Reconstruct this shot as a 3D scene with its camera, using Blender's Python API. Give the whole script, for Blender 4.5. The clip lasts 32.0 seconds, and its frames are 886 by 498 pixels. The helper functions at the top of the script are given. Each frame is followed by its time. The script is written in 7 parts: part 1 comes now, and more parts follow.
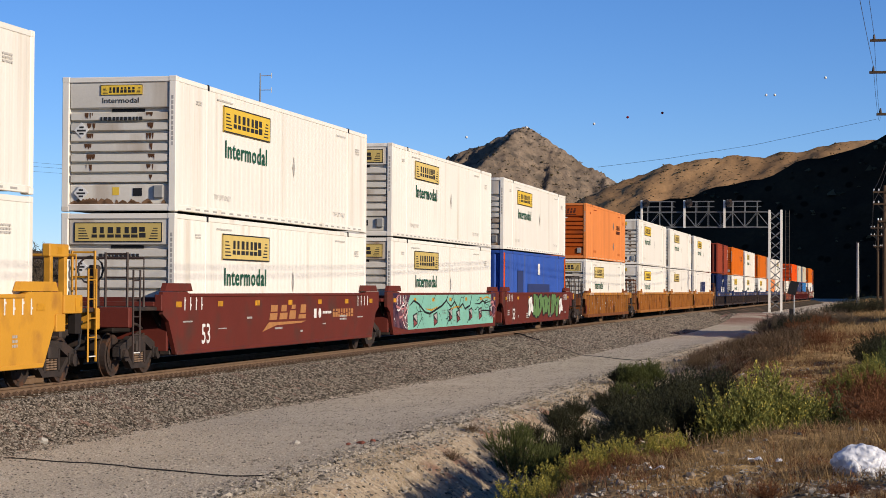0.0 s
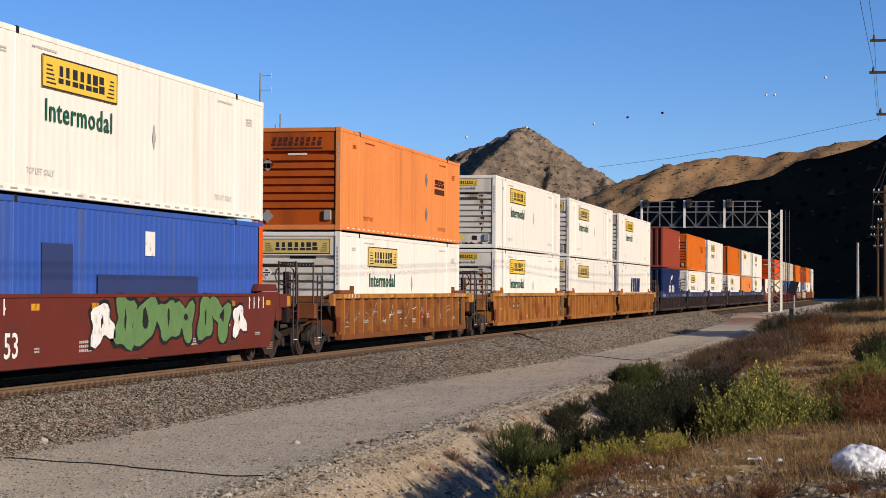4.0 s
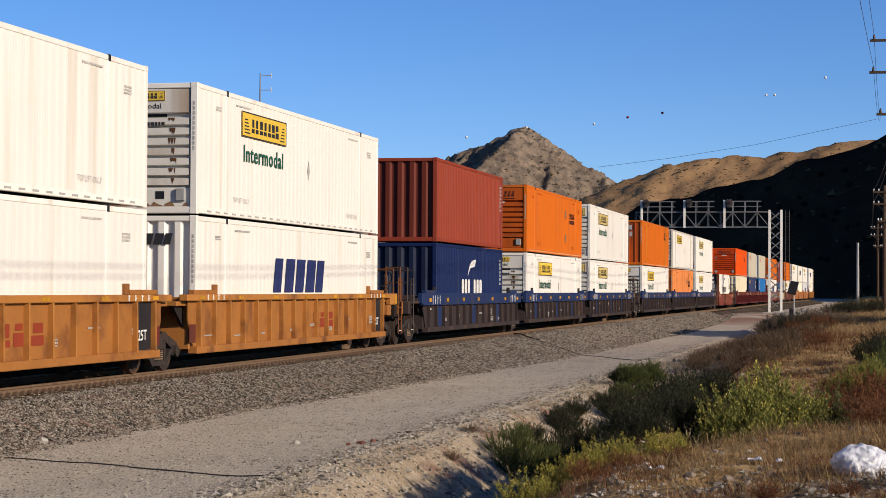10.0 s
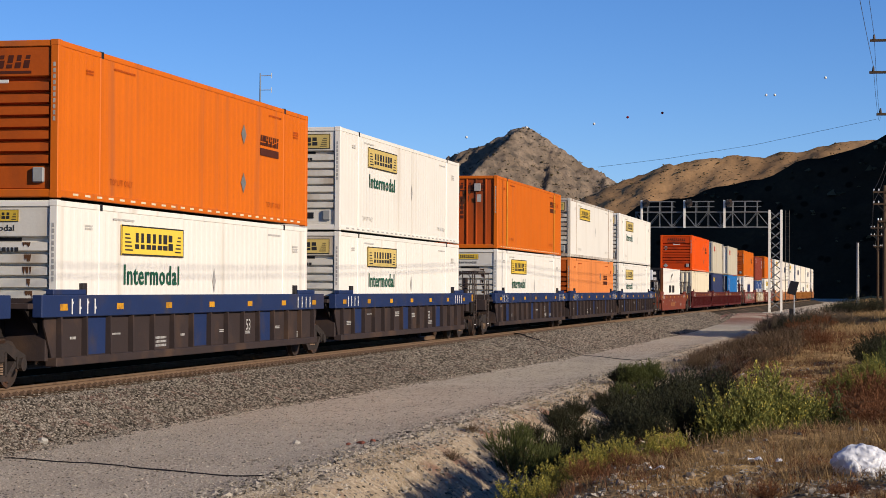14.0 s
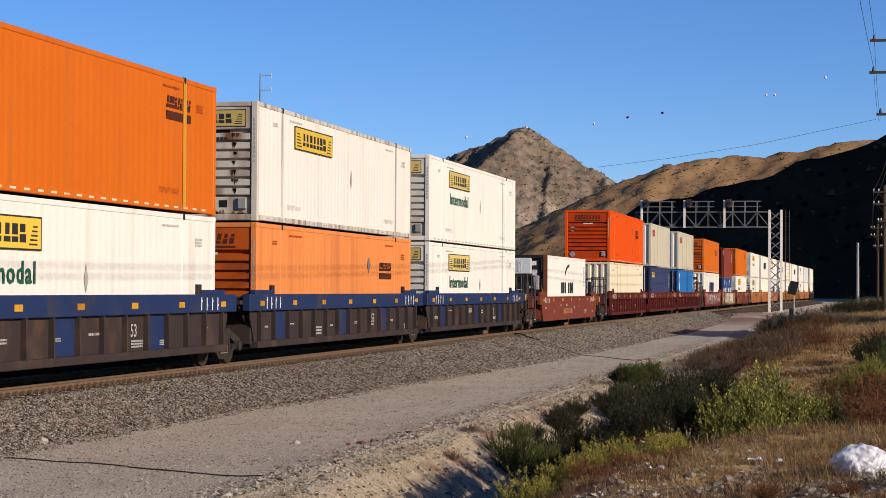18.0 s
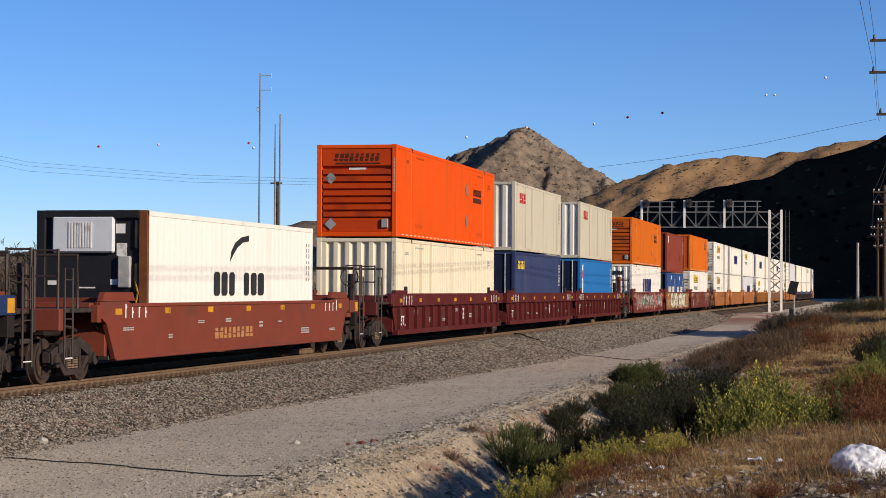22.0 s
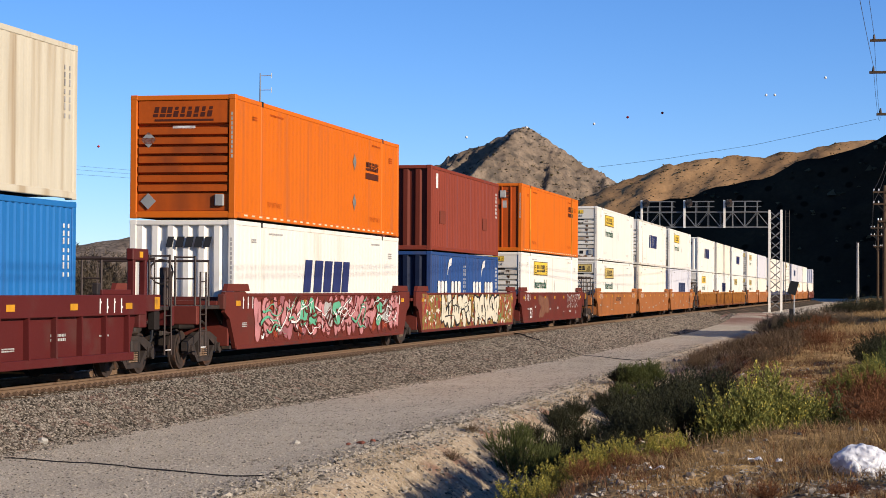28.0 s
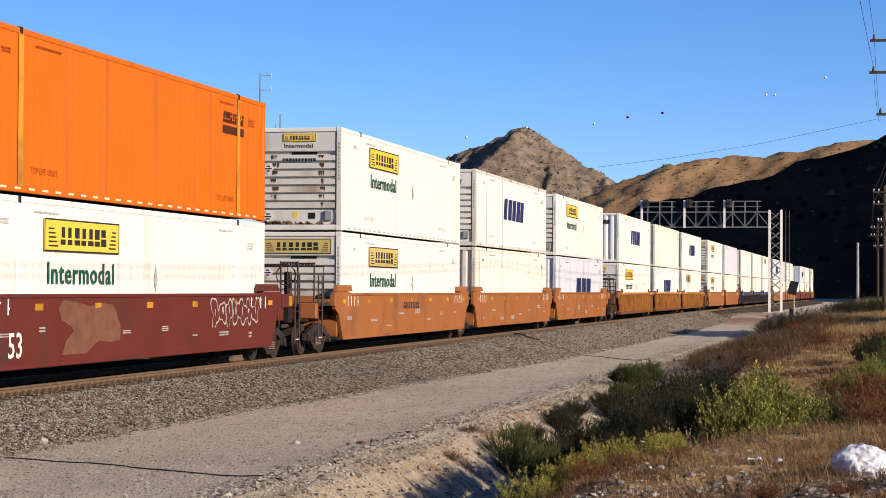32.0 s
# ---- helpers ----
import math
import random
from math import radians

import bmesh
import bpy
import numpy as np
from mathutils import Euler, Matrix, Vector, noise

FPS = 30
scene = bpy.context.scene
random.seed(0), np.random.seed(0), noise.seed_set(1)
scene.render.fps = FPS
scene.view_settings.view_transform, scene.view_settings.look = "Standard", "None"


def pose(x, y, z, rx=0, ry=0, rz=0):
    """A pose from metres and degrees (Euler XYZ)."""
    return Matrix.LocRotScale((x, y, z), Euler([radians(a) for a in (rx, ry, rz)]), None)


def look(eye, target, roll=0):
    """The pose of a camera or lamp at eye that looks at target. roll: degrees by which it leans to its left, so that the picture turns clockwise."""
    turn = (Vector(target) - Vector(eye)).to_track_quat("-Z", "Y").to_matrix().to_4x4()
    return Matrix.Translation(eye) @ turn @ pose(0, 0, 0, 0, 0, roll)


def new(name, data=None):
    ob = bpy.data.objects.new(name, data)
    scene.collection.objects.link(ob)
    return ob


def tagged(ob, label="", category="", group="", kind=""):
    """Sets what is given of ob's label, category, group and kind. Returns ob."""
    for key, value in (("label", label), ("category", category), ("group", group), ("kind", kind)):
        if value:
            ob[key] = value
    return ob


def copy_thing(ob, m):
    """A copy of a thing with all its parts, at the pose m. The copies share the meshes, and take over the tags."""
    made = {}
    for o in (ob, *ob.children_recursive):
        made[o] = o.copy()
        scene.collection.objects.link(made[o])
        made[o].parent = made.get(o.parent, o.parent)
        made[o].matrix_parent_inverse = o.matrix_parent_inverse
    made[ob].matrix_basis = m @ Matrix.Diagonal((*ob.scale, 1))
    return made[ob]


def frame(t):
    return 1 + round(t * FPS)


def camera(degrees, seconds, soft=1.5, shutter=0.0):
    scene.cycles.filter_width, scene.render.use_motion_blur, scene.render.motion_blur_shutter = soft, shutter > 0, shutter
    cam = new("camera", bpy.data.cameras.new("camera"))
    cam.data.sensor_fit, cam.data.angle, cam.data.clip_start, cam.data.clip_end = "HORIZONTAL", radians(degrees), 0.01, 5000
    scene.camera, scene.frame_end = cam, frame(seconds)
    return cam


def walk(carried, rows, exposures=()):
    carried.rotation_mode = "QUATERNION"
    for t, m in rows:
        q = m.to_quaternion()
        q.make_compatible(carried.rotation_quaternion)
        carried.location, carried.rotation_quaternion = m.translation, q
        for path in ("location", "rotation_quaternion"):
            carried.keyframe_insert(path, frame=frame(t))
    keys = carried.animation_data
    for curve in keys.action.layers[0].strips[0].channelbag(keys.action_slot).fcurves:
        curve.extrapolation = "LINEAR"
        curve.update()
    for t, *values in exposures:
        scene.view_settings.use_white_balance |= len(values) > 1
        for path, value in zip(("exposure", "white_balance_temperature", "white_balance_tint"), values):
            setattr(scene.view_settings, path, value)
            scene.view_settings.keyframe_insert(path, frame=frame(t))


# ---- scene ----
# The camera stands still beside the railway. World: z = 0 is just over the rail, the track runs along +y.
cam = camera(25.54, 32.0, soft=0.7)
EYE = (0.0, 0.0, 1.761)
VIEW = look(EYE, (-21.345, 97.675, 1.761 + 2.040), 0.33)
walk(cam, [(0.0, VIEW), (32.0, VIEW)], [(0.0, 0.25), (25.5, 0.25), (27.5, 0.50), (32.0, 0.53)])

# ---- light: low sun from the right and a little behind the camera, clear sky ----
SUN_AZ, SUN_EL = radians(-25.0), radians(20.0)      # azimuth from +x towards +y
SUN_DIR = Vector((math.cos(SUN_EL) * math.cos(SUN_AZ), math.cos(SUN_EL) * math.sin(SUN_AZ), math.sin(SUN_EL)))
world = bpy.data.worlds.new("sky")
scene.world = world
world.use_nodes = True
wn = world.node_tree
sky = wn.nodes.new("ShaderNodeTexSky")
sky.sky_type, sky.sun_disc = "NISHITA", False
sky.sun_elevation, sky.sun_rotation = SUN_EL, radians(90.0) - SUN_AZ
sky.air_density, sky.dust_density, sky.ozone_density, sky.altitude = 1.0, 0.2, 4.0, 2600.0
tint = wn.nodes.new("ShaderNodeMix")
tint.data_type, tint.blend_type = "RGBA", "MULTIPLY"
tint.inputs[0].default_value = 1.0
tint.inputs[7].default_value = (0.96, 1.0, 1.21, 1.0)
vivid = wn.nodes.new("ShaderNodeHueSaturation")
vivid.inputs["Saturation"].default_value = 1.13
wn.links.new(sky.outputs[0], vivid.inputs["Color"])
wn.links.new(vivid.outputs[0], tint.inputs[6])
wn.links.new(tint.outputs[2], wn.nodes["Background"].inputs[0])
wn.nodes["Background"].inputs[1].default_value = 0.087
sun = new("sun", bpy.data.lights.new("sun", "SUN"))
sun.data.energy, sun.data.angle, sun.data.color = 4.5, radians(0.5), (1.0, 0.87, 0.71)
sun.matrix_world = look(SUN_DIR * 100, (0, 0, 0))


# ---- mesh building ----
class Mesh:
    """Collects vertices and faces of one part."""

    def __init__(self):
        self.v, self.f = [], []
        self.many = False       # small pieces that nobody would lift off one by one

    def add(self, vs, fs):
        n = len(self.v)
        self.v += [tuple(a) for a in vs]
        self.f += [tuple(i + n for i in q) for q in fs]
        return self

    def box(self, x0, x1, y0, y1, z0, z1):
        return self.add([(x0, y0, z0), (x1, y0, z0), (x1, y1, z0), (x0, y1, z0), (x0, y0, z1), (x1, y0, z1), (x1, y1, z1), (x0, y1, z1)],
                        [(0, 3, 2, 1), (4, 5, 6, 7), (0, 1, 5, 4), (1, 2, 6, 5), (2, 3, 7, 6), (3, 0, 4, 7)])

    def cbox(self, x0, x1, y0, y1, z0, z1, c=0.01):
        """A box with chamfered edges."""
        c = min(c, (x1 - x0) * 0.4, (y1 - y0) * 0.4, (z1 - z0) * 0.4)
        bm = bmesh.new()
        m = Matrix.LocRotScale(((x0 + x1) / 2, (y0 + y1) / 2, (z0 + z1) / 2), None, (x1 - x0, y1 - y0, z1 - z0))
        bmesh.ops.create_cube(bm, size=1, matrix=m)
        bmesh.ops.bevel(bm, geom=bm.edges[:], offset=c, segments=1, affect="EDGES")
        return self.take(bm)

    def take(self, bm, m=None):
        bm.verts.index_update()
        vs = [(m @ v.co if m else v.co)[:] for v in bm.verts]
        self.add(vs, [[v.index for v in f.verts] for f in bm.faces])
        bm.free()
        return self

    def poly(self, pts, axis, a, b):
        """A prism: the outline pts in the plane across axis ('x', 'y' or 'z'), from a to b along it."""
        n = len(pts)
        put = {"x": lambda p, h: (h, p[0], p[1]), "y": lambda p, h: (p[0], h, p[1]), "z": lambda p, h: (p[0], p[1], h)}[axis]
        vs = [put(p, a) for p in pts] + [put(p, b) for p in pts]
        fs = [tuple(range(n))[::-1], tuple(range(n, 2 * n))] + [(i, (i + 1) % n, n + (i + 1) % n, n + i) for i in range(n)]
        return self.add(vs, fs)

    def tube(self, pts, r, n=6, r_end=None):
        """A round bar along the points."""
        pts = [Vector(p) for p in pts]
        k = len(pts)
        vs, fs = [], []
        for i, p in enumerate(pts):
            d = (pts[min(i + 1, k - 1)] - pts[max(i - 1, 0)]).normalized()
            a = d.orthogonal().normalized()
            b = d.cross(a)
            rr = r if r_end is None else r + (r_end - r) * i / (k - 1)
            vs += [p + (a * math.cos(2 * math.pi * j / n) + b * math.sin(2 * math.pi * j / n)) * rr for j in range(n)]
        for i in range(k - 1):
            fs += [(i * n + j, i * n + (j + 1) % n, (i + 1) * n + (j + 1) % n, (i + 1) * n + j) for j in range(n)]
        fs += [tuple(range(n))[::-1], tuple(range((k - 1) * n, k * n))]
        return self.add(vs, fs)

    def disc(self, c, axis, r, half, n=20, r2=None):
        """A short drum centred at c."""
        c = Vector(c)
        a, b = {"x": ((0, 1, 0), (0, 0, 1)), "y": ((1, 0, 0), (0, 0, 1)), "z": ((1, 0, 0), (0, 1, 0))}[axis]
        d = {"x": Vector((1, 0, 0)), "y": Vector((0, 1, 0)), "z": Vector((0, 0, 1))}[axis]
        a, b = Vector(a), Vector(b)
        vs = []
        for h, rr in ((-half, r), (half, r if r2 is None else r2)):
            vs += [c + d * h + (a * math.cos(2 * math.pi * j / n) + b * math.sin(2 * math.pi * j / n)) * rr for j in range(n)]
        fs = [tuple(range(n)), tuple(range(n, 2 * n))] + [(j, (j + 1) % n, n + (j + 1) % n, n + j) for j in range(n)]
        return self.add(vs, fs)

    def data(self, name, material, smooth=False):
        me = bpy.data.meshes.new(name)
        me.from_pydata(self.v, [], self.f)
        if material:
            me.materials.append(material)
        if smooth:
            me.polygons.foreach_set("use_smooth", [True] * len(me.polygons))
        bm = bmesh.new()
        bm.from_mesh(me)
        bmesh.ops.recalc_face_normals(bm, faces=bm.faces[:])
        bm.to_mesh(me)
        bm.free()
        return me


def part(name, mesh, material, parent=None, label="", smooth=False):
    """Links a Mesh, or ready mesh data, as one object under a thing or a part."""
    ob = new(name, mesh if isinstance(mesh, bpy.types.Mesh) else mesh.data(name, material, smooth))
    if parent:
        ob.parent = parent
    if label:
        ob["label"] = label
    if isinstance(mesh, Mesh) and mesh.many:
        ob["kind"] = "stuff"
    return ob


def thing(name, label, category, group="", kind=""):
    return tagged(new(name), label, category, group, kind)


def words(text, size, m, material, name, parent, shear=0.0, bold=0.0, wide=1.0, space=1.0):
    """Built-in font lettering as a thin mesh at the pose m (x right, y up, z out)."""
    cu = bpy.data.curves.new(name, "FONT")
    cu.body, cu.size, cu.extrude, cu.shear, cu.offset = text, size, 0.0, shear, bold
    cu.align_x, cu.align_y, cu.resolution_u, cu.space_character = "CENTER", "CENTER", 2, space
    tmp = bpy.data.objects.new("tmp", cu)
    me = bpy.data.meshes.new_from_object(tmp)
    bpy.data.objects.remove(tmp)
    bpy.data.curves.remove(cu)
    me.transform(m @ Matrix.Diagonal((wide, 1, 1, 1)))
    me.materials.clear()
    me.materials.append(material)
    ob = part(name, me, material, parent)
    ob["kind"] = "stuff"
    return ob


SIDE = pose(0, 0, 0, 90, 0, 90)      # writing on a face that looks to +x
END = pose(0, 0, 0, 90, 0, 0)        # writing on a face that looks to -y


# ---- materials ----
def mat(name, colour, rough=0.6, metal=0.0, vary=0.12, scale=3.0, bump=0.0, bscale=60.0, dirt=None, dirt_amount=0.0, dirt_scale=1.5,
        streak=False, second=None, second_scale=0.6, piece=0.0, island=0.0, translucent=0.0):
    """A painted or natural surface: base colour with grain at two scales, dirt or rust in patches or run-down streaks."""
    m = bpy.data.materials.new(name)
    m.use_nodes = True
    t = m.node_tree
    n, l = t.nodes, t.links
    b = n["Principled BSDF"]
    b.inputs["Roughness"].default_value, b.inputs["Metallic"].default_value = rough, metal
    b.inputs["Specular IOR Level"].default_value = 0.5 if metal > 0 or rough < 0.4 else 0.0 if rough >= 0.85 else 0.18
    co = n.new("ShaderNodeTexCoord")
    info = n.new("ShaderNodeObjectInfo")
    shift = n.new("ShaderNodeVectorMath")
    shift.operation = "MULTIPLY_ADD"
    l.new(info.outputs["Random"], shift.inputs[0])
    shift.inputs[1].default_value = (37.0, 53.0, 19.0)
    l.new(co.outputs["Object"], shift.inputs[2])

    def noise_at(sc, detail=5.0, stretch=None):
        src = shift.outputs[0]
        if stretch:
            mp = n.new("ShaderNodeMapping")
            mp.inputs["Scale"].default_value = stretch
            l.new(src, mp.inputs[0])
            src = mp.outputs[0]
        x = n.new("ShaderNodeTexNoise")
        x.inputs["Scale"].default_value, x.inputs["Detail"].default_value = sc, detail
        l.new(src, x.inputs["Vector"])
        return x.outputs[0]

    def mix(f, a, c, kind="MIX"):
        x = n.new("ShaderNodeMix")
        x.data_type, x.blend_type = "RGBA", kind
        for v, s in ((f, x.inputs[0]), (a, x.inputs[6]), (c, x.inputs[7])):
            if isinstance(v, (int, float)):
                s.default_value = v
            elif isinstance(v, tuple):
                s.default_value = (*v, 1.0)
            else:
                l.new(v, s)
        return x.outputs[2]

    def ramp(v, lo, hi):
        x = n.new("ShaderNodeMapRange")
        x.inputs[1].default_value, x.inputs[2].default_value = lo, hi
        l.new(v, x.inputs[0])
        return x.outputs[0]

    col = tuple(colour)
    if second:
        col = mix(ramp(noise_at(second_scale), 0.42, 0.6), col, tuple(second))
    hi = tuple(min(1.0, c * (1 + vary)) for c in (1, 1, 1))
    lo = tuple(c * (1 - vary) for c in (1, 1, 1))
    col = mix(1.0, col, mix(ramp(noise_at(scale), 0.3, 0.7), lo, hi), "MULTIPLY")
    col = mix(1.0, col, mix(ramp(noise_at(scale * 14), 0.3, 0.7), tuple(1 - vary * 0.6 for _ in range(3)), (1.0, 1.0, 1.0)), "MULTIPLY")
    if piece:
        col = mix(1.0, col, mix(info.outputs["Random"], tuple(1 - piece for _ in range(3)), (1.0, 1.0, 1.0)), "MULTIPLY")
    if island:
        g = n.new("ShaderNodeNewGeometry")
        col = mix(1.0, col, mix(g.outputs["Random Per Island"], tuple(1 - island for _ in range(3)), (1.0, 1.0, 1.0)), "MULTIPLY")
    if dirt:
        d = ramp(noise_at(dirt_scale, 6.0, (1.0, 2.2, 0.12) if streak else None), 0.62 - 0.25 * dirt_amount, 0.80 - 0.15 * dirt_amount)
        col = mix(d, col, tuple(dirt))
    if isinstance(col, tuple):
        b.inputs["Base Color"].default_value = (*col, 1.0)
    else:
        l.new(col, b.inputs["Base Color"])
    if bump:
        bp = n.new("ShaderNodeBump")
        bp.inputs["Strength"].default_value, bp.inputs["Distance"].default_value = 1.0, bump
        l.new(noise_at(bscale, 4.0), bp.inputs["Height"])
        l.new(bp.outputs[0], b.inputs["Normal"])
    if translucent:
        b.inputs["Subsurface Weight"].default_value = 0.0
        tr = n.new("ShaderNodeBsdfTranslucent")
        mx = n.new("ShaderNodeMixShader")
        mx.inputs[0].default_value = translucent
        l.new(col, tr.inputs[0])
        l.new(b.outputs[0], mx.inputs[1])
        l.new(tr.outputs[0], mx.inputs[2])
        l.new(mx.outputs[0], n["Material Output"].inputs[0])
    return m


RUST = (0.13, 0.055, 0.025)
GRIME = (0.09, 0.075, 0.06)
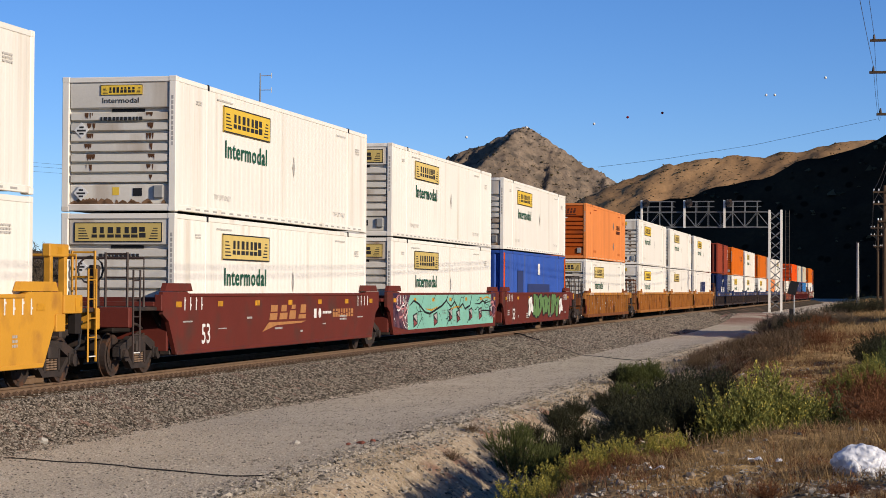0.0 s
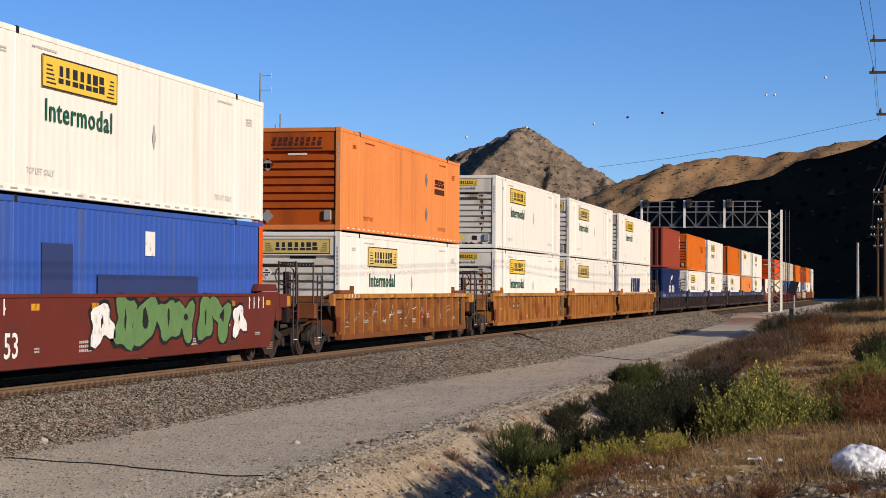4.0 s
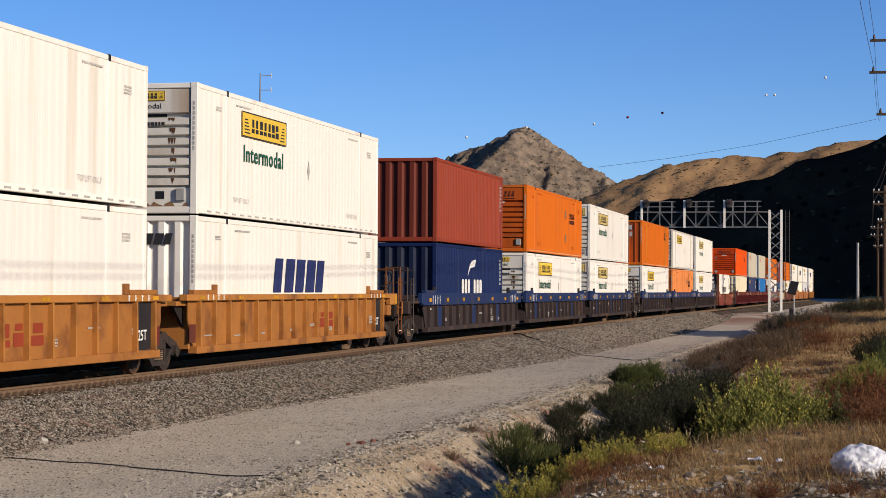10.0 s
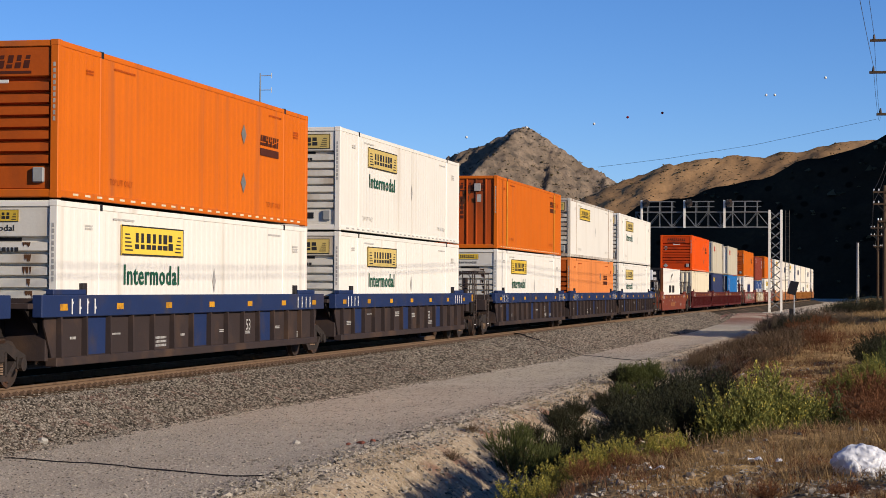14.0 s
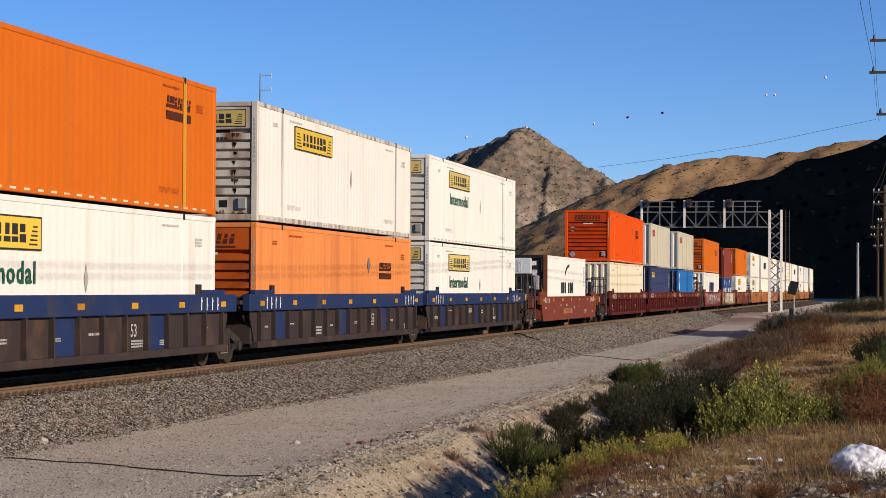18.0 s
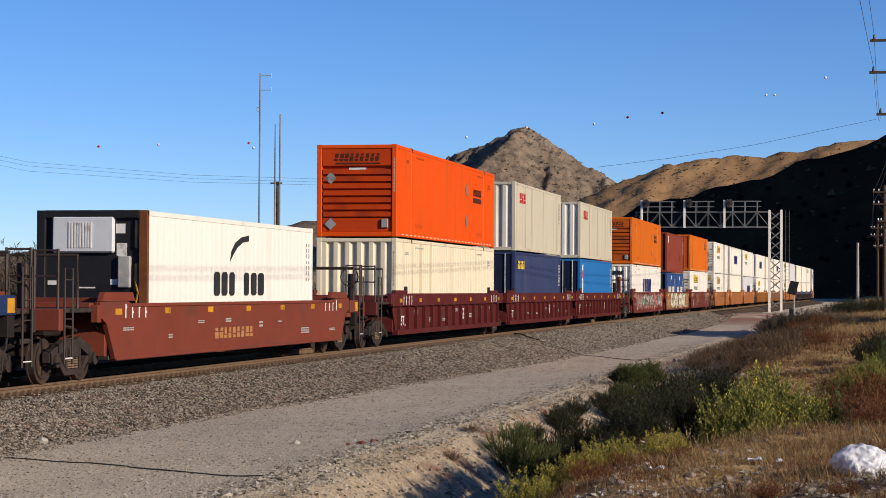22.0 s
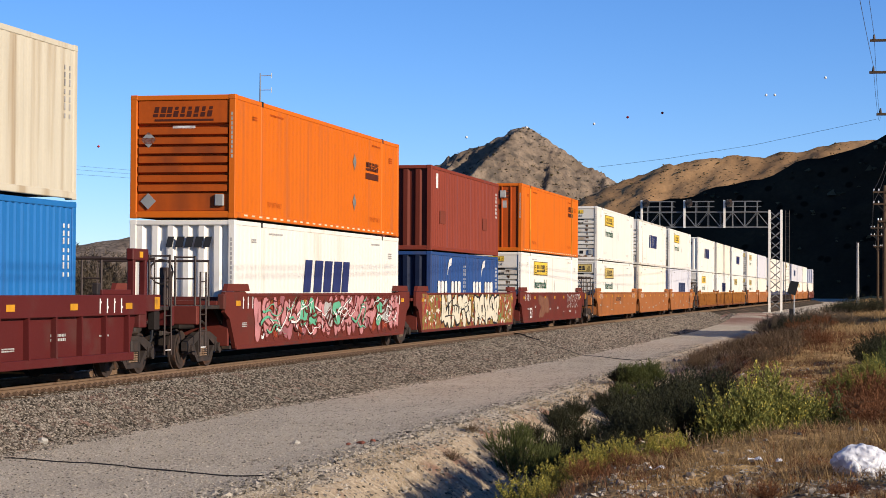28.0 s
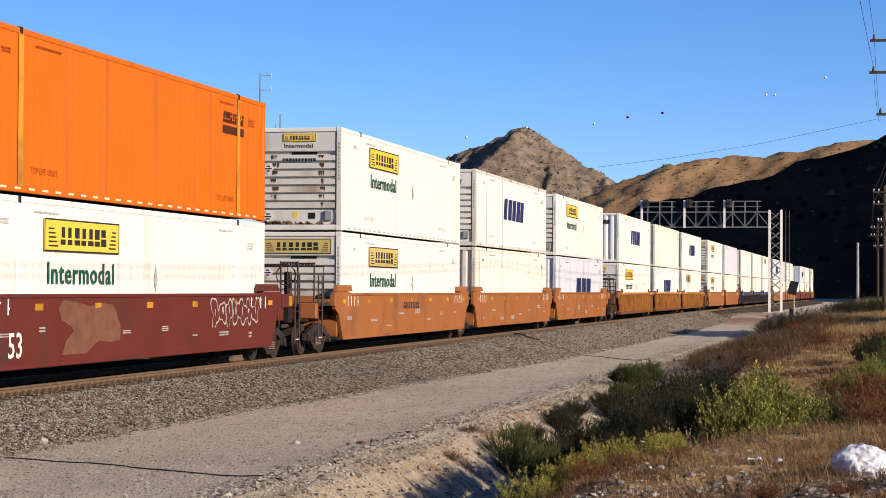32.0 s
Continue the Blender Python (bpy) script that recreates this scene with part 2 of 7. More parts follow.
M = dict(
    white=mat("white_paint", (0.80, 0.755, 0.67), 0.5, 0, 0.05, 0.8, 0.002, 25, (0.58, 0.52, 0.43), 0.2, 0.8, True, piece=0.10),
    white_dirty=mat("white_paint_dirty", (0.70, 0.66, 0.58), 0.55, 0, 0.10, 1.2, 0.002, 25, (0.30, 0.21, 0.13), 0.34, 0.9, True, piece=0.14),
    cream=mat("cream_paint", (0.70, 0.61, 0.44), 0.55, 0, 0.06, 0.9, 0.002, 25, (0.42, 0.33, 0.2), 0.3, 0.9, True, piece=0.08),
    ivory=mat("ivory_paint", (0.76, 0.69, 0.575), 0.55, 0, 0.06, 0.9, 0.002, 25, (0.45, 0.38, 0.28), 0.3, 0.9, True, piece=0.08),
    beige=mat("beige_paint", (0.52, 0.47, 0.36), 0.55, 0, 0.07, 0.9, 0.002, 25, (0.30, 0.22, 0.13), 0.3, 0.9, True),
    orange=mat("orange_paint", (0.63, 0.135, 0.008), 0.55, 0, 0.07, 0.7, 0.002, 25, (0.38, 0.10, 0.025), 0.25, 0.9, True, piece=0.1),
    orange_red=mat("bright_orange_paint", (0.70, 0.076, 0.003), 0.55, 0, 0.05, 0.7, 0.002, 25, (0.40, 0.07, 0.015), 0.2, 0.9, True),
    orange_faded=mat("sun_faded_orange_paint", (0.72, 0.235, 0.065), 0.6, 0, 0.10, 0.8, 0.002, 25, (0.50, 0.16, 0.05), 0.35, 0.9, True),
    # Orange end-wall paints: rust and grime, with the ends' shade put in too.
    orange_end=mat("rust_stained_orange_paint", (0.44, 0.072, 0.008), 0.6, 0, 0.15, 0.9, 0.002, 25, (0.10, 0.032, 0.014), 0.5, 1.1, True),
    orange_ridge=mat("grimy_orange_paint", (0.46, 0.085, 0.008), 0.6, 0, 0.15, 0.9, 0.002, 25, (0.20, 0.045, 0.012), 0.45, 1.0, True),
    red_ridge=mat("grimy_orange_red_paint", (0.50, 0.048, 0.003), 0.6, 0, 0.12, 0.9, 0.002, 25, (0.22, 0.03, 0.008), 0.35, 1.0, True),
    rusted_white=mat("rust_streaked_white_paint", (0.58, 0.53, 0.45), 0.6, 0, 0.12, 1.4, 0.003, 25, (0.17, 0.075, 0.03), 0.62, 1.6, True),
    red=mat("oxide_red_paint", (0.25, 0.042, 0.019), 0.55, 0, 0.08, 0.8, 0.002, 25, (0.22, 0.05, 0.035), 0.3, 1.0, True),
    red_dull=mat("faded_oxide_red_paint", (0.20, 0.037, 0.020), 0.6, 0, 0.08, 0.8, 0.002, 25, (0.17, 0.045, 0.04), 0.3, 1.0, True),
    navy=mat("navy_paint", (0.009, 0.019, 0.075), 0.45, 0, 0.1, 0.8, 0.002, 25, (0.024, 0.032, 0.065), 0.2, 1.0, True),
    # Navy and red end-wall copies: side paint with the end's shade in it.
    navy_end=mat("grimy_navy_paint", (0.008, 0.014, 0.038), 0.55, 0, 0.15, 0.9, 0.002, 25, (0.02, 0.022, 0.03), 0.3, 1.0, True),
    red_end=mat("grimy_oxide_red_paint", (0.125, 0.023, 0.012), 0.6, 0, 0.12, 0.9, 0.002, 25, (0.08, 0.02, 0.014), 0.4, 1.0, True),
    navy_grey=mat("dark_blue_paint", (0.030, 0.042, 0.105), 0.5, 0, 0.1, 0.8, 0.002, 25, (0.05, 0.05, 0.08), 0.2, 1.0, True),
    blue=mat("blue_paint", (0.035, 0.090, 0.36), 0.5, 0, 0.1, 0.9, 0.002, 25, (0.06, 0.09, 0.22), 0.3, 1.0, True),
    mid_blue=mat("mid_blue_paint", (0.022, 0.062, 0.19), 0.5, 0, 0.1, 0.8, 0.002, 25, (0.05, 0.06, 0.11), 0.25, 1.0, True),
    sky_blue=mat("bright_blue_paint", (0.016, 0.135, 0.37), 0.5, 0, 0.08, 0.9, 0.002, 25, (0.03, 0.11, 0.28), 0.2, 1.0, True),
    lilac=mat("pale_lilac_paint", (0.61, 0.60, 0.635), 0.5, 0, 0.06, 0.9, 0.002, 25, (0.4, 0.36, 0.36), 0.3, 0.9, True),
    purple=mat("purple_paint", (0.05, 0.03, 0.22), 0.5, 0, 0.1),
    maroon=mat("maroon_car_paint", (0.130, 0.025, 0.017), 0.6, 0, 0.15, 1.0, 0.003, 30, (0.07, 0.03, 0.022), 0.4, 1.2),
    oxide=mat("red_brown_car_paint", (0.185, 0.042, 0.024), 0.6, 0, 0.15, 1.0, 0.003, 30, (0.10, 0.04, 0.028), 0.35, 1.2),
    plum=mat("plum_car_paint", (0.090, 0.014, 0.013), 0.55, 0, 0.12, 1.0, 0.003, 30, (0.08, 0.03, 0.025), 0.3, 1.2),
    tan=mat("orange_brown_car_paint", (0.33, 0.115, 0.034), 0.6, 0, 0.12, 0.9, 0.003, 30, (0.19, 0.075, 0.03), 0.4, 1.0),
    # Rusty panel copy of amber, darker to paint in shade between the ribs.
    amber_panel=mat("rust_stained_amber_paint", (0.35, 0.138, 0.034), 0.6, 0, 0.18, 1.2, 0.003, 30, (0.13, 0.048, 0.02), 0.5, 1.3),
    rusty=mat("rusty_yellow_car_paint", (0.19, 0.064, 0.02), 0.65, 0, 0.2, 1.2, 0.003, 30, (0.12, 0.042, 0.02), 0.6, 1.4),
    amber=mat("amber_car_paint", (0.42, 0.172, 0.040), 0.55, 0, 0.15, 1.0, 0.003, 30, (0.13, 0.052, 0.02), 0.5, 1.2),
    yellow_car=mat("yellow_car_paint", (0.56, 0.27, 0.03), 0.5, 0, 0.08, 1.0, 0.003, 30, (0.3, 0.13, 0.03), 0.3, 1.2),
    car_blue=mat("blue_chord_paint", (0.017, 0.032, 0.095), 0.5, 0, 0.12, 1.0, 0.003, 30, (0.045, 0.04, 0.05), 0.3, 1.2),
    car_dark=mat("dark_brown_car_paint", (0.042, 0.030, 0.028), 0.65, 0, 0.15, 1.0, 0.003, 30, (0.075, 0.045, 0.03), 0.4, 1.2),
    car_black=mat("black_car_paint", (0.024, 0.022, 0.024), 0.6, 0, 0.2, 1.0, 0.002, 30, (0.05, 0.035, 0.028), 0.35, 1.2),
    steel_dark=mat("dark_greasy_steel", (0.045, 0.036, 0.030), 0.6, 0.3, 0.25, 3.0, 0.003, 40, (0.10, 0.052, 0.03), 0.5, 3.0),
    # Truck steel is toned down to hold the cars' shadow in its colour.
    truck=mat("rusty_cast_steel", (0.036, 0.026, 0.021), 0.75, 0.2, 0.25, 4.0, 0.004, 40, (0.05, 0.03, 0.022), 0.5, 4.0),
    wheel=mat("wheel_steel", (0.055, 0.038, 0.030), 0.6, 0.3, 0.2, 6.0, 0.002, 60, RUST, 0.4, 5.0),
    rail_dark=mat("dark_rusty_handrail", (0.050, 0.030, 0.023), 0.65, 0.1, 0.2, 4.0),
    # Almost black: shade below the car ends is put into this colour.
    under=mat("grimy_underframe", (0.022, 0.017, 0.015), 0.8, 0, 0.3, 4.0),
    grey_metal=mat("galvanised_steel", (0.52, 0.52, 0.50), 0.5, 0.35, 0.1, 4.0, 0.001, 60, (0.3, 0.28, 0.26), 0.2, 3.0),
    black=mat("black_paint", (0.018, 0.018, 0.02), 0.55, 0, 0.15, 5.0),
    ink=mat("dark_lettering", (0.030, 0.030, 0.032), 0.6, 0, 0.2, 4.0),
    green_ink=mat("dark_green_lettering", (0.020, 0.105, 0.062), 0.6, 0, 0.25, 5.0),
    blue_ink=mat("dark_blue_lettering", (0.025, 0.035, 0.12), 0.6, 0, 0.2, 4.0),
    red_ink=mat("red_lettering", (0.55, 0.03, 0.03), 0.6, 0, 0.15, 4.0),
    brown_ink=mat("brown_black_lettering", (0.085, 0.022, 0.012), 0.6, 0, 0.2, 4.0),
    white_ink=mat("white_lettering", (0.72, 0.70, 0.66), 0.6, 0, 0.12, 5.0, dirt=(0.35, 0.28, 0.24), dirt_amount=0.3, dirt_scale=6.0),
    pale_ink=mat("worn_pale_lettering", (0.45, 0.43, 0.40), 0.7, 0, 0.3, 5.0),
    gold_ink=mat("faded_gold_lettering", (0.42, 0.19, 0.07), 0.65, 0, 0.2, 5.0),
    plate=mat("yellow_plate", (0.84, 0.56, 0.07), 0.5, 0, 0.08, 4.0, piece=0.28),
    plate_faded=mat("sun_faded_yellow_plate", (0.70, 0.52, 0.17), 0.6, 0, 0.12, 4.0, piece=0.25),
    placard=mat("white_placard", (0.74, 0.73, 0.70), 0.5, 0, 0.1, 5.0),
    reflector=mat("yellow_reflector", (0.66, 0.31, 0.025), 0.45, 0, 0.15, 6.0, dirt=(0.2, 0.1, 0.03), dirt_amount=0.4, dirt_scale=5.0, piece=0.35),
    rust_stain=mat("dark_rust_stain", (0.125, 0.062, 0.034), 0.9, 0, 0.3, 5.0),
    rust_wash=mat("rust_wash", (0.26, 0.15, 0.085), 0.9, 0, 0.3, 6.0),
    faint_ink=mat("faint_grey_lettering", (0.56, 0.53, 0.48), 0.7, 0, 0.2, 5.0),
    worn_patch=mat("faded_brown_patch", (0.20, 0.085, 0.05), 0.7, 0, 0.3, 3.0),
    grey_panel=mat("grey_panel", (0.30, 0.30, 0.29), 0.5, 0, 0.15, 4.0),
    pale_grey=mat("pale_grey_cover", (0.60, 0.62, 0.64), 0.45, 0, 0.08, 4.0),
    patch=mat("dark_paint_patch", (0.03, 0.045, 0.13), 0.6, 0, 0.1, 2.0),
    rail=mat("rusty_rail_steel", (0.22, 0.14, 0.085), 0.6, 0.3, 0.15, 8.0, 0.001, 60, (0.12, 0.065, 0.035), 0.4, 6.0),
    clip=mat("rusty_rail_clip", (0.12, 0.07, 0.042), 0.75, 0.1, 0.2, 8.0, 0.001, 60, (0.06, 0.036, 0.024), 0.4, 6.0),
    concrete=mat("concrete", (0.42, 0.39, 0.34), 0.85, 0, 0.12, 3.0, 0.004, 50, (0.25, 0.21, 0.17), 0.3, 2.0),
    timber=mat("weathered_pole_timber", (0.10, 0.068, 0.045), 0.85, 0, 0.25, 3.0, 0.006, 40, (0.05, 0.035, 0.025), 0.4, 2.0, True),
    porcelain=mat("insulator_porcelain", (0.62, 0.62, 0.60), 0.3),
    steel_grey=mat("weathered_grey_steel", (0.22, 0.22, 0.215), 0.6, 0.3, 0.15, 4.0),
    wire=mat("weathered_wire", (0.10, 0.10, 0.11), 0.6, 0.5),
    # Near-black ballast copy that carries the shade below the train in its colour.
    shade_bed=mat("oil_stained_ballast", (0.026, 0.016, 0.007), 0.9, 0, 0.3, 4.0, 0.03, 30, (0.04, 0.024, 0.011), 0.35, 0.5),
    ballast=mat("ballast_bed", (0.085, 0.071, 0.055), 0.9, 0, 0.3, 4.0, 0.03, 30, (0.20, 0.12, 0.095), 0.35, 0.5),
    stone=mat("ballast_stone", (0.38, 0.325, 0.262), 0.85, 0, 0.2, 8.0, 0.004, 60, (0.23, 0.14, 0.11), 0.2, 3.0, island=0.92),
    field_stone=mat("weathered_field_stone", (0.30, 0.245, 0.19), 0.9, 0, 0.25, 9.0, 0.006, 50, (0.16, 0.12, 0.085), 0.4, 9.0),
    red_rock=mat("red_brown_rock", (0.20, 0.075, 0.055), 0.85, 0, 0.25, 8.0, 0.004, 60),
    pebble=mat("pebble", (0.50, 0.44, 0.36), 0.85, 0, 0.2, 8.0, island=0.85),
    plastic=mat("crumpled_white_plastic", (0.64, 0.64, 0.66), 0.35, 0, 0.08, 6.0, 0.03, 14),
)
# ---- the lie of the land ----
TRACK_X = -15.726
RAIL_Z = -0.035        # rail head


def bend(a):
    """Sideways shift and heading (radians, left positive) of the track's centre at a metres along it."""
    if a < 60:
        return 0.0, a, 0.0
    k, a1 = 4.6e-5, min(a, 400.0) - 60
    h = -k * a1
    x, y = 0.5 * k * a1 * a1, 60 + a1
    if a > 400:
        r, d = 600.0, (a - 400) / 600.0
        h0 = h
        h = h0 + d
        x += r * (math.cos(h) - math.cos(h0))
        y += r * (math.sin(h) - math.sin(h0))
    return x, y, h


def track_x(y):
    return TRACK_X + bend(min(y, 430.0))[0]


def spline(x, pts):
    for (a, b), (c, d) in zip(pts, pts[1:]):
        if x <= c:
            return b + (d - b) * max(0.0, (x - a) / (c - a))
    return pts[-1][1]


def smooth(e0, e1, x):
    t = min(1.0, max(0.0, (x - e0) / (e1 - e0)))
    return t * t * (3 - 2 * t)


GULLY = [(-7.3, -0.75), (-6.9, -0.80), (-6.3, -1.2), (-5.5, -1.85), (-4.4, -2.05), (-3.6, -1.20), (-3.1, -0.42), (-2.75, -0.10), (-2.2, 0.04), (-1.2, 0.10), (0.5, 0.2), (6.0, 0.45), (60.0, 1.6), (400, 3.0)]
SLOPE = [(-7.3, -0.75), (-6.6, -0.70), (-5.0, -0.25), (-3.2, 0.05), (-1.2, 0.15), (0.5, 0.2), (6.0, 0.45), (60.0, 1.6), (400, 3.0)]


def toe(y):
    """Distance from the track's centre to the foot of the ballast."""
    return spline(y, [(0, 2.95), (35, 2.95), (45, 3.5), (70, 4.6), (120, 4.8), (160, 3.6)])


def ground_z(x, y):
    if x < -7.3:
        z = -0.75
        # red earth heap round the signal mast
        d = math.hypot((x + 10.5) / 4.2, (y - 178) / 22.0)
        if d < 1:
            z += 0.45 * smooth(1.0, 0.35, d)
        if x < -22:
            z -= 0.3 * smooth(-22, -40, x)
        edge = smooth(-8.3, -7.4, x) * 0.06
        return z + edge
    k = smooth(34, 62, y)
    z = spline(x, GULLY) * (1 - k) + spline(x - 1.9 * smooth(58, 95, y), SLOPE) * k
    # washed-out hollow behind the grass edge, where the large bushes root
    edge = 21.3 + (x + 2.2)
    z -= 0.6 * smooth(edge, edge + 0.7, y) * smooth(28.0, 26.3, y) * smooth(-0.2, -0.65, x) * smooth(-2.35, -1.95, x)
    return z


def ballast_z(dx, y):
    """Height of the ballast, dx metres from the track's centre."""
    if dx < 0:
        return -0.21 if dx > -6.6 else -0.21 - (-6.6 - dx) * 0.45
    d = dx
    t = toe(y)
    if d < 1.75:
        return -0.21
    if d < t:
        return -0.21 - 0.53 * ((d - 1.75) / (t - 1.75)) ** 0.9
    return -0.74 - (d - t) * 0.4


def grid_mesh(xs, ys, zf):
    nx = len(xs)
    me = bpy.data.meshes.new("sheet")
    me.from_pydata([(x, y, zf(x, y)) for y in ys for x in xs], [],
                   [(j * nx + i, j * nx + i + 1, (j + 1) * nx + i + 1, (j + 1) * nx + i) for j in range(len(ys) - 1) for i in range(nx - 1)])
    me.polygons.foreach_set("use_smooth", [True] * len(me.polygons))
    return me


def steps(*spans):
    out = []
    for a, b, d in spans:
        n = max(1, round((b - a) / d))
        out += [a + (b - a) * i / n for i in range(n)]
    return out + [spans[-1][1]]


def ground_material():
    """Grey gravel on the service road, pale earth on its bank, brown dry soil beyond."""
    m = bpy.data.materials.new("gravel_and_earth")
    m.use_nodes = True
    n, l = m.node_tree.nodes, m.node_tree.links
    b = n["Principled BSDF"]
    b.inputs["Roughness"].default_value = 0.95
    b.inputs["Specular IOR Level"].default_value = 0.0
    co = n.new("ShaderNodeTexCoord")
    sep = n.new("ShaderNodeSeparateXYZ")
    l.new(co.outputs["Object"], sep.inputs[0])

    def noise_at(sc, detail=6.0):
        x = n.new("ShaderNodeTexNoise")
        x.inputs["Scale"].default_value, x.inputs["Detail"].default_value = sc, detail
        l.new(co.outputs["Object"], x.inputs["Vector"])
        return x.outputs[0]

    def math_node(op, a, c):
        x = n.new("ShaderNodeMath")
        x.operation = op
        for i, v in enumerate((a, c)):
            if isinstance(v, (int, float)):
                x.inputs[i].default_value = v
            else:
                l.new(v, x.inputs[i])
        return x.outputs[0]

    def ramp(v, lo, hi):
        x = n.new("ShaderNodeMapRange")
        x.inputs[1].default_value, x.inputs[2].default_value = lo, hi
        l.new(v, x.inputs[0])
        return x.outputs[0]

    def mix(f, a, c, kind="MIX"):
        x = n.new("ShaderNodeMix")
        x.data_type, x.blend_type = "RGBA", kind
        for v, s in ((f, x.inputs[0]), (a, x.inputs[6]), (c, x.inputs[7])):
            if isinstance(v, (int, float)):
                s.default_value = v
            elif isinstance(v, tuple):
                s.default_value = (*v, 1.0)
            else:
                l.new(v, s)
        return x.outputs[2]

    x_w = math_node("ADD", sep.outputs[0], math_node("MULTIPLY", noise_at(0.9), 1.6))
    gravel = mix(ramp(noise_at(34.0, 8.0), 0.42, 0.60), (0.26, 0.221, 0.17), (0.64, 0.555, 0.44))
    gravel = mix(ramp(noise_at(0.35), 0.35, 0.7), gravel, mix(ramp(noise_at(52.0), 0.44, 0.58), (0.36, 0.31, 0.243), (0.64, 0.56, 0.45)))
    earth = mix(ramp(noise_at(9.0), 0.35, 0.65), (0.32, 0.245, 0.165), (0.50, 0.405, 0.29))
    earth = mix(ramp(noise_at(0.7), 0.56, 0.66), earth, (0.26, 0.155, 0.11))
    soil = mix(ramp(noise_at(5.0), 0.35, 0.65), (0.22, 0.13, 0.056), (0.48, 0.32, 0.145))
    col = mix(ramp(x_w, -6.7, -6.2), gravel, earth)
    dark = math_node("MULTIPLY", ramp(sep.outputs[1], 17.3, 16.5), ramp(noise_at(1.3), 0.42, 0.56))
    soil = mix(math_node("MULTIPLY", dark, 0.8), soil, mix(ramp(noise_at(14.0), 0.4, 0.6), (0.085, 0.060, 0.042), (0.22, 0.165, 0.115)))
    col = mix(ramp(x_w, -3.4, -2.2), col, soil)
    red = math_node("MULTIPLY", ramp(sep.outputs[1], 140.0, 155.0), ramp(sep.outputs[1], 215.0, 195.0))
    red = math_node("MULTIPLY", red, math_node("MULTIPLY", ramp(x_w, -14.5, -12.5), ramp(x_w, -5.5, -7.0)))
    col = mix(math_node("MULTIPLY", math_node("MULTIPLY", red, 0.75), ramp(noise_at(0.25), 0.36, 0.58)), col, mix(ramp(noise_at(3.0), 0.35, 0.65), (0.16, 0.058, 0.042), (0.25, 0.11, 0.085)))
    # Ground past the track is near black: train shade put into the colour.
    track_shade = mix(ramp(noise_at(0.6), 0.35, 0.65), (0.03, 0.019, 0.009), (0.055, 0.035, 0.016))
    col = mix(ramp(sep.outputs[0], -22.0, -24.5), col, track_shade)
    l.new(col, b.inputs["Base Color"])
    bp = n.new("ShaderNodeBump")
    bp.inputs["Strength"].default_value, bp.inputs["Distance"].default_value = 1.0, 0.05
    l.new(noise_at(24.0, 8.0), bp.inputs["Height"])
    l.new(bp.outputs[0], b.inputs["Normal"])
    return m


def rough_ground(x, y):
    z = ground_z(x, y)
    if 0 < y < 150 and -13 < x < 12:
        k = 0.05 if x < -7.3 else 0.16
        z += k * (noise.noise((x * 0.7, y * 0.35, 0)) * 0.6 + noise.noise((x * 2.3, y * 1.6, 5)) * 0.35)
        if x > -3.2 and y < 60:
            z += 0.055 * noise.noise((x * 4.6, y * 3.1, 9))
    return z


gx = steps((-3000, -400, 400), (-400, -60, 40), (-60, -20, 4), (-20, -13, 0.7), (-13, -7.6, 0.3), (-7.6, -1, 0.16), (-1, 3, 0.3), (3, 12, 1), (12, 60, 6), (60, 400, 40), (400, 3000, 400))
gy = steps((-1500, -100, 200), (-100, 8, 9), (8, 60, 0.3), (60, 120, 1.0), (120, 220, 3), (220, 600, 20), (600, 4500, 400))
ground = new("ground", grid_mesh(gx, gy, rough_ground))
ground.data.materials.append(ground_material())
tagged(ground, "grey gravel service road with dry earth banks", "ground", kind="structure")

# ---- ballast, sleepers and rails ----
ys = steps((-80, 20, 4), (20, 110, 0.7), (110, 430, 6))
offs = [-9.0, -7.6, -6.2, -4.6, -3.4, -2.4, -1.75, -0.9, 0, 0.9, 1.3, 1.75, 2.1, 2.5, 3.0, 3.5, 4.2, 5.0, 5.6]
bed = bpy.data.meshes.new("ballast")
nb = len(offs)
bed.from_pydata([(track_x(y) + o, y, ballast_z(o, y) + (0.015 * noise.noise((o * 2, y, 3)) if abs(o) > 1.5 else -0.01)) for y in ys for o in offs], [],
                [(j * nb + i, j * nb + i + 1, (j + 1) * nb + i + 1, (j + 1) * nb + i) for j in range(len(ys) - 1) for i in range(nb - 1)])
bed.materials.append(M["ballast"])
bed.materials.append(M["shade_bed"])
# Faces under and behind the train get the ballast with painted-in shade.
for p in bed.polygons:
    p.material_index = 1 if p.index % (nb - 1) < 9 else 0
tagged(new("ballast", bed), "grey and reddish crushed stone track ballast", "ballast", kind="structure")

RAIL = [(-0.07, -0.18), (0.07, -0.18), (0.07, -0.165), (0.02, -0.14), (0.012, -0.05), (0.036, -0.035), (0.036, -0.006), (0.028, 0.0), (-0.028, 0.0), (-0.036, -0.006),
        (-0.036, -0.035), (-0.012, -0.05), (-0.02, -0.14), (-0.07, -0.165)]
track = thing("track", "railway track of rusty rails on ties", "railway track", kind="structure")
track.location.z = RAIL_Z
ry = steps((-80, 60, 10), (60, 430, 5), (430, 560, 5))
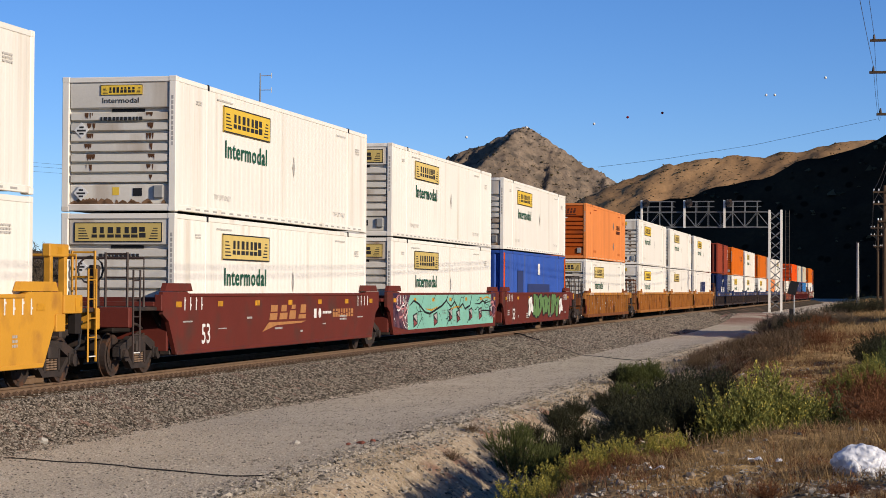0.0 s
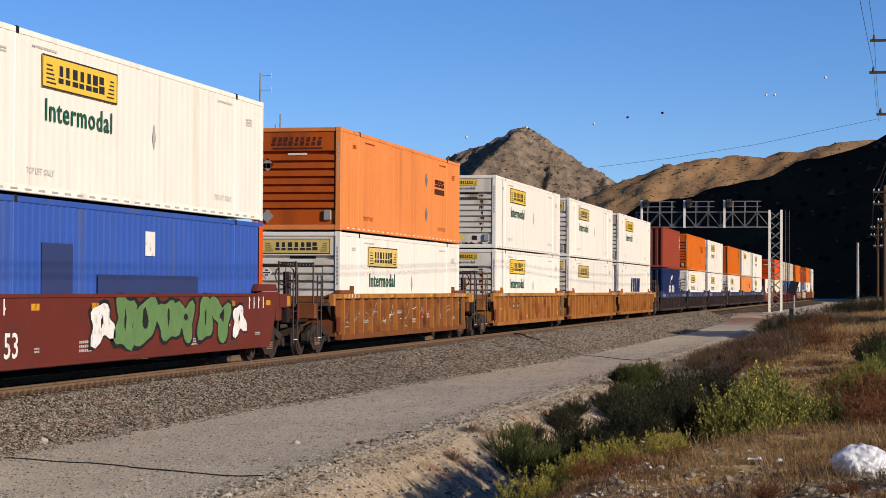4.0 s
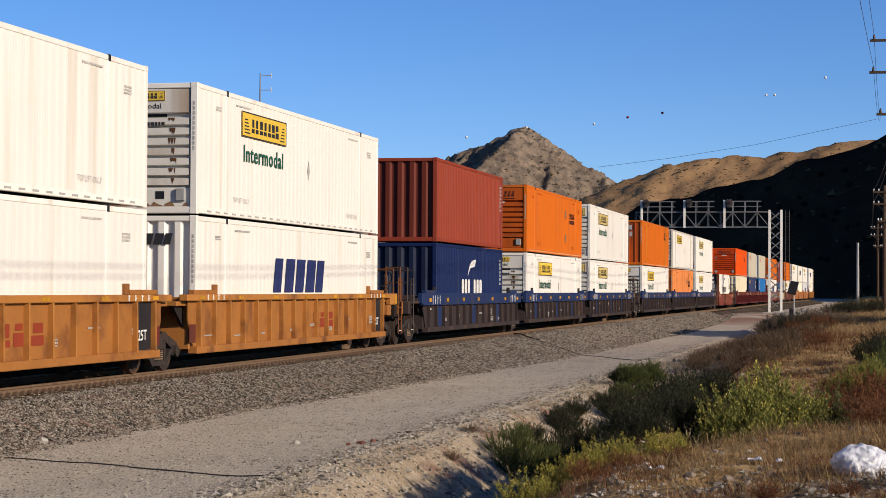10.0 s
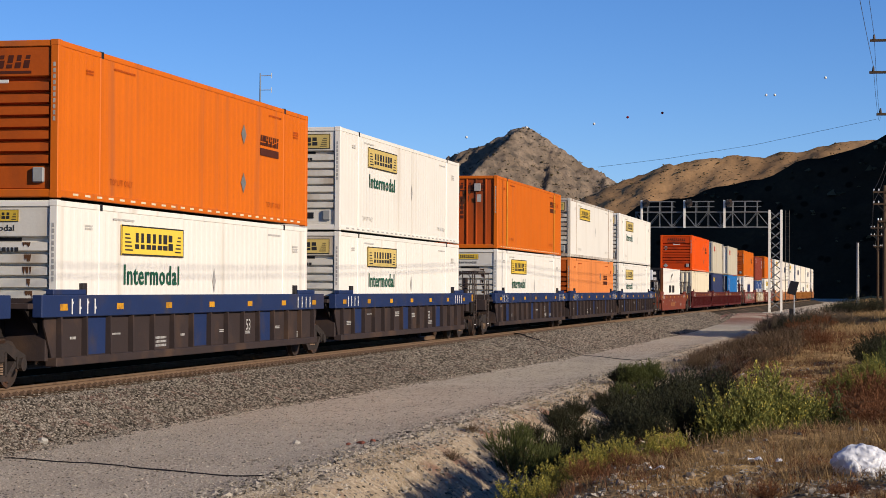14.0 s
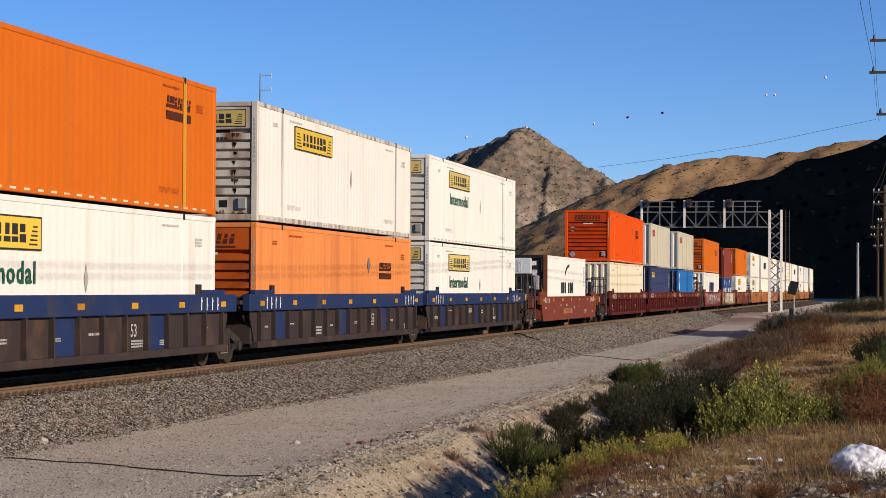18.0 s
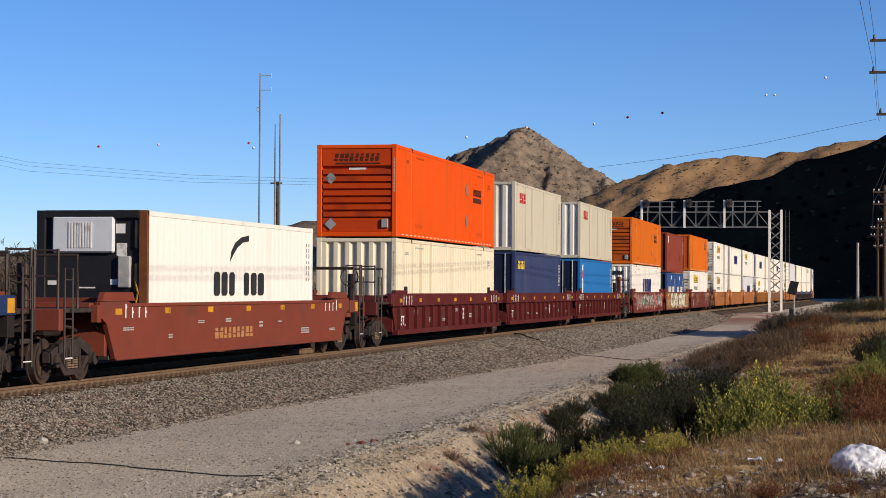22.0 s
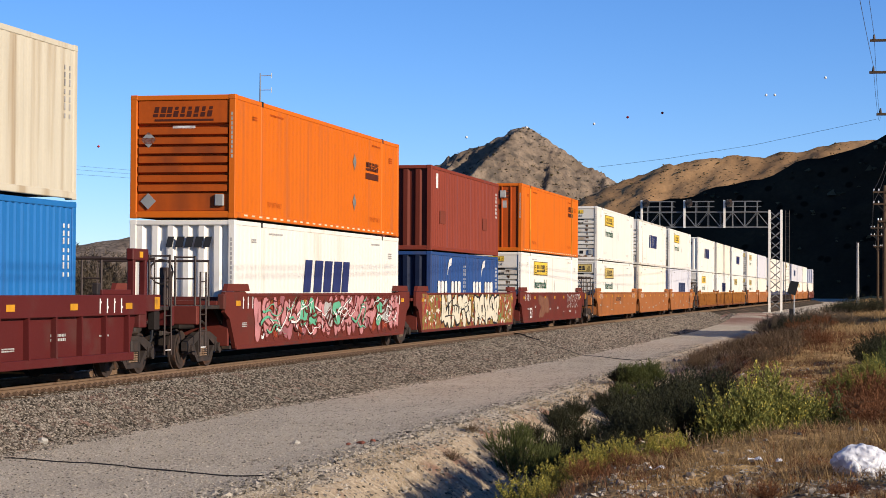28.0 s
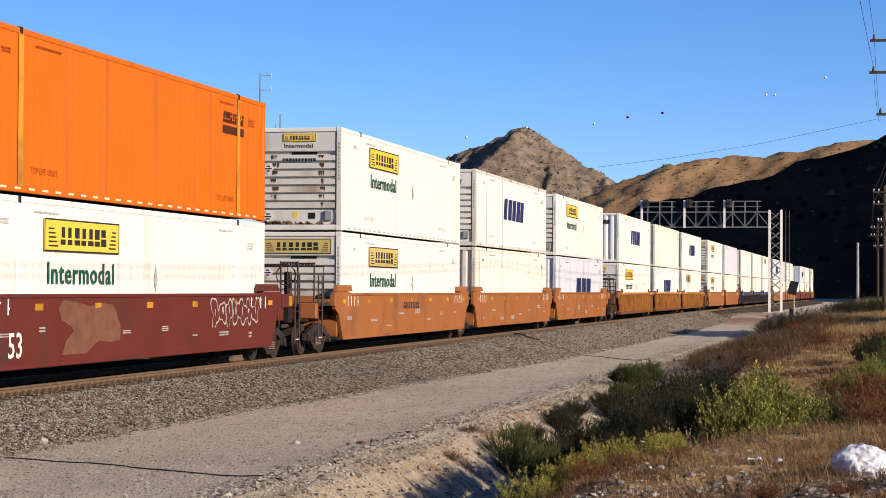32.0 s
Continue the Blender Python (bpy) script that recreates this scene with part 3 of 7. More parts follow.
for gauge, off in ((-1, 0.0), (1, 0.0), (-1, -4.6), (1, -4.6)):
    rows = []
    for a in ry:
        x, y, h = bend(a)
        for px, pz in RAIL:
            d = gauge * 0.755 + px + off
            rows.append((TRACK_X + x + d * math.cos(h), y + d * math.sin(h), pz))
    k = len(RAIL)
    me = Mesh()
    me.add(rows, [(i * k + j, i * k + (j + 1) % k, (i + 1) * k + (j + 1) % k, (i + 1) * k + j) for i in range(len(ry) - 1) for j in range(k)])
    part("rail", me, M["rail"], track, "rusty steel rail with a bright head")
tie = Mesh().cbox(-1.3, 1.3, -0.11, 0.11, -0.36, -0.145, 0.015).data("tie", M["timber"])
clip = Mesh().box(0.62, 0.89, -0.09, 0.09, -0.15, -0.172 + 0.03)
for yy in (-0.15, 0.15):
    clip.cbox(0.82, 0.94, yy - 0.055, yy + 0.055, -0.16, -0.10, 0.015).tube([(0.84, yy - 0.03, -0.10), (0.90, yy, -0.075), (0.95, yy + 0.03, -0.12)], 0.014, 5)
clip = clip.data("tie_plate", M["clip"])
for i in range(150):
    y = 24.0 + i * 0.61
    part("tie", tie, None, track).location = (track_x(y), y, 0)
    part("tie_plate", clip, None, track).location = (track_x(y), y, 0)


def stones(name, places, sizes, material, label, category, flat=0.7, seed=1):
    """Many small broken stones as one mesh."""
    rng = np.random.default_rng(seed)
    n = len(places)
    base = np.array([(1, 0, 0), (0, 1, 0), (-1, 0, 0), (0, -1, 0), (0, 0, 1), (0, 0, -1)], float)
    v = base[None] * rng.uniform(0.6, 1.25, (n, 6, 1)) + rng.normal(0, 0.18, (n, 6, 3))
    q = rng.normal(0, 1, (n, 4))
    q /= np.linalg.norm(q, axis=1)[:, None]
    w, x, y, z = q.T
    rot = np.stack([np.stack([1 - 2 * (y * y + z * z), 2 * (x * y - w * z), 2 * (x * z + w * y)], -1),
                    np.stack([2 * (x * y + w * z), 1 - 2 * (x * x + z * z), 2 * (y * z - w * x)], -1),
                    np.stack([2 * (x * z - w * y), 2 * (y * z + w * x), 1 - 2 * (x * x + y * y)], -1)], 1)
    v = np.einsum("nij,nkj->nki", rot, v) * np.asarray(sizes)[:, None, None] * np.array((1, 1, flat)) + np.asarray(places)[:, None]
    tri = np.array([(0, 1, 4), (1, 2, 4), (2, 3, 4), (3, 0, 4), (1, 0, 5), (2, 1, 5), (3, 2, 5), (0, 3, 5)])
    fs = (tri[None] + 6 * np.arange(n)[:, None, None]).reshape(-1, 3)
    me = bpy.data.meshes.new(name)
    me.from_pydata(v.reshape(-1, 3).tolist(), [], fs.tolist())
    me.materials.append(material)
    return tagged(new(name, me), label, category, kind="stuff")


rng = np.random.default_rng(5)
pl, sz = [], []
while len(pl) < 110000:
    y = 23.0 + 150.0 * rng.random() ** 1.9
    t = toe(y) + 0.5
    d = 0.9 + (t - 0.9) * rng.random()
    if d > t - 0.6 and rng.random() < (d - t + 0.6) / 0.7:
        continue
    s = rng.uniform(0.018, 0.038) * (1.0 if y < 50 else 1.0 + (y - 50) / 45)
    lift = 0.015 * noise.noise((d * 2, y, 3)) if d > 1.5 else 0.0
    pl.append((track_x(y) + d, y, ballast_z(d, y) + lift + 0.006 if d < t - 0.5 else max(ballast_z(d, y), rough_ground(track_x(y) + d, y))))
    sz.append(s)
stones("ballast_stones", pl, sz, M["stone"], "loose angular grey and reddish ballast stones", "ballast stones")
pl, sz = [], []
for _ in range(42000):
    y = 20 + 70 * rng.random() ** 1.6
    x = rng.uniform(-12.6, -6.9)
    if x > -8.2 or rng.random() < 0.55:
        pl.append((x, y, rough_ground(x, y)))
        sz.append(rng.uniform(0.008, 0.024) * (1.9 if x > -8 and rng.random() < 0.35 else 1.0))
for _ in range(7000):
    x, y = rng.uniform(-7.7, -5.2), 20 + 45 * rng.random() ** 1.5
    pl.append((x, y, rough_ground(x, y)))
    sz.append(rng.uniform(0.012, 0.045) * (1.6 if rng.random() < 0.06 else 1.0))
for _ in range(2600):
    x, y = rng.uniform(-2.4, 0.6), rng.uniform(14.2, 18.6)
    pl.append((x, y, rough_ground(x, y)))
    sz.append(rng.uniform(0.007, 0.02) * (1.9 if rng.random() < 0.10 else 1.0))
for _ in range(2600):
    x, y = rng.uniform(-7.0, 1.5), rng.uniform(14, 45)
    pl.append((x, y, rough_ground(x, y)))
    sz.append(rng.uniform(0.012, 0.05))
stones("gravel", pl, sz, M["pebble"], "scattered pale gravel and pebbles", "gravel", seed=2)


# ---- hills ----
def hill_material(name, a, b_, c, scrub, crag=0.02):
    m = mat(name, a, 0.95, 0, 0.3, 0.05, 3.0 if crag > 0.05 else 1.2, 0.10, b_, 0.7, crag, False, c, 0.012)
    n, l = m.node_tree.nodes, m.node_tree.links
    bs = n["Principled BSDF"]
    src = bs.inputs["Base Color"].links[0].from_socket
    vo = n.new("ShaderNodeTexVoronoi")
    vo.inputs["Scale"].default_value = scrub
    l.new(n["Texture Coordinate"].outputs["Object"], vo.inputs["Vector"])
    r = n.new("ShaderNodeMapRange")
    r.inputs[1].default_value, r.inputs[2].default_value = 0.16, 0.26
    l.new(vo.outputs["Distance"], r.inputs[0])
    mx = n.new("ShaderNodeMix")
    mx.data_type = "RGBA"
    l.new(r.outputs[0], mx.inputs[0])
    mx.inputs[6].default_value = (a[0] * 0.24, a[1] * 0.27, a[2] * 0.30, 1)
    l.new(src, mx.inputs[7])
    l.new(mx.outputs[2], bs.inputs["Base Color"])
    return m


def ridge_hill(name, label, crest, slope, box, cell, material, rough, seed, grain=0.012, scrub=None, fine=0.0):
    """A hill whose height falls off on both sides of crest lines of (x, y, z) points."""
    edges = [e for line in (crest if isinstance(crest[0], list) else [crest]) for e in zip(line, line[1:])]
    def height(x, y):
        best = -30.0
        for (x0, y0, z0), (x1, y1, z1) in edges:
            dx, dy = x1 - x0, y1 - y0
            t = max(0.0, min(1.0, ((x - x0) * dx + (y - y0) * dy) / (dx * dx + dy * dy)))
            d = math.hypot(x - x0 - t * dx, y - y0 - t * dy)
            best = max(best, z0 + (z1 - z0) * t - slope * d)
        s = min(1.0, max(0.0, (best + 20) / 40))
        w = noise.ridged_multi_fractal((x * grain + seed, y * grain, seed), 0.8, 2.1, 6, 0.9, 2.0) - 1.0
        return best + s * rough * (w * 0.55 + noise.fractal((x * grain * 5, y * grain * 5, seed), 0.8, 2, 4) * 0.35) + s * fine * (noise.ridged_multi_fractal((x * 0.07, y * 0.05, seed + 4), 0.7, 2.2, 5, 0.9, 2.0) - 1.5)
    x0, x1, y0, y1 = box
    me = grid_mesh(steps((x0, x1, cell)), steps((y0, y1, cell)), height)
    me.materials.append(material)
    tagged(new(name, me), label, "hill", kind="structure")
    if scrub:
        n, lo, hi, paint, what, front = scrub
        rng = np.random.default_rng(int(seed * 10))
        pl, sz = [], []
        while len(pl) < n:
            x, y = rng.uniform(x0, x1), rng.uniform(y0, front)
            z = height(x, y)
            if z < 4 or noise.noise((x * 0.02, y * 0.02, seed)) + 0.5 * noise.noise((x * 0.09, y * 0.09, seed)) < rng.uniform(-0.9, 0.6):
                continue
            s = lo + (hi - lo) * rng.random() ** 2.2
            for _ in range(2):
                pl.append((x + rng.normal(0, s * 0.7), y + rng.normal(0, s * 0.7), z + s * rng.uniform(0.1, 0.4)))
                sz.append(s * rng.uniform(0.5, 1.0))
        stones("hill_scrub", pl, sz, paint, what, "scrub", 0.75, int(seed))


TAN = hill_material("dry_grass_hillside", (0.47, 0.285, 0.14), (0.24, 0.145, 0.075), (0.34, 0.20, 0.10), 0.45)
ROCK = hill_material("rocky_hillside", (0.37, 0.285, 0.21), (0.085, 0.070, 0.056), (0.25, 0.185, 0.13), 0.5, 0.12)
# Near-black hillside: the slope's deep shade is put into the base colour.
SHADE_HILL = hill_material("chaparral_hillside", (0.050, 0.036, 0.022), (0.024, 0.018, 0.012), (0.036, 0.026, 0.016), 0.16, 0.06)
BUSH = mat("hillside_scrub", (0.15, 0.118, 0.066), 0.9, 0, 0.25, 0.5, island=0.6)
ridge_hill("far_hill", "rocky brown pointed hill with dry scrub", [
    [(-520, 1550, -6), (-470, 1545, 20), (-426, 1530, 48), (-387, 1510, 70), (-346, 1502, 95), (-313, 1500, 111), (-300, 1500, 114), (-273, 1500, 127), (-262, 1500, 130), (-250, 1498, 123), (-209, 1490, 96), (-150, 1470, 66), (-60, 1440, 30)],
    [(-264, 1500, 130), (-274, 1455, 112), (-290, 1405, 84), (-308, 1350, 44)], [(-306, 1500, 112), (-326, 1455, 88), (-352, 1400, 60), (-376, 1350, 30)],
    [(-240, 1497, 116), (-236, 1450, 88), (-230, 1390, 50), (-226, 1345, 20)], [(-200, 1490, 92), (-188, 1445, 66), (-178, 1400, 38)]],
           0.86, (-540, 20, 1320, 1560), 1.7, ROCK, 3.0, 3.1, 0.12, (9000, 0.3, 1.2, BUSH, "dark dry scrub on the rocky hill", 1500), 2.2)
ridge_hill("near_hill", "rounded tan hill of dry grass", [(-178, 880, 10), (-129, 900, 45), (-107, 900, 55), (-91, 900, 60), (-71, 900, 62.5), (-62, 900, 63.5), (-48, 900, 62.5), (-35, 900, 65.2), (-19, 900, 68.3), (-3, 900, 70), (120, 900, 80), (300, 900, 85)],
           0.5, (-330, 260, 720, 1000), 2.4, TAN, 3.0, 7.7, 0.03, (9000, 0.2, 0.8, BUSH, "dark scrub dotted over dry grass", 903), 0.5)
# The high right end of the crest is unseen, raised to block the sun.
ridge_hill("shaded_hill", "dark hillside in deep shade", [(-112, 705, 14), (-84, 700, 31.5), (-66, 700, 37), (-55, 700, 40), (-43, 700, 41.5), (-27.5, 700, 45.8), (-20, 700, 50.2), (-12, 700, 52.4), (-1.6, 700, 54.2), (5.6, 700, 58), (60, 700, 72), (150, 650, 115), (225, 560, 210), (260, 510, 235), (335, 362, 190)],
           1.25, (-170, 520, 200, 780), 4.0, SHADE_HILL, 2.0, 11.3, 0.02, (6000, 0.6, 2.2, BUSH, "scrub on the shaded hillside", 705), 1.5)
ridge_hill("distant_hills", "low bluish hills far away", [(-1700, 3600, 60), (-1380, 3600, 104), (-1250, 3600, 98), (-1130, 3600, 116), (-1035, 3600, 134), (-990, 3600, 128), (-900, 3600, 100), (-700, 3600, 40)],
           0.35, (-2100, -400, 3200, 4000), 22.0, ROCK, 7.0, 5.5)


# ---- signal gantry over the tracks ----
def signal_gantry():
    g = thing("signal_gantry", "galvanised lattice cantilever signal gantry over the tracks", "signal gantry")
    y0, w = 191.0, 0.62
    xl, xr, z0, z1 = -9.48, -8.36, -0.34, 9.55
    for x in (xl, xr):
        for y in (y0 - w, y0 + w):
            part("mast_leg", Mesh().cbox(x - 0.09, x + 0.09, y - 0.08, y + 0.08, z0, z1), M["white"], g)
    n = 10
    for y in (y0 - w, y0 + w):
        for i in range(n):
            a, b = z0 + 0.3 + i * (z1 - z0 - 0.4) / n, z0 + 0.3 + (i + 1) * (z1 - z0 - 0.4) / n
            part("brace", Mesh().tube([(xl, y, a), (xr, y, b)], 0.035, 5), M["steel_grey"], g)
            part("brace", Mesh().tube([(xr, y + 0.05, a), (xl, y + 0.05, b)], 0.035, 5), M["steel_grey"], g)
    part("footing", Mesh().cbox(-10.1, -7.7, y0 - 1.1, y0 + 1.1, -1.2, -0.32, 0.04), M["concrete"], g)
    part("ladder", Mesh().tube([(-7.95, y0, 0.3), (-7.95, y0, 9.5)], 0.03, 5).tube([(-7.6, y0, 0.3), (-7.6, y0, 9.5)], 0.03, 5), M["steel_dark"], g)
    for i in range(28):
        part("rung", Mesh().tube([(-7.95, y0, 0.6 + i * 0.32), (-7.6, y0, 0.6 + i * 0.32)], 0.014, 4), M["steel_dark"], g)
    zb, zt, zr, xe = 7.9, 9.35, 10.4, -22.4
    for y in (y0 - w, y0 + w):
        for z in (zb, zt):
            part("chord", Mesh().cbox(xe, xl, y - 0.045, y + 0.045, z - 0.045, z + 0.045), M["steel_grey"], g)
        for ha, hb in ((-21.9, -18.6), (-17.3, -14.8), (-13.5, -10.3)):
            part("handrail", Mesh().tube([(ha, y, zr), (hb, y, zr)], 0.03, 5).tube([(ha, y, zr - 0.5), (hb, y, zr - 0.5)], 0.025, 5), M["steel_grey"], g)
        k = 11
        for i in range(k + 1):
            x = xe + (xl - xe) * i / k
            part("post", Mesh().cbox(x - 0.028, x + 0.028, y - 0.028, y + 0.028, zb, zr if i in (1, 2, 3, 5, 6, 8, 9, 10) else zt), M["steel_grey"], g)
            if i < k:
                x2 = xe + (xl - xe) * (i + 1) / k
                part("diagonal", Mesh().tube([(x, y, zb if i % 2 else zt), (x2, y, zt if i % 2 else zb)], 0.028, 5), M["steel_grey"], g)
    part("walkway", Mesh().box(xe, xl, y0 - w, y0 + w, zt + 0.05, zt + 0.09), M["steel_dark"], g)
    for x in (-21.75, -17.6, -13.75):
        part("hanger", Mesh().cbox(x - 0.10, x + 0.10, y0 - w - 0.35, y0 - w - 0.15, zb - 0.1, zr + 0.1), M["white"], g, "white-painted signal bracket post")
        head = part("signal_head", Mesh().disc((x + 0.45, y0 - w - 0.5, zr - 0.2), "y", 0.36, 0.03, 18), M["steel_dark"], g, "round dark signal target")
        part("hood", Mesh().disc((x + 0.45, y0 - w - 0.62, zr - 0.2), "y", 0.14, 0.12, 12), M["black"], head)
        part("rear_box", Mesh().cbox(x + 0.25, x + 0.65, y0 - w - 0.45, y0 - w - 0.15, zr - 0.6, zr + 0.15), M["steel_grey"], head)
    return g


signal_gantry()

# ---- wayside sign, posts and poles ----
sign = thing("track_sign", "dark square track sign leaning on a pale post", "sign")
part("post", Mesh().cbox(-6.20, -6.10, 165.0, 165.1, -0.35, 1.9), M["grey_metal"], sign, "pale metal post")
part("board", Mesh().poly([(-6.75, 1.55), (-6.05, 1.4), (-5.75, 2.5), (-6.45, 2.6)], "y", 164.9, 164.96), M["black"], sign, "black tilted board")
box = thing("relay_box", "small dark lineside relay box", "equipment box")
part("cabinet", Mesh().cbox(-6.6, -6.2, 166.0, 166.4, -0.5, 0.25, 0.02), M["car_black"], box)
part("lid", Mesh().cbox(-6.64, -6.16, 165.96, 166.44, 0.25, 0.30, 0.01), M["steel_dark"], box)

post = thing("timber_post", "bare weathered wooden post", "post")
part("shaft", Mesh().tube([(-1.2, 200, 0), (-1.2, 200, 6.6)], 0.16, 10, 0.12), M["pale_ink"], post)
part("cap", Mesh().disc((-1.2, 200, 6.65), "z", 0.15, 0.05, 10), M["steel_dark"], post)


def utility_pole(y, x, top, arms):
    p = thing("utility_pole", "weathered wooden utility pole with crossarms", "utility pole", "poles along the track")
    g = ground_z(x, y)
    part("shaft", Mesh().tube([(x, y, g - 0.5), (x, y, top)], 0.17, 12, 0.12), M["timber"], p)
    for z, half in arms:
        arm = part("crossarm", Mesh().cbox(x - half, x + half, y - 0.19, y - 0.08, z - 0.07, z + 0.07, 0.01), M["timber"], p)
        for s in (-1, 1):
            part("brace", Mesh().tube([(x + s * half * 0.6, y - 0.2, z - 0.05), (x, y - 0.14, z - 0.6)], 0.018, 5), M["steel_dark"], arm)
            for f in (0.92, 0.5):
                part("insulator", Mesh().disc((x + s * half * f, y - 0.14, z + 0.10), "z", 0.03, 0.03, 8).disc((x + s * half * f, y - 0.14, z + 0.19), "z", 0.06, 0.06, 10, 0.035), M["porcelain"], arm)
    return p


ARMS = [(9.2, 0.85), (8.3, 0.85), (7.0, 0.5)]
for y, x in ((150.0, 1.05), (235.0, 0.9)):
    utility_pole(y, x, 9.7, ARMS)

# slender steel pole beside the road, out of the picture, that carries the lines on
thin = thing("steel_pole", "slender plain steel line pole", "utility pole")
part("shaft", Mesh().tube([(1.3, 69.9, -0.3), (1.3, 69.9, 13.2)], 0.045, 8, 0.035), M["steel_grey"], thin)

# tall transmission pole: only the tips of its arms reach into the picture
tall = thing("transmission_pole", "tall dark transmission pole with long crossarms", "utility pole")
part("shaft", Mesh().tube([(4.2, 300, 0), (4.2, 300, 42.5)], 0.45, 12, 0.25), M["timber"], tall)
TIPS = [(39.4, -0.05), (34.6, -0.15), (28.3, 0.9)]
for z, tip in TIPS:
    arm = part("crossarm", Mesh().cbox(tip, 8.4 - tip, 299.5, 299.75, z - 0.2, z + 0.2, 0.03), M["timber"], tall)
    for x in (tip + 0.6, 7.8 - tip):
        part("insulator", Mesh().disc((x, 299.6, z + 0.55), "z", 0.22, 0.35, 10, 0.12), M["steel_dark"], arm)


def cable(name, label, a, b, sag, r, parent=None, n=18, material=None):
    pts = []
    for i in range(n + 1):
        t = i / n
        p = Vector(a).lerp(Vector(b), t)
        p.z -= sag * 4 * t * (1 - t)
        pts.append(p)
    return part(name, Mesh().tube(pts, r, 5), material or M["wire"], parent, label)


lines = thing("overhead_lines", "thin overhead power lines between poles", "overhead lines")
for z, h in ARMS:
    for f in (-0.92, 0.92):
        cable("wire", "", (1.05 + f * h, 149.86, z + 0.25), (0.9 + f * h, 234.86, z + 0.25), 0.9, 0.008, lines)
for za, zb in ((9.2, 9.45), (9.0, 8.55)):
    cable("wire", "", (1.3, 69.9, za), (0.3, 149.86, zb), 0.6, 0.014, lines)
    cable("wire", "", (1.3, -35.0, za), (1.3, 69.9, za), 0.75, 0.014, lines)
for (z, tip), dx in zip(TIPS[:2], (-5.2, -6.4)):
    cable("wire", "", (tip + 0.6, 299.6, z + 0.9), (dx, -60, z + 1.5), 3.0, 0.035, lines)
    cable("wire", "", (tip + 0.6, 299.6, z + 0.9), (tip + 3.6, 690, 62), 4.0, 0.035, lines)
part("wire", Mesh().tube([(-96, 700, 46.0), (-70, 700, 49.0), (-40, 700, 53.5), (2, 700, 62)], 0.07, 4), M["wire"], lines)
for k, (za, zb, zc) in enumerate(((30.5, 27.2, 25.6), (29.6, 26.4, 25.0), (28.4, 25.6, 24.4))):
    part("wire", Mesh().tube([(-260, 420, za + 14), (-190, 420, za), (-150, 420, zb), (-105, 420, zc)], 0.035, 4), M["wire"], lines)


def marker_ball(x, y, z, material, label, near=1.0):
    x, y, z = x * near, y * near, EYE[2] + (z - EYE[2]) * near
    b = thing("marker_ball", label, "marker ball", "balls on the far power line")
    bm = bmesh.new()
    bmesh.ops.create_uvsphere(bm, u_segments=14, v_segments=10, radius=0.40 * near)
    part("shell", Mesh().take(bm, Matrix.Translation((x, y, z))), material, b, smooth=True)
    part("clamp", Mesh().tube([(x - 0.5 * near, y, z), (x + 0.5 * near, y, z)], 0.05 * near, 6), M["wire"], b)


for x, z, red in ((-83.5, 53.1, 0), (-73.1, 55.0, 1), (-62.4, 56.2, 1), (-30.9, 61.2, 0), (-28.3, 61.2, 0), (-13.2, 66.2, 0), (-123.8, 49.4, 0), (-104.7, 52.2, 0),
                  (-246.7, 47.7, 1), (-226.0, 48.1, 0), (-195.3, 48.3, 1), (-193.7, 46.8, 0), (-152.6, 47.0, 1)):
    marker_ball(x, 600.0, z, M["red_ink"] if red else M["white"], "red aerial marker ball on a wire" if red else "white aerial marker ball on a wire", 0.42 if x > -40 else 1.0)

# ---- radio masts beyond the track ----
for x, top, yag in ((-47.9, 19.0, 1), (-46.6, 14.9, 0), (-46.2, 15.7, 0)):
    a = thing("radio_mast", "slender grey radio antenna mast", "antenna mast", "radio masts behind the track")
    part("mast", Mesh().tube([(x, 150, -1.2), (x, 150, top - 2.6), (x, 150, top)], 0.085, 8, 0.045), M["steel_grey"], a)
    if yag:
        for z in (18.8, 17.65):
            arm = part("antenna_arm", Mesh().tube([(x, 150, z), (x + 0.95, 150, z)], 0.032, 5), M["grey_metal"], a)
            part("dipole", Mesh().tube([(x + 0.95, 150, z - 0.22), (x + 0.95, 150, z + 0.22)], 0.028, 5), M["grey_metal"], arm)
        part("loop", Mesh().tube([(x - 0.15 + 0.16 * math.cos(i * 0.628), 150, 16.1 + 0.16 * math.sin(i * 0.628)) for i in range(11)], 0.018, 5), M["grey_metal"], a)
lone = thing("utility_pole", "short distant wooden pole with one crossarm", "utility pole")
part("shaft", Mesh().tube([(-47.0, 152, -1.2), (-47.0, 152, 10.4)], 0.14, 8, 0.11), M["timber"], lone)
part("crossarm", Mesh().cbox(-47.55, -46.55, 151.8, 151.9, 10.2, 10.32), M["timber"], lone)

# ---- unseen shed-shaped block, added to cast the shadow on the road ----
shed = thing("equipment_shed", "unseen shed-shaped block added to shade the road", "shed")
GABLE = [(96.0, 0.0), (96.0, 2.2), (104.0, 5.3), (115.0, 5.3), (115.0, 0.0)]
part("wall", Mesh().poly(GABLE, "x", 4.2, 9.0), M["grey_panel"], shed)
part("roof", Mesh().poly([(95.6, 2.05), (104.0, 5.31), (115.3, 5.31), (115.3, 5.42), (103.9, 5.42), (95.6, 2.18)], "x", 4.0, 9.2), M["grey_metal"], shed)

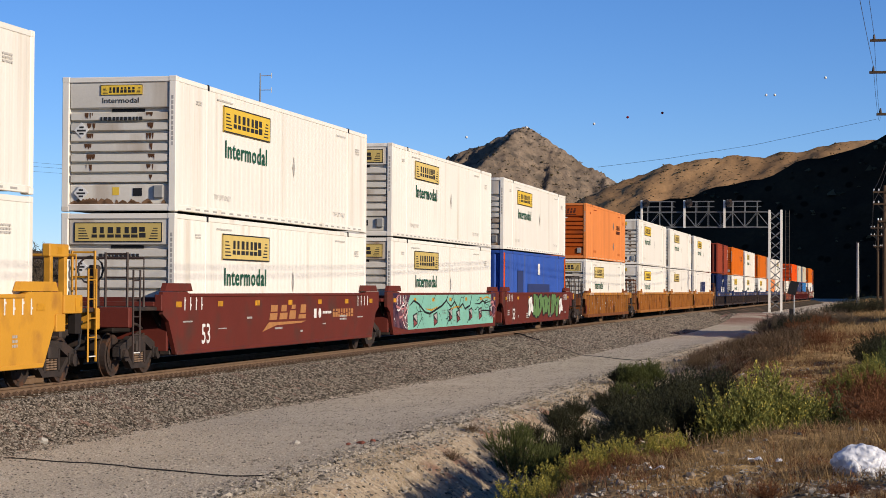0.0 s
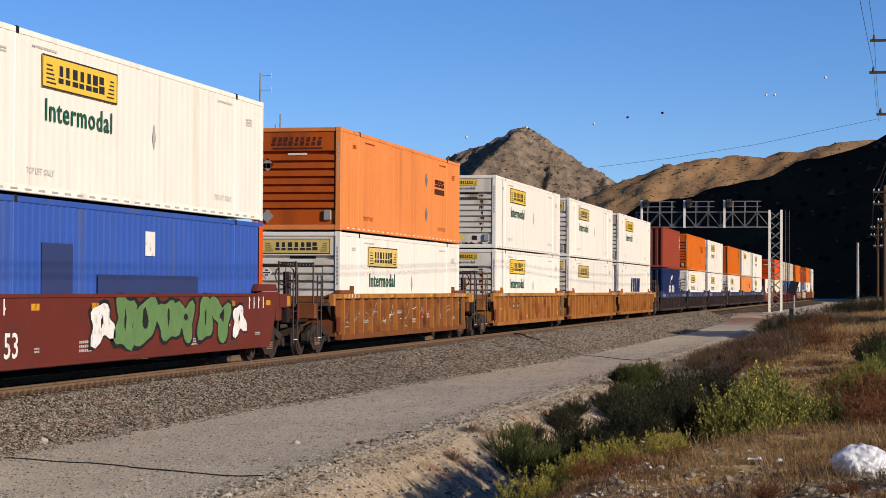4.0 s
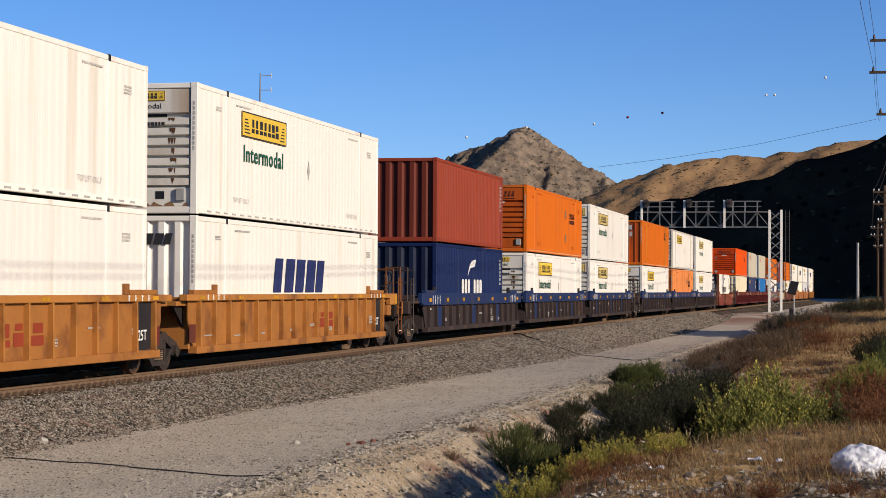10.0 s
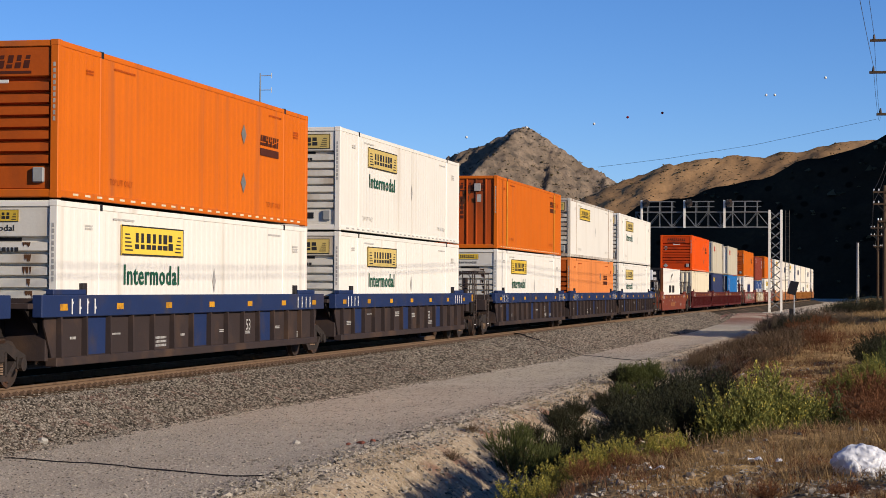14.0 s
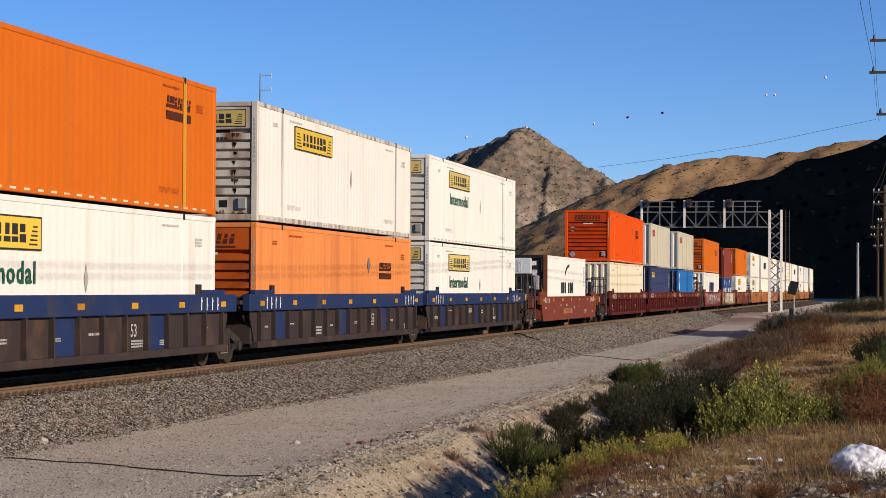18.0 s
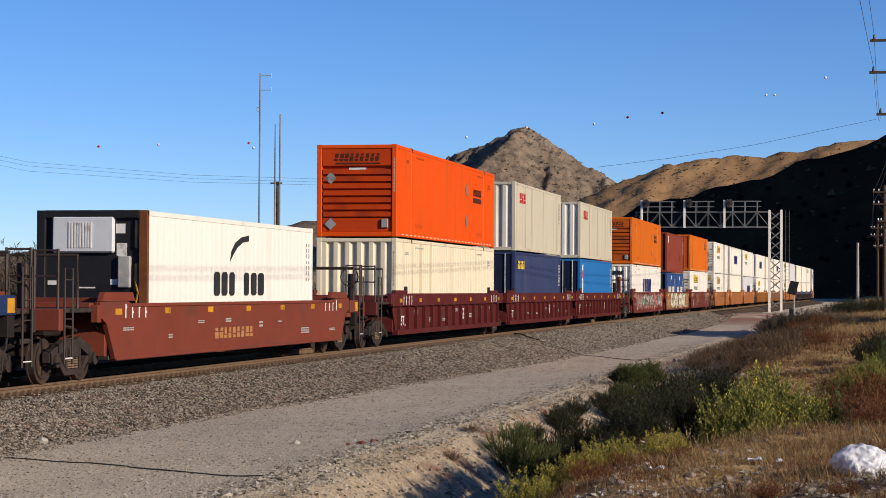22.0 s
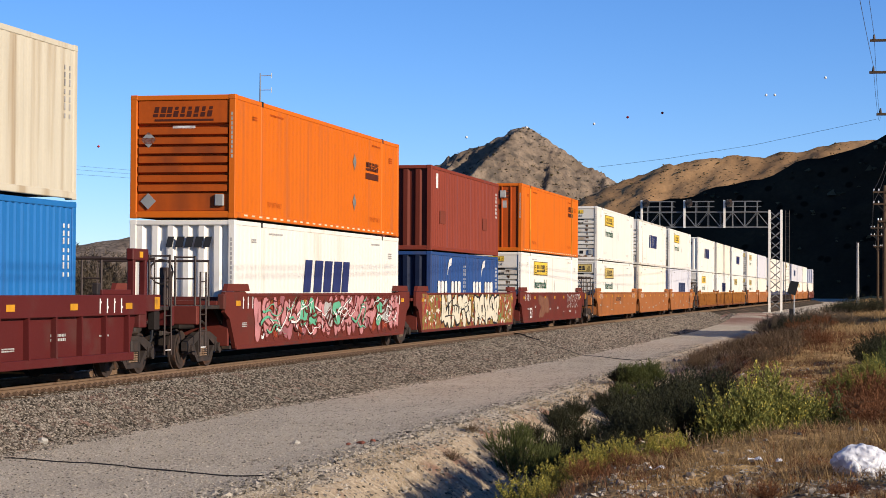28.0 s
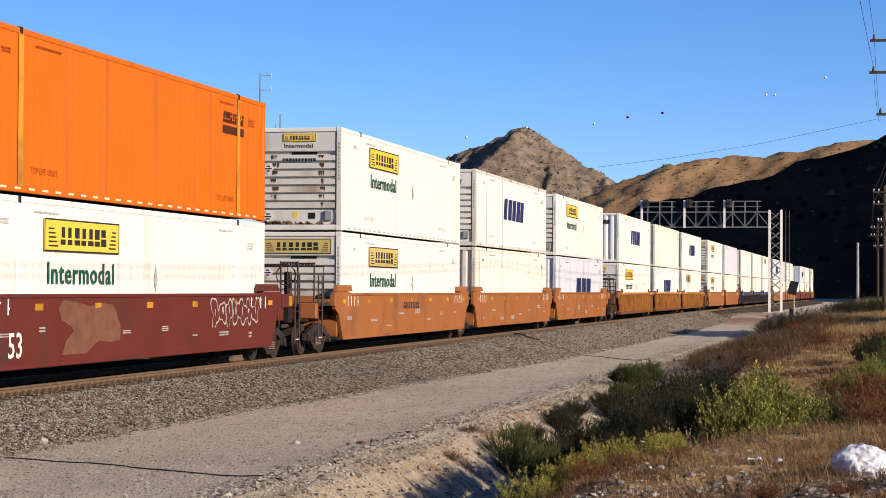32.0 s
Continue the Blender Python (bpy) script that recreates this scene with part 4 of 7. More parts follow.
# ---- cables on the ground ----
def ground_cable(label, pts, r):
    c = []
    for (x0, y0), (x1, y1) in zip(pts, pts[1:]):
        for i in range(6):
            t = i / 6
            x, y = x0 + (x1 - x0) * t + 0.02 * math.sin(9 * t + x0), y0 + (y1 - y0) * t
            dx = x - track_x(y)
            z = max(rough_ground(x, y), ballast_z(dx, y) + 0.06 if dx < toe(y) + 0.3 else -9)
            c.append((x, y, z + r))
    k = thing("ground_cable", label, "cable")
    part("sheath", Mesh().tube(c, r, 6), M["black"], k)


ground_cable("thin black cable lying across the gravel road", [(-12.4, 26.7), (-10.5, 25.9), (-8.9, 25.15), (-7.5, 24.45)], 0.010)
ground_cable("black hose running from the ballast across the road", [(-15.0, 82.9), (-13.75, 79.2), (-13.05, 78.6)], 0.03)
ground_cable("thin dark wire lying across the gravel road", [(-13.05, 78.5), (-9.7, 72.2), (-6.9, 67.4)], 0.012)
ground_cable("bent dark hose at the road edge", [(-6.9, 70.8), (-6.4, 66.5), (-5.7, 61.0)], 0.025)


# ---- plants ----
LEAF = dict(
    green=mat("green_shrub_leaf", (0.13, 0.15, 0.046), 0.7, 0, 0.2, 3.0, island=0.55, translucent=0.25),
    yellow=mat("yellow_flower_heads", (0.54, 0.45, 0.085), 0.7, 0, 0.2, 3.0, island=0.45, translucent=0.2),
    lime=mat("yellow_green_leaf", (0.30, 0.30, 0.075), 0.7, 0, 0.2, 3.0, island=0.5, translucent=0.25),
    sage=mat("dark_sage_leaf", (0.044, 0.046, 0.021), 0.75, 0, 0.25, 3.0, island=0.6, translucent=0.06),
    brown=mat("dead_brown_stalk", (0.165, 0.112, 0.070), 0.85, 0, 0.25, 3.0, island=0.6),
    grey=mat("grey_brown_dry_twigs", (0.21, 0.165, 0.12), 0.85, 0, 0.25, 3.0, island=0.6),
    rust=mat("rust_red_weed", (0.235, 0.105, 0.053), 0.85, 0, 0.25, 3.0, island=0.6),
    straw=mat("dry_straw", (0.50, 0.325, 0.145), 0.8, 0, 0.2, 2.0, island=0.6, translucent=0.2),
    pale=mat("bleached_straw", (0.55, 0.43, 0.25), 0.8, 0, 0.2, 2.0, island=0.5, translucent=0.2),
    twig=mat("grey_brown_twig", (0.13, 0.10, 0.07), 0.9, 0, 0.25, 4.0, island=0.4),
)


def leaves(pts, dirs, ln, wd, rng, spread=0.6):
    """Narrow leaf blades at the points."""
    n = len(pts)
    d = dirs + rng.normal(0, spread, (n, 3))
    d /= np.linalg.norm(d, axis=1)[:, None] + 1e-9
    a = np.cross(d, rng.normal(0, 1, (n, 3)))
    a /= np.linalg.norm(a, axis=1)[:, None] + 1e-9
    l = ln * rng.uniform(0.6, 1.3, (n, 1))
    w = wd * rng.uniform(0.7, 1.2, (n, 1))
    v = np.stack([pts, pts + d * l * 0.45 + a * w, pts + d * l, pts + d * l * 0.45 - a * w], 1)
    return v.reshape(-1, 3)


def quads(name, v, material):
    me = bpy.data.meshes.new(name)
    k = len(v) // 4
    me.from_pydata(v.tolist(), [], (np.arange(k)[:, None] * 4 + np.arange(4)).tolist())
    me.materials.append(material)
    return me


def shrub(name, label, seed, stems, height, spread, leaf, ln, wd, per, twig="twig", flower=None, bare=0.25, heads=0.25, category="shrub", splay=0.4, plumes=4):
    """A many-stemmed shrub: curved stems that branch into upright plumes of narrow leaves, with flower heads where it blooms."""
    rng = np.random.default_rng(seed)
    s = thing(name, label, category)
    st = Mesh()
    P, D, F, G = [], [], [], []
    each = max(3, per // plumes)
    for i in range(stems):
        a, r = rng.uniform(0, 6.283), spread * math.sqrt(rng.random())
        lean = np.array((math.cos(a) * r, math.sin(a) * r, 0))
        h = height * (rng.uniform(0.5, 0.95) if rng.random() < 0.8 else rng.uniform(0.9, 1.22)) * (1 - 0.4 * (r / spread) ** 2)
        base = lean * 0.18
        pts = np.array([base + lean * t ** 1.25 + np.array((rng.normal(0, 0.02), rng.normal(0, 0.02), h * t * (1 - 0.10 * t * r / spread))) for t in (0, 0.25, 0.5, 0.75, 1.0)])
        if i % 2 == 0:
            st.tube([tuple(p) for p in pts], 0.007 * height / 0.8, 3, 0.002)
        for j in range(plumes):
            t = 1.0 if j == 0 else bare + (0.95 - bare) * rng.random() ** 0.7
            k = min(int(t * 4), 3)
            f = t * 4 - k
            q = pts[k] * (1 - f) + pts[k + 1] * f
            along = pts[k + 1] - pts[k]
            along = along / (np.linalg.norm(along) + 1e-9)
            out = np.array((rng.normal(0, 0.5), rng.normal(0, 0.5), 0.35)) + along * 0.9
            out = out / np.linalg.norm(out)
            size = min(height, 1.0) * rng.uniform(0.14, 0.30)
            w = rng.random(each)
            bend_up = np.array((0, 0, 1.0))
            P.append(q + (out * size)[None] * w[:, None] + bend_up * (size * 0.25) * (w[:, None] ** 2) + rng.normal(0, 0.011 * min(height, 1.5), (each, 3)))
            D.append(np.tile(out + bend_up * 0.3, (each, 1)))
            if flower and (heads > 0.2 or j == 0 or rng.random() < 0.3):
                m = max(2, int(each * heads * 2))
                F.append(q + out * size + bend_up * size * 0.25 + rng.normal(0, 0.012, (m, 3)) * np.array((1, 1, 2.4)))
                G.append(np.tile((0, 0, 1.0), (m, 1)))
    part("woody_base", st, LEAF[twig], s, "thin woody stems")
    part("foliage", quads("foliage", leaves(np.concatenate(P), np.concatenate(D), ln, wd, rng, splay), LEAF[leaf]), None, s)["kind"] = "stuff"
    if flower:
        part("bloom", quads("bloom", leaves(np.concatenate(F), np.concatenate(G), ln * 0.65, wd * 1.3, rng, 0.7), LEAF[flower]), None, s, "small yellow flower heads")["kind"] = "stuff"
    return s


def plant_at(proto, x, y, size, turn, first=False):
    m = Matrix.Translation((x, y, rough_ground(x, y) - 0.03)) @ Matrix.Rotation(turn, 4, "Z") @ Matrix.Diagonal((size, size, size, 1))
    if first:
        proto.matrix_basis = m
        return proto
    return copy_thing(proto, m)


def planted(proto, spots, low=1.0):
    """Plants copies at (x, y, size); low: how much smaller they grow in the gully."""
    for i, (x, y, size) in enumerate(spots):
        size *= low if -5.3 < x < -3.0 and y < 36 else 1.0
        plant_at(proto, x, y, size, i * 2.399 + x, i == 0)


planted(shrub("rabbitbrush", "leafy bright green shrub with yellow tips", 1, 190, 1.08, 0.52, "lime", 0.055, 0.009, 130, flower="yellow", heads=0.12, bare=0.42, plumes=7),
        [(-1.5, 24.1, 0.95), (-1.12, 24.6, 1.05), (-0.3, 28.0, 0.5), (0.05, 28.4, 0.55)])
planted(shrub("green_shrub", "dense mid green shrub", 2, 150, 0.85, 0.55, "green", 0.06, 0.011, 100, bare=0.3, plumes=5),
        [(-0.66, 24.9, 0.95), (-5.95, 48.2, 0.5), (-5.55, 49.6, 0.55), (-5.6, 45.2, 0.55), (-5.1, 46.9, 0.6), (0.16, 30.5, 0.68), (0.42, 32.0, 0.8), (-6.1, 51.8, 0.66), (-5.8, 52.6, 0.72), (-6.4, 52.4, 0.6)])
planted(shrub("yellow_shrub", "low shrub covered in yellow flower heads", 3, 70, 0.62, 0.34, "lime", 0.04, 0.009, 60, flower="yellow", heads=0.45, bare=0.3, plumes=4),
        [(-3.18, 18.2, 0.72), (-2.98, 18.5, 0.66), (-2.95, 17.8, 0.6), (-3.3, 17.9, 0.6), (-2.65, 19.0, 0.64), (-2.42, 19.6, 0.62), (-2.15, 20.1, 0.6), (-1.98, 20.5, 0.54), (-2.8, 18.8, 0.6)])
planted(shrub("sagebrush", "dark olive sagebrush in a gully", 4, 120, 1.0, 0.65, "sage", 0.07, 0.011, 70, plumes=5),
        [(-5.2, 32.2, 0.9), (-4.6, 30.0, 0.8), (-5.6, 35.5, 1.05), (-4.7, 36.5, 1.1), (-4.0, 33.5, 1.0), (-4.9, 40.5, 1.15), (-3.7, 38.5, 1.05), (-5.6, 44.5, 1.0), (-4.5, 45.0, 1.05),
         (-3.4, 42.5, 0.9), (-6.5, 52.0, 0.7), (-2.9, 30.5, 0.8), (-2.6, 27.8, 0.75), (-3.3, 31.5, 0.9), (-2.3, 26.6, 0.7), (-3.6, 27.0, 0.8), (-3.9, 25.0, 0.75), (-3.2, 24.2, 0.6), (-2.6, 23.4, 0.6), (-2.2, 24.4, 0.7), (-3.0, 25.6, 0.8), (-1.9, 25.6, 0.75), (-4.4, 27.0, 0.8), (-3.3, 29.0, 0.9), (-4.2, 29.0, 0.85), (-2.1, 28.6, 0.75), (-2.95, 22.2, 0.5), (-2.9, 23.0, 0.55), (-2.9, 28.6, 1.0), (-2.99, 27.4, 0.95), (-2.99, 26.4, 0.92), (-2.95, 25.4, 0.85), (-2.98, 24.6, 0.78), (-2.8, 29.8, 0.95), (-2.7, 31.2, 0.9),
         (-6.38, 37.59, 0.50), (-6.41, 40.58, 0.59), (-6.34, 42.92, 0.68), (-6.21, 45.69, 0.50), (-6.03, 48.51, 0.59), (-5.63, 49.9, 0.68), (-4.94, 48.83, 0.50),
         (-5.88, 36.58, 0.82), (-5.79, 39.22, 0.93), (-5.64, 41.92, 0.60), (-5.32, 43.81, 0.71), (-4.89, 45.09, 0.82), (-4.19, 43.91, 0.93), (-2.4, 25.37, 0.60), (-4.17, 45.76, 0.71), (-6.13, 39.93, 0.82), (-5.79, 45.49, 0.93), (-5.23, 47.63, 0.60), (-2.33, 24.3, 0.71), (-4.88, 41.21, 0.82),
         (0.1, 39.0, 0.95), (0.6, 41.0, 1.0), (0.3, 44.0, 0.9)], 0.72)
planted(shrub("dry_shrub", "bare grey-brown dry shrub", 5, 120, 0.9, 0.75, "brown", 0.085, 0.005, 44, plumes=4),
        [(-4.7, 55.0, 0.53), (-4.3, 57.1, 0.54), (-3.6, 59.2, 0.43), (-5.1, 61.3, 0.59), (-4.4, 63.4, 0.47), (-2.4, 65.5, 0.51), (-2.8, 67.6, 0.52), (-3.2, 69.7, 0.45), (-3.2, 71.8, 0.59), (-3.4, 73.9, 0.57), (-3.0, 76.0, 0.43), (-2.7, 78.1, 0.54), (-3.8, 80.2, 0.43), (-2.3, 82.3, 0.51),
         (-4.2, 48.5, 0.75), (-3.4, 50.0, 0.75), (-4.6, 56.0, 0.65), (-3.8, 57.0, 0.7), (-3.0, 60.0, 0.75), (-4.3, 64.0, 0.65), (-2.4, 46.0, 0.75), (-2.5, 54.0, 0.75), (-1.9, 37.0, 0.7),
         (-1.9, 29.5, 0.7), (-3.9, 70.0, 0.7), (-3.1, 73.0, 0.75), (-4.0, 80.0, 0.7), (-3.3, 82.0, 0.75), (-2.6, 85.0, 0.8), (-1.4, 23.2, 0.75), (-1.05, 23.5, 0.75), (-0.75, 23.9, 0.7), (-1.8, 22.9, 0.7), (-1.6, 22.6, 0.55), (-1.95, 23.6, 0.85), (-6.6, 31.0, 0.4), (-6.9, 34.0, 0.35), (-3.4, 21.5, 0.45), (-5.6, 27.5, 0.4)])
planted(shrub("dark_bush", "dark twiggy rounded bush", 6, 170, 1.1, 0.9, "sage", 0.07, 0.008, 45, bare=0.1),
        [(-3.3, 95.0, 0.9), (-2.5, 97.0, 0.85), (-3.9, 98.5, 0.75), (-5.1, 104.5, 0.98), (-4.9, 106.8, 1.02), (-5.0, 109.0, 1.02), (-4.2, 102.4, 0.85), (-1.6, 148.0, 1.2), (-0.8, 150.0, 1.3), (0.2, 146.0, 1.2), (-2.2, 156.0, 1.0), (1.2, 152.0, 1.3), (-3.6, 182.0, 1.0), (-2.6, 186.0, 1.0)])
planted(shrub("grass_tuft", "tall green grass tuft on the road bank", 17, 90, 0.75, 0.42, "green", 0.16, 0.004, 40, bare=0.1, splay=0.15, plumes=2, category="grass tuft"),
        [(-6.1, 33.6, 0.85), (-5.85, 34.1, 0.95), (-5.95, 32.9, 0.75), (-6.4, 36.0, 0.6), (-5.6, 35.0, 0.9)])
planted(shrub("grey_bush", "grey-brown leafless twiggy bush by the road", 16, 170, 1.2, 1.0, "grey", 0.12, 0.008, 60, bare=0.1, plumes=5),
        [(-2.9, 98.0, 0.85), (-2.1, 99.0, 0.9), (-3.6, 100.0, 0.75), (-1.3, 97.0, 0.75), (-4.9, 103.4, 0.98), (-4.7, 105.6, 1.05), (-4.5, 107.8, 1.08), (-4.8, 110.0, 1.06), (-3.5, 104.6, 0.92), (-3.2, 107.2, 0.95)])
# Clumps at (0.45, 15.7) and (0.75, 16.1) are unseen, added to cast shadow.
planted(shrub("rust_weed", "rust-red dry weed clump", 7, 105, 0.5, 0.5, "rust", 0.05, 0.005, 48, twig="rust", bare=0.05),
        [(0.25, 25.3, 0.9), (-0.15, 25.0, 0.75), (0.1, 23.3, 0.7), (0.5, 26.4, 1.0), (-3.0, 88.0, 1.5), (-2.6, 97.0, 1.7), (-0.35, 26.6, 1.0), (0.05, 27.6, 1.1), (-0.55, 23.3, 0.5), (0.15, 24.0, 0.9), (-0.25, 29.0, 1.0), (-1.6, 62.0, 1.0), (-2.2, 92.0, 1.5), (-1.9, 19.6, 0.45), (-2.3, 19.0, 0.4), (0.45, 15.7, 0.5), (0.75, 16.1, 0.6), (-0.2, 15.2, 0.3), (-0.8, 15.7, 0.3),
         (-2.6, 18.3, 0.45), (-1.5, 58.0, 0.9)])
planted(shrub("dead_weed", "tall bleached dead weed stalks", 8, 16, 0.8, 0.2, "pale", 0.03, 0.004, 40, twig="straw"),
        [(-2.05, 22.0, 0.9), (-1.95, 22.3, 0.65), (-3.1, 23.5, 0.7)])
planted(shrub("bare_tree", "leafless grey-brown tree beyond the track", 9, 200, 3.3, 2.5, "twig", 0.32, 0.022, 72, category="tree", splay=0.7, plumes=8),
        [(-62.0, 150.0, 1.2), (-66.0, 158.0, 1.4), (-70.0, 152.0, 1.1), (-58.0, 160.0, 1.2), (-75.0, 165.0, 1.5), (-80.0, 160.0, 1.2), (-53.0, 165.0, 0.9), (-47.0, 170.0, 0.9), (-86.0, 170.0, 1.4), (-64.0, 145.0, 0.8), (-60.0, 148.0, 0.7), (-68.0, 146.0, 0.9), (-56.0, 152.0, 0.7), (-72.0, 148.0, 0.8)])


def grass(name, label, n, region, lo, hi, material, seed, power=1.5):
    """Dry blades of grass as one mesh."""
    rng = np.random.default_rng(seed)
    x0, x1, y0, y1 = region
    V = []
    while len(V) < n:
        y = y0 + (y1 - y0) * rng.random() ** power
        x = rng.uniform(x0, x1)
        if noise.noise((x * 1.1, y * 0.6, seed)) + 0.6 * noise.noise((x * 5, y * 4, seed)) < rng.uniform(-0.1, 0.3):
            continue
        if y < 16.9 and rng.random() < 0.75 and noise.noise((x * 1.6, y * 1.6, 40)) > -0.1:
            continue
        k = 1.0 if y < 40 else 1.0 + (y - 40) / 50
        h = rng.uniform(lo, hi) * min(k, 2.0)
        w = 0.0025 * (1 if y < 30 else y / 30)
        a = rng.uniform(0, 6.283)
        d = np.array((math.cos(a), math.sin(a), 0))
        b = np.array((-d[1], d[0], 0))
        p = np.array((x, y, rough_ground(x, y) - 0.01))
        lean = rng.uniform(0.3, 2.6)
        mid = p + d * h * lean * 0.35 + np.array((0, 0, h * 0.6))
        tip = p + d * h * lean + np.array((0, 0, h * (1 - 0.2 * lean)))
        V.append((p - b * w, p + b * w, mid + b * w * 0.8, mid - b * w * 0.8, tip))
    v = np.array(V).reshape(-1, 3)
    f = []
    for i in range(len(V)):
        o = i * 5
        f += [(o, o + 1, o + 2, o + 3), (o + 3, o + 2, o + 4)]
    me = bpy.data.meshes.new(name)
    me.from_pydata(v.tolist(), [], f)
    me.materials.append(material)
    return tagged(new(name, me), label, "grass", kind="stuff")


grass("dry_grass", "short golden dry grass on the bank", 105000, (-2.9, 4.0, 13.8, 60.0), 0.025, 0.11, LEAF["straw"], 31, 1.7)
grass("tall_dry_grass", "wispy taller dry grass round the bushes", 5200, (-2.2, 1.4, 16.2, 25.0), 0.08, 0.22, LEAF["straw"], 36, 1.0)
grass("far_dry_grass", "golden dry grass further off", 30000, (-2.6, 9.0, 55.0, 210.0), 0.08, 0.22, LEAF["straw"], 32, 1.2)
grass("brown_grass", "brown withered weeds", 45000, (-4.2, 3.5, 14.0, 75.0), 0.04, 0.17, LEAF["rust"], 33, 1.5)
grass("bank_grass", "sparse bleached grass on the road bank", 9000, (-7.4, -4.2, 22.0, 60.0), 0.04, 0.16, LEAF["pale"], 34, 1.3)
grass("slope_weeds", "dense brown withered weeds on the slope", 9500, (-5.4, -1.8, 48.0, 95.0), 0.14, 0.38, LEAF["brown"], 35, 1.2)

# ---- litter on the bank ----
bag = thing("plastic_bag", "crumpled white plastic bag full of rubbish", "plastic bag")
bm = bmesh.new()
bmesh.ops.create_icosphere(bm, subdivisions=5, radius=1.0)
for v in bm.verts:
    p = v.co.copy()
    crease = abs(noise.noise(p * 2.3 + Vector((1, 4, 2)))) * 0.26 + abs(noise.noise(p * 5.2 + Vector((7, 0, 3)))) * 0.12
    k = 1.08 + 0.20 * noise.noise(p * 1.2) - crease
    v.co = Vector((p.x * 0.26 * k, p.y * 0.20 * k, max(-0.02, p.z * 0.175 * k + 0.10)))
part("sack", Mesh().take(bm, Matrix.Translation((-0.055, 17.25, rough_ground(-0.055, 17.25)))), M["plastic"], bag, smooth=True)
part("knot", Mesh().tube([(0.165, 17.2, rough_ground(0, 17.2) + 0.10), (0.215, 17.17, rough_ground(0, 17.2) + 0.12), (0.275, 17.15, rough_ground(0, 17.2) + 0.07)], 0.035, 6, 0.012), M["plastic"], bag)


def rock(x, y, s, material, label, seed):
    r = thing("rock", label, "rock")
    bm = bmesh.new()
    bmesh.ops.create_icosphere(bm, subdivisions=2, radius=s)
    for v in bm.verts:
        q = 1 + 0.4 * noise.noise(v.co / s * 1.3 + Vector((seed, 0, 0)))
        v.co = Vector((v.co.x * q, v.co.y * q, v.co.z * q * 0.7))
    z = max(rough_ground(x, y), ballast_z(x - track_x(y), y) if x < -12 else -9)
    part("stone", Mesh().take(bm, Matrix.Translation((x, y, z + s * 0.3))), material, r)


rock(-9.05, 30.4, 0.06, M["concrete"], "pale rounded rock on the road", 1)
rock(-12.83, 29.0, 0.10, M["concrete"], "pale rock at the ballast edge", 2)
for i, (x, y, s) in enumerate([(-7.95, 30.4, 0.05), (-8.05, 30.6, 0.045), (-7.85, 30.7, 0.05), (-8.15, 30.3, 0.04), (-7.9, 30.2, 0.035)]):
    rock(x, y, s, M["red_rock"], "small red-brown rock on the road edge", 10 + i)
for i, (x, y, s) in enumerate([(-1.55, 17.4, 0.05), (-1.2, 17.2, 0.06), (-1.75, 16.9, 0.045), (-0.85, 17.5, 0.04), (-2.1, 16.8, 0.04), (-1.0, 16.6, 0.03), (-1.4, 16.4, 0.035)]):
    rock(x, y, s, M["field_stone"], "small pale stone in the dry grass", 20 + i)
for i, (x, y) in enumerate([(-1.05, 18.6), (-0.8, 18.7), (-1.9, 17.9)]):
    lt = thing("litter", "scrap of crumpled white paper", "litter")
    bm = bmesh.new()
    bmesh.ops.create_grid(bm, x_segments=5, y_segments=5, size=0.07)
    for v in bm.verts:
        v.co.z = 0.05 * noise.noise(v.co * 16 + Vector((i, 0, 0))) + 0.05
    part("sheet", Mesh().take(bm, Matrix.Translation((x, y, rough_ground(x, y)))), M["plastic"], lt)


# ---- bare arching branches at the foot of the bushes ----
r = random.Random(12)
for i, (x, y) in enumerate([(-1.9, 23.0), (-1.7, 22.7), (-1.45, 22.8), (-1.2, 23.0), (-1.6, 22.5), (-0.6, 23.2), (-0.3, 23.3), (-0.05, 23.0)]):
    b = thing("dead_branch", "bare grey arching branch under the bushes", "branch")
    a, ln = r.uniform(-0.6, 3.6), r.uniform(0.3, 0.6)
    z = rough_ground(x, y)
    pts = [(x + ln * t * math.cos(a), y + 0.5 * ln * t * math.sin(a), z + 0.02 + ln * 0.45 * math.sin(2.6 * t) * (1 - 0.35 * t)) for t in (0, 0.12, 0.25, 0.4, 0.55, 0.7, 0.85, 1.0)]
    part("stem", Mesh().tube(pts, 0.004, 5, 0.0015), LEAF["twig"], b)
    for k in (2, 3, 4):
        p = pts[k]
        part("side_twig", Mesh().tube([p, (p[0] + r.uniform(-0.15, 0.15), p[1], p[2] + r.uniform(0.05, 0.16)), (p[0] + r.uniform(-0.3, 0.3), p[1], p[2] + r.uniform(0.05, 0.22))], 0.003, 4, 0.0015), LEAF["twig"], b)


# ---- railway cars: rigid units that glide along the track ----
MOVERS = []          # (thing, metres from the datum along the train, height of its origin)
WHEELS = []
PACE = (11.94362, 0.0222196, -9.847e-5, -1.549e-6, 4.622e-8)


def run(t):
    """Metres that the train has gone at t seconds."""
    return sum(c * t ** (k + 1) for k, c in enumerate(PACE))


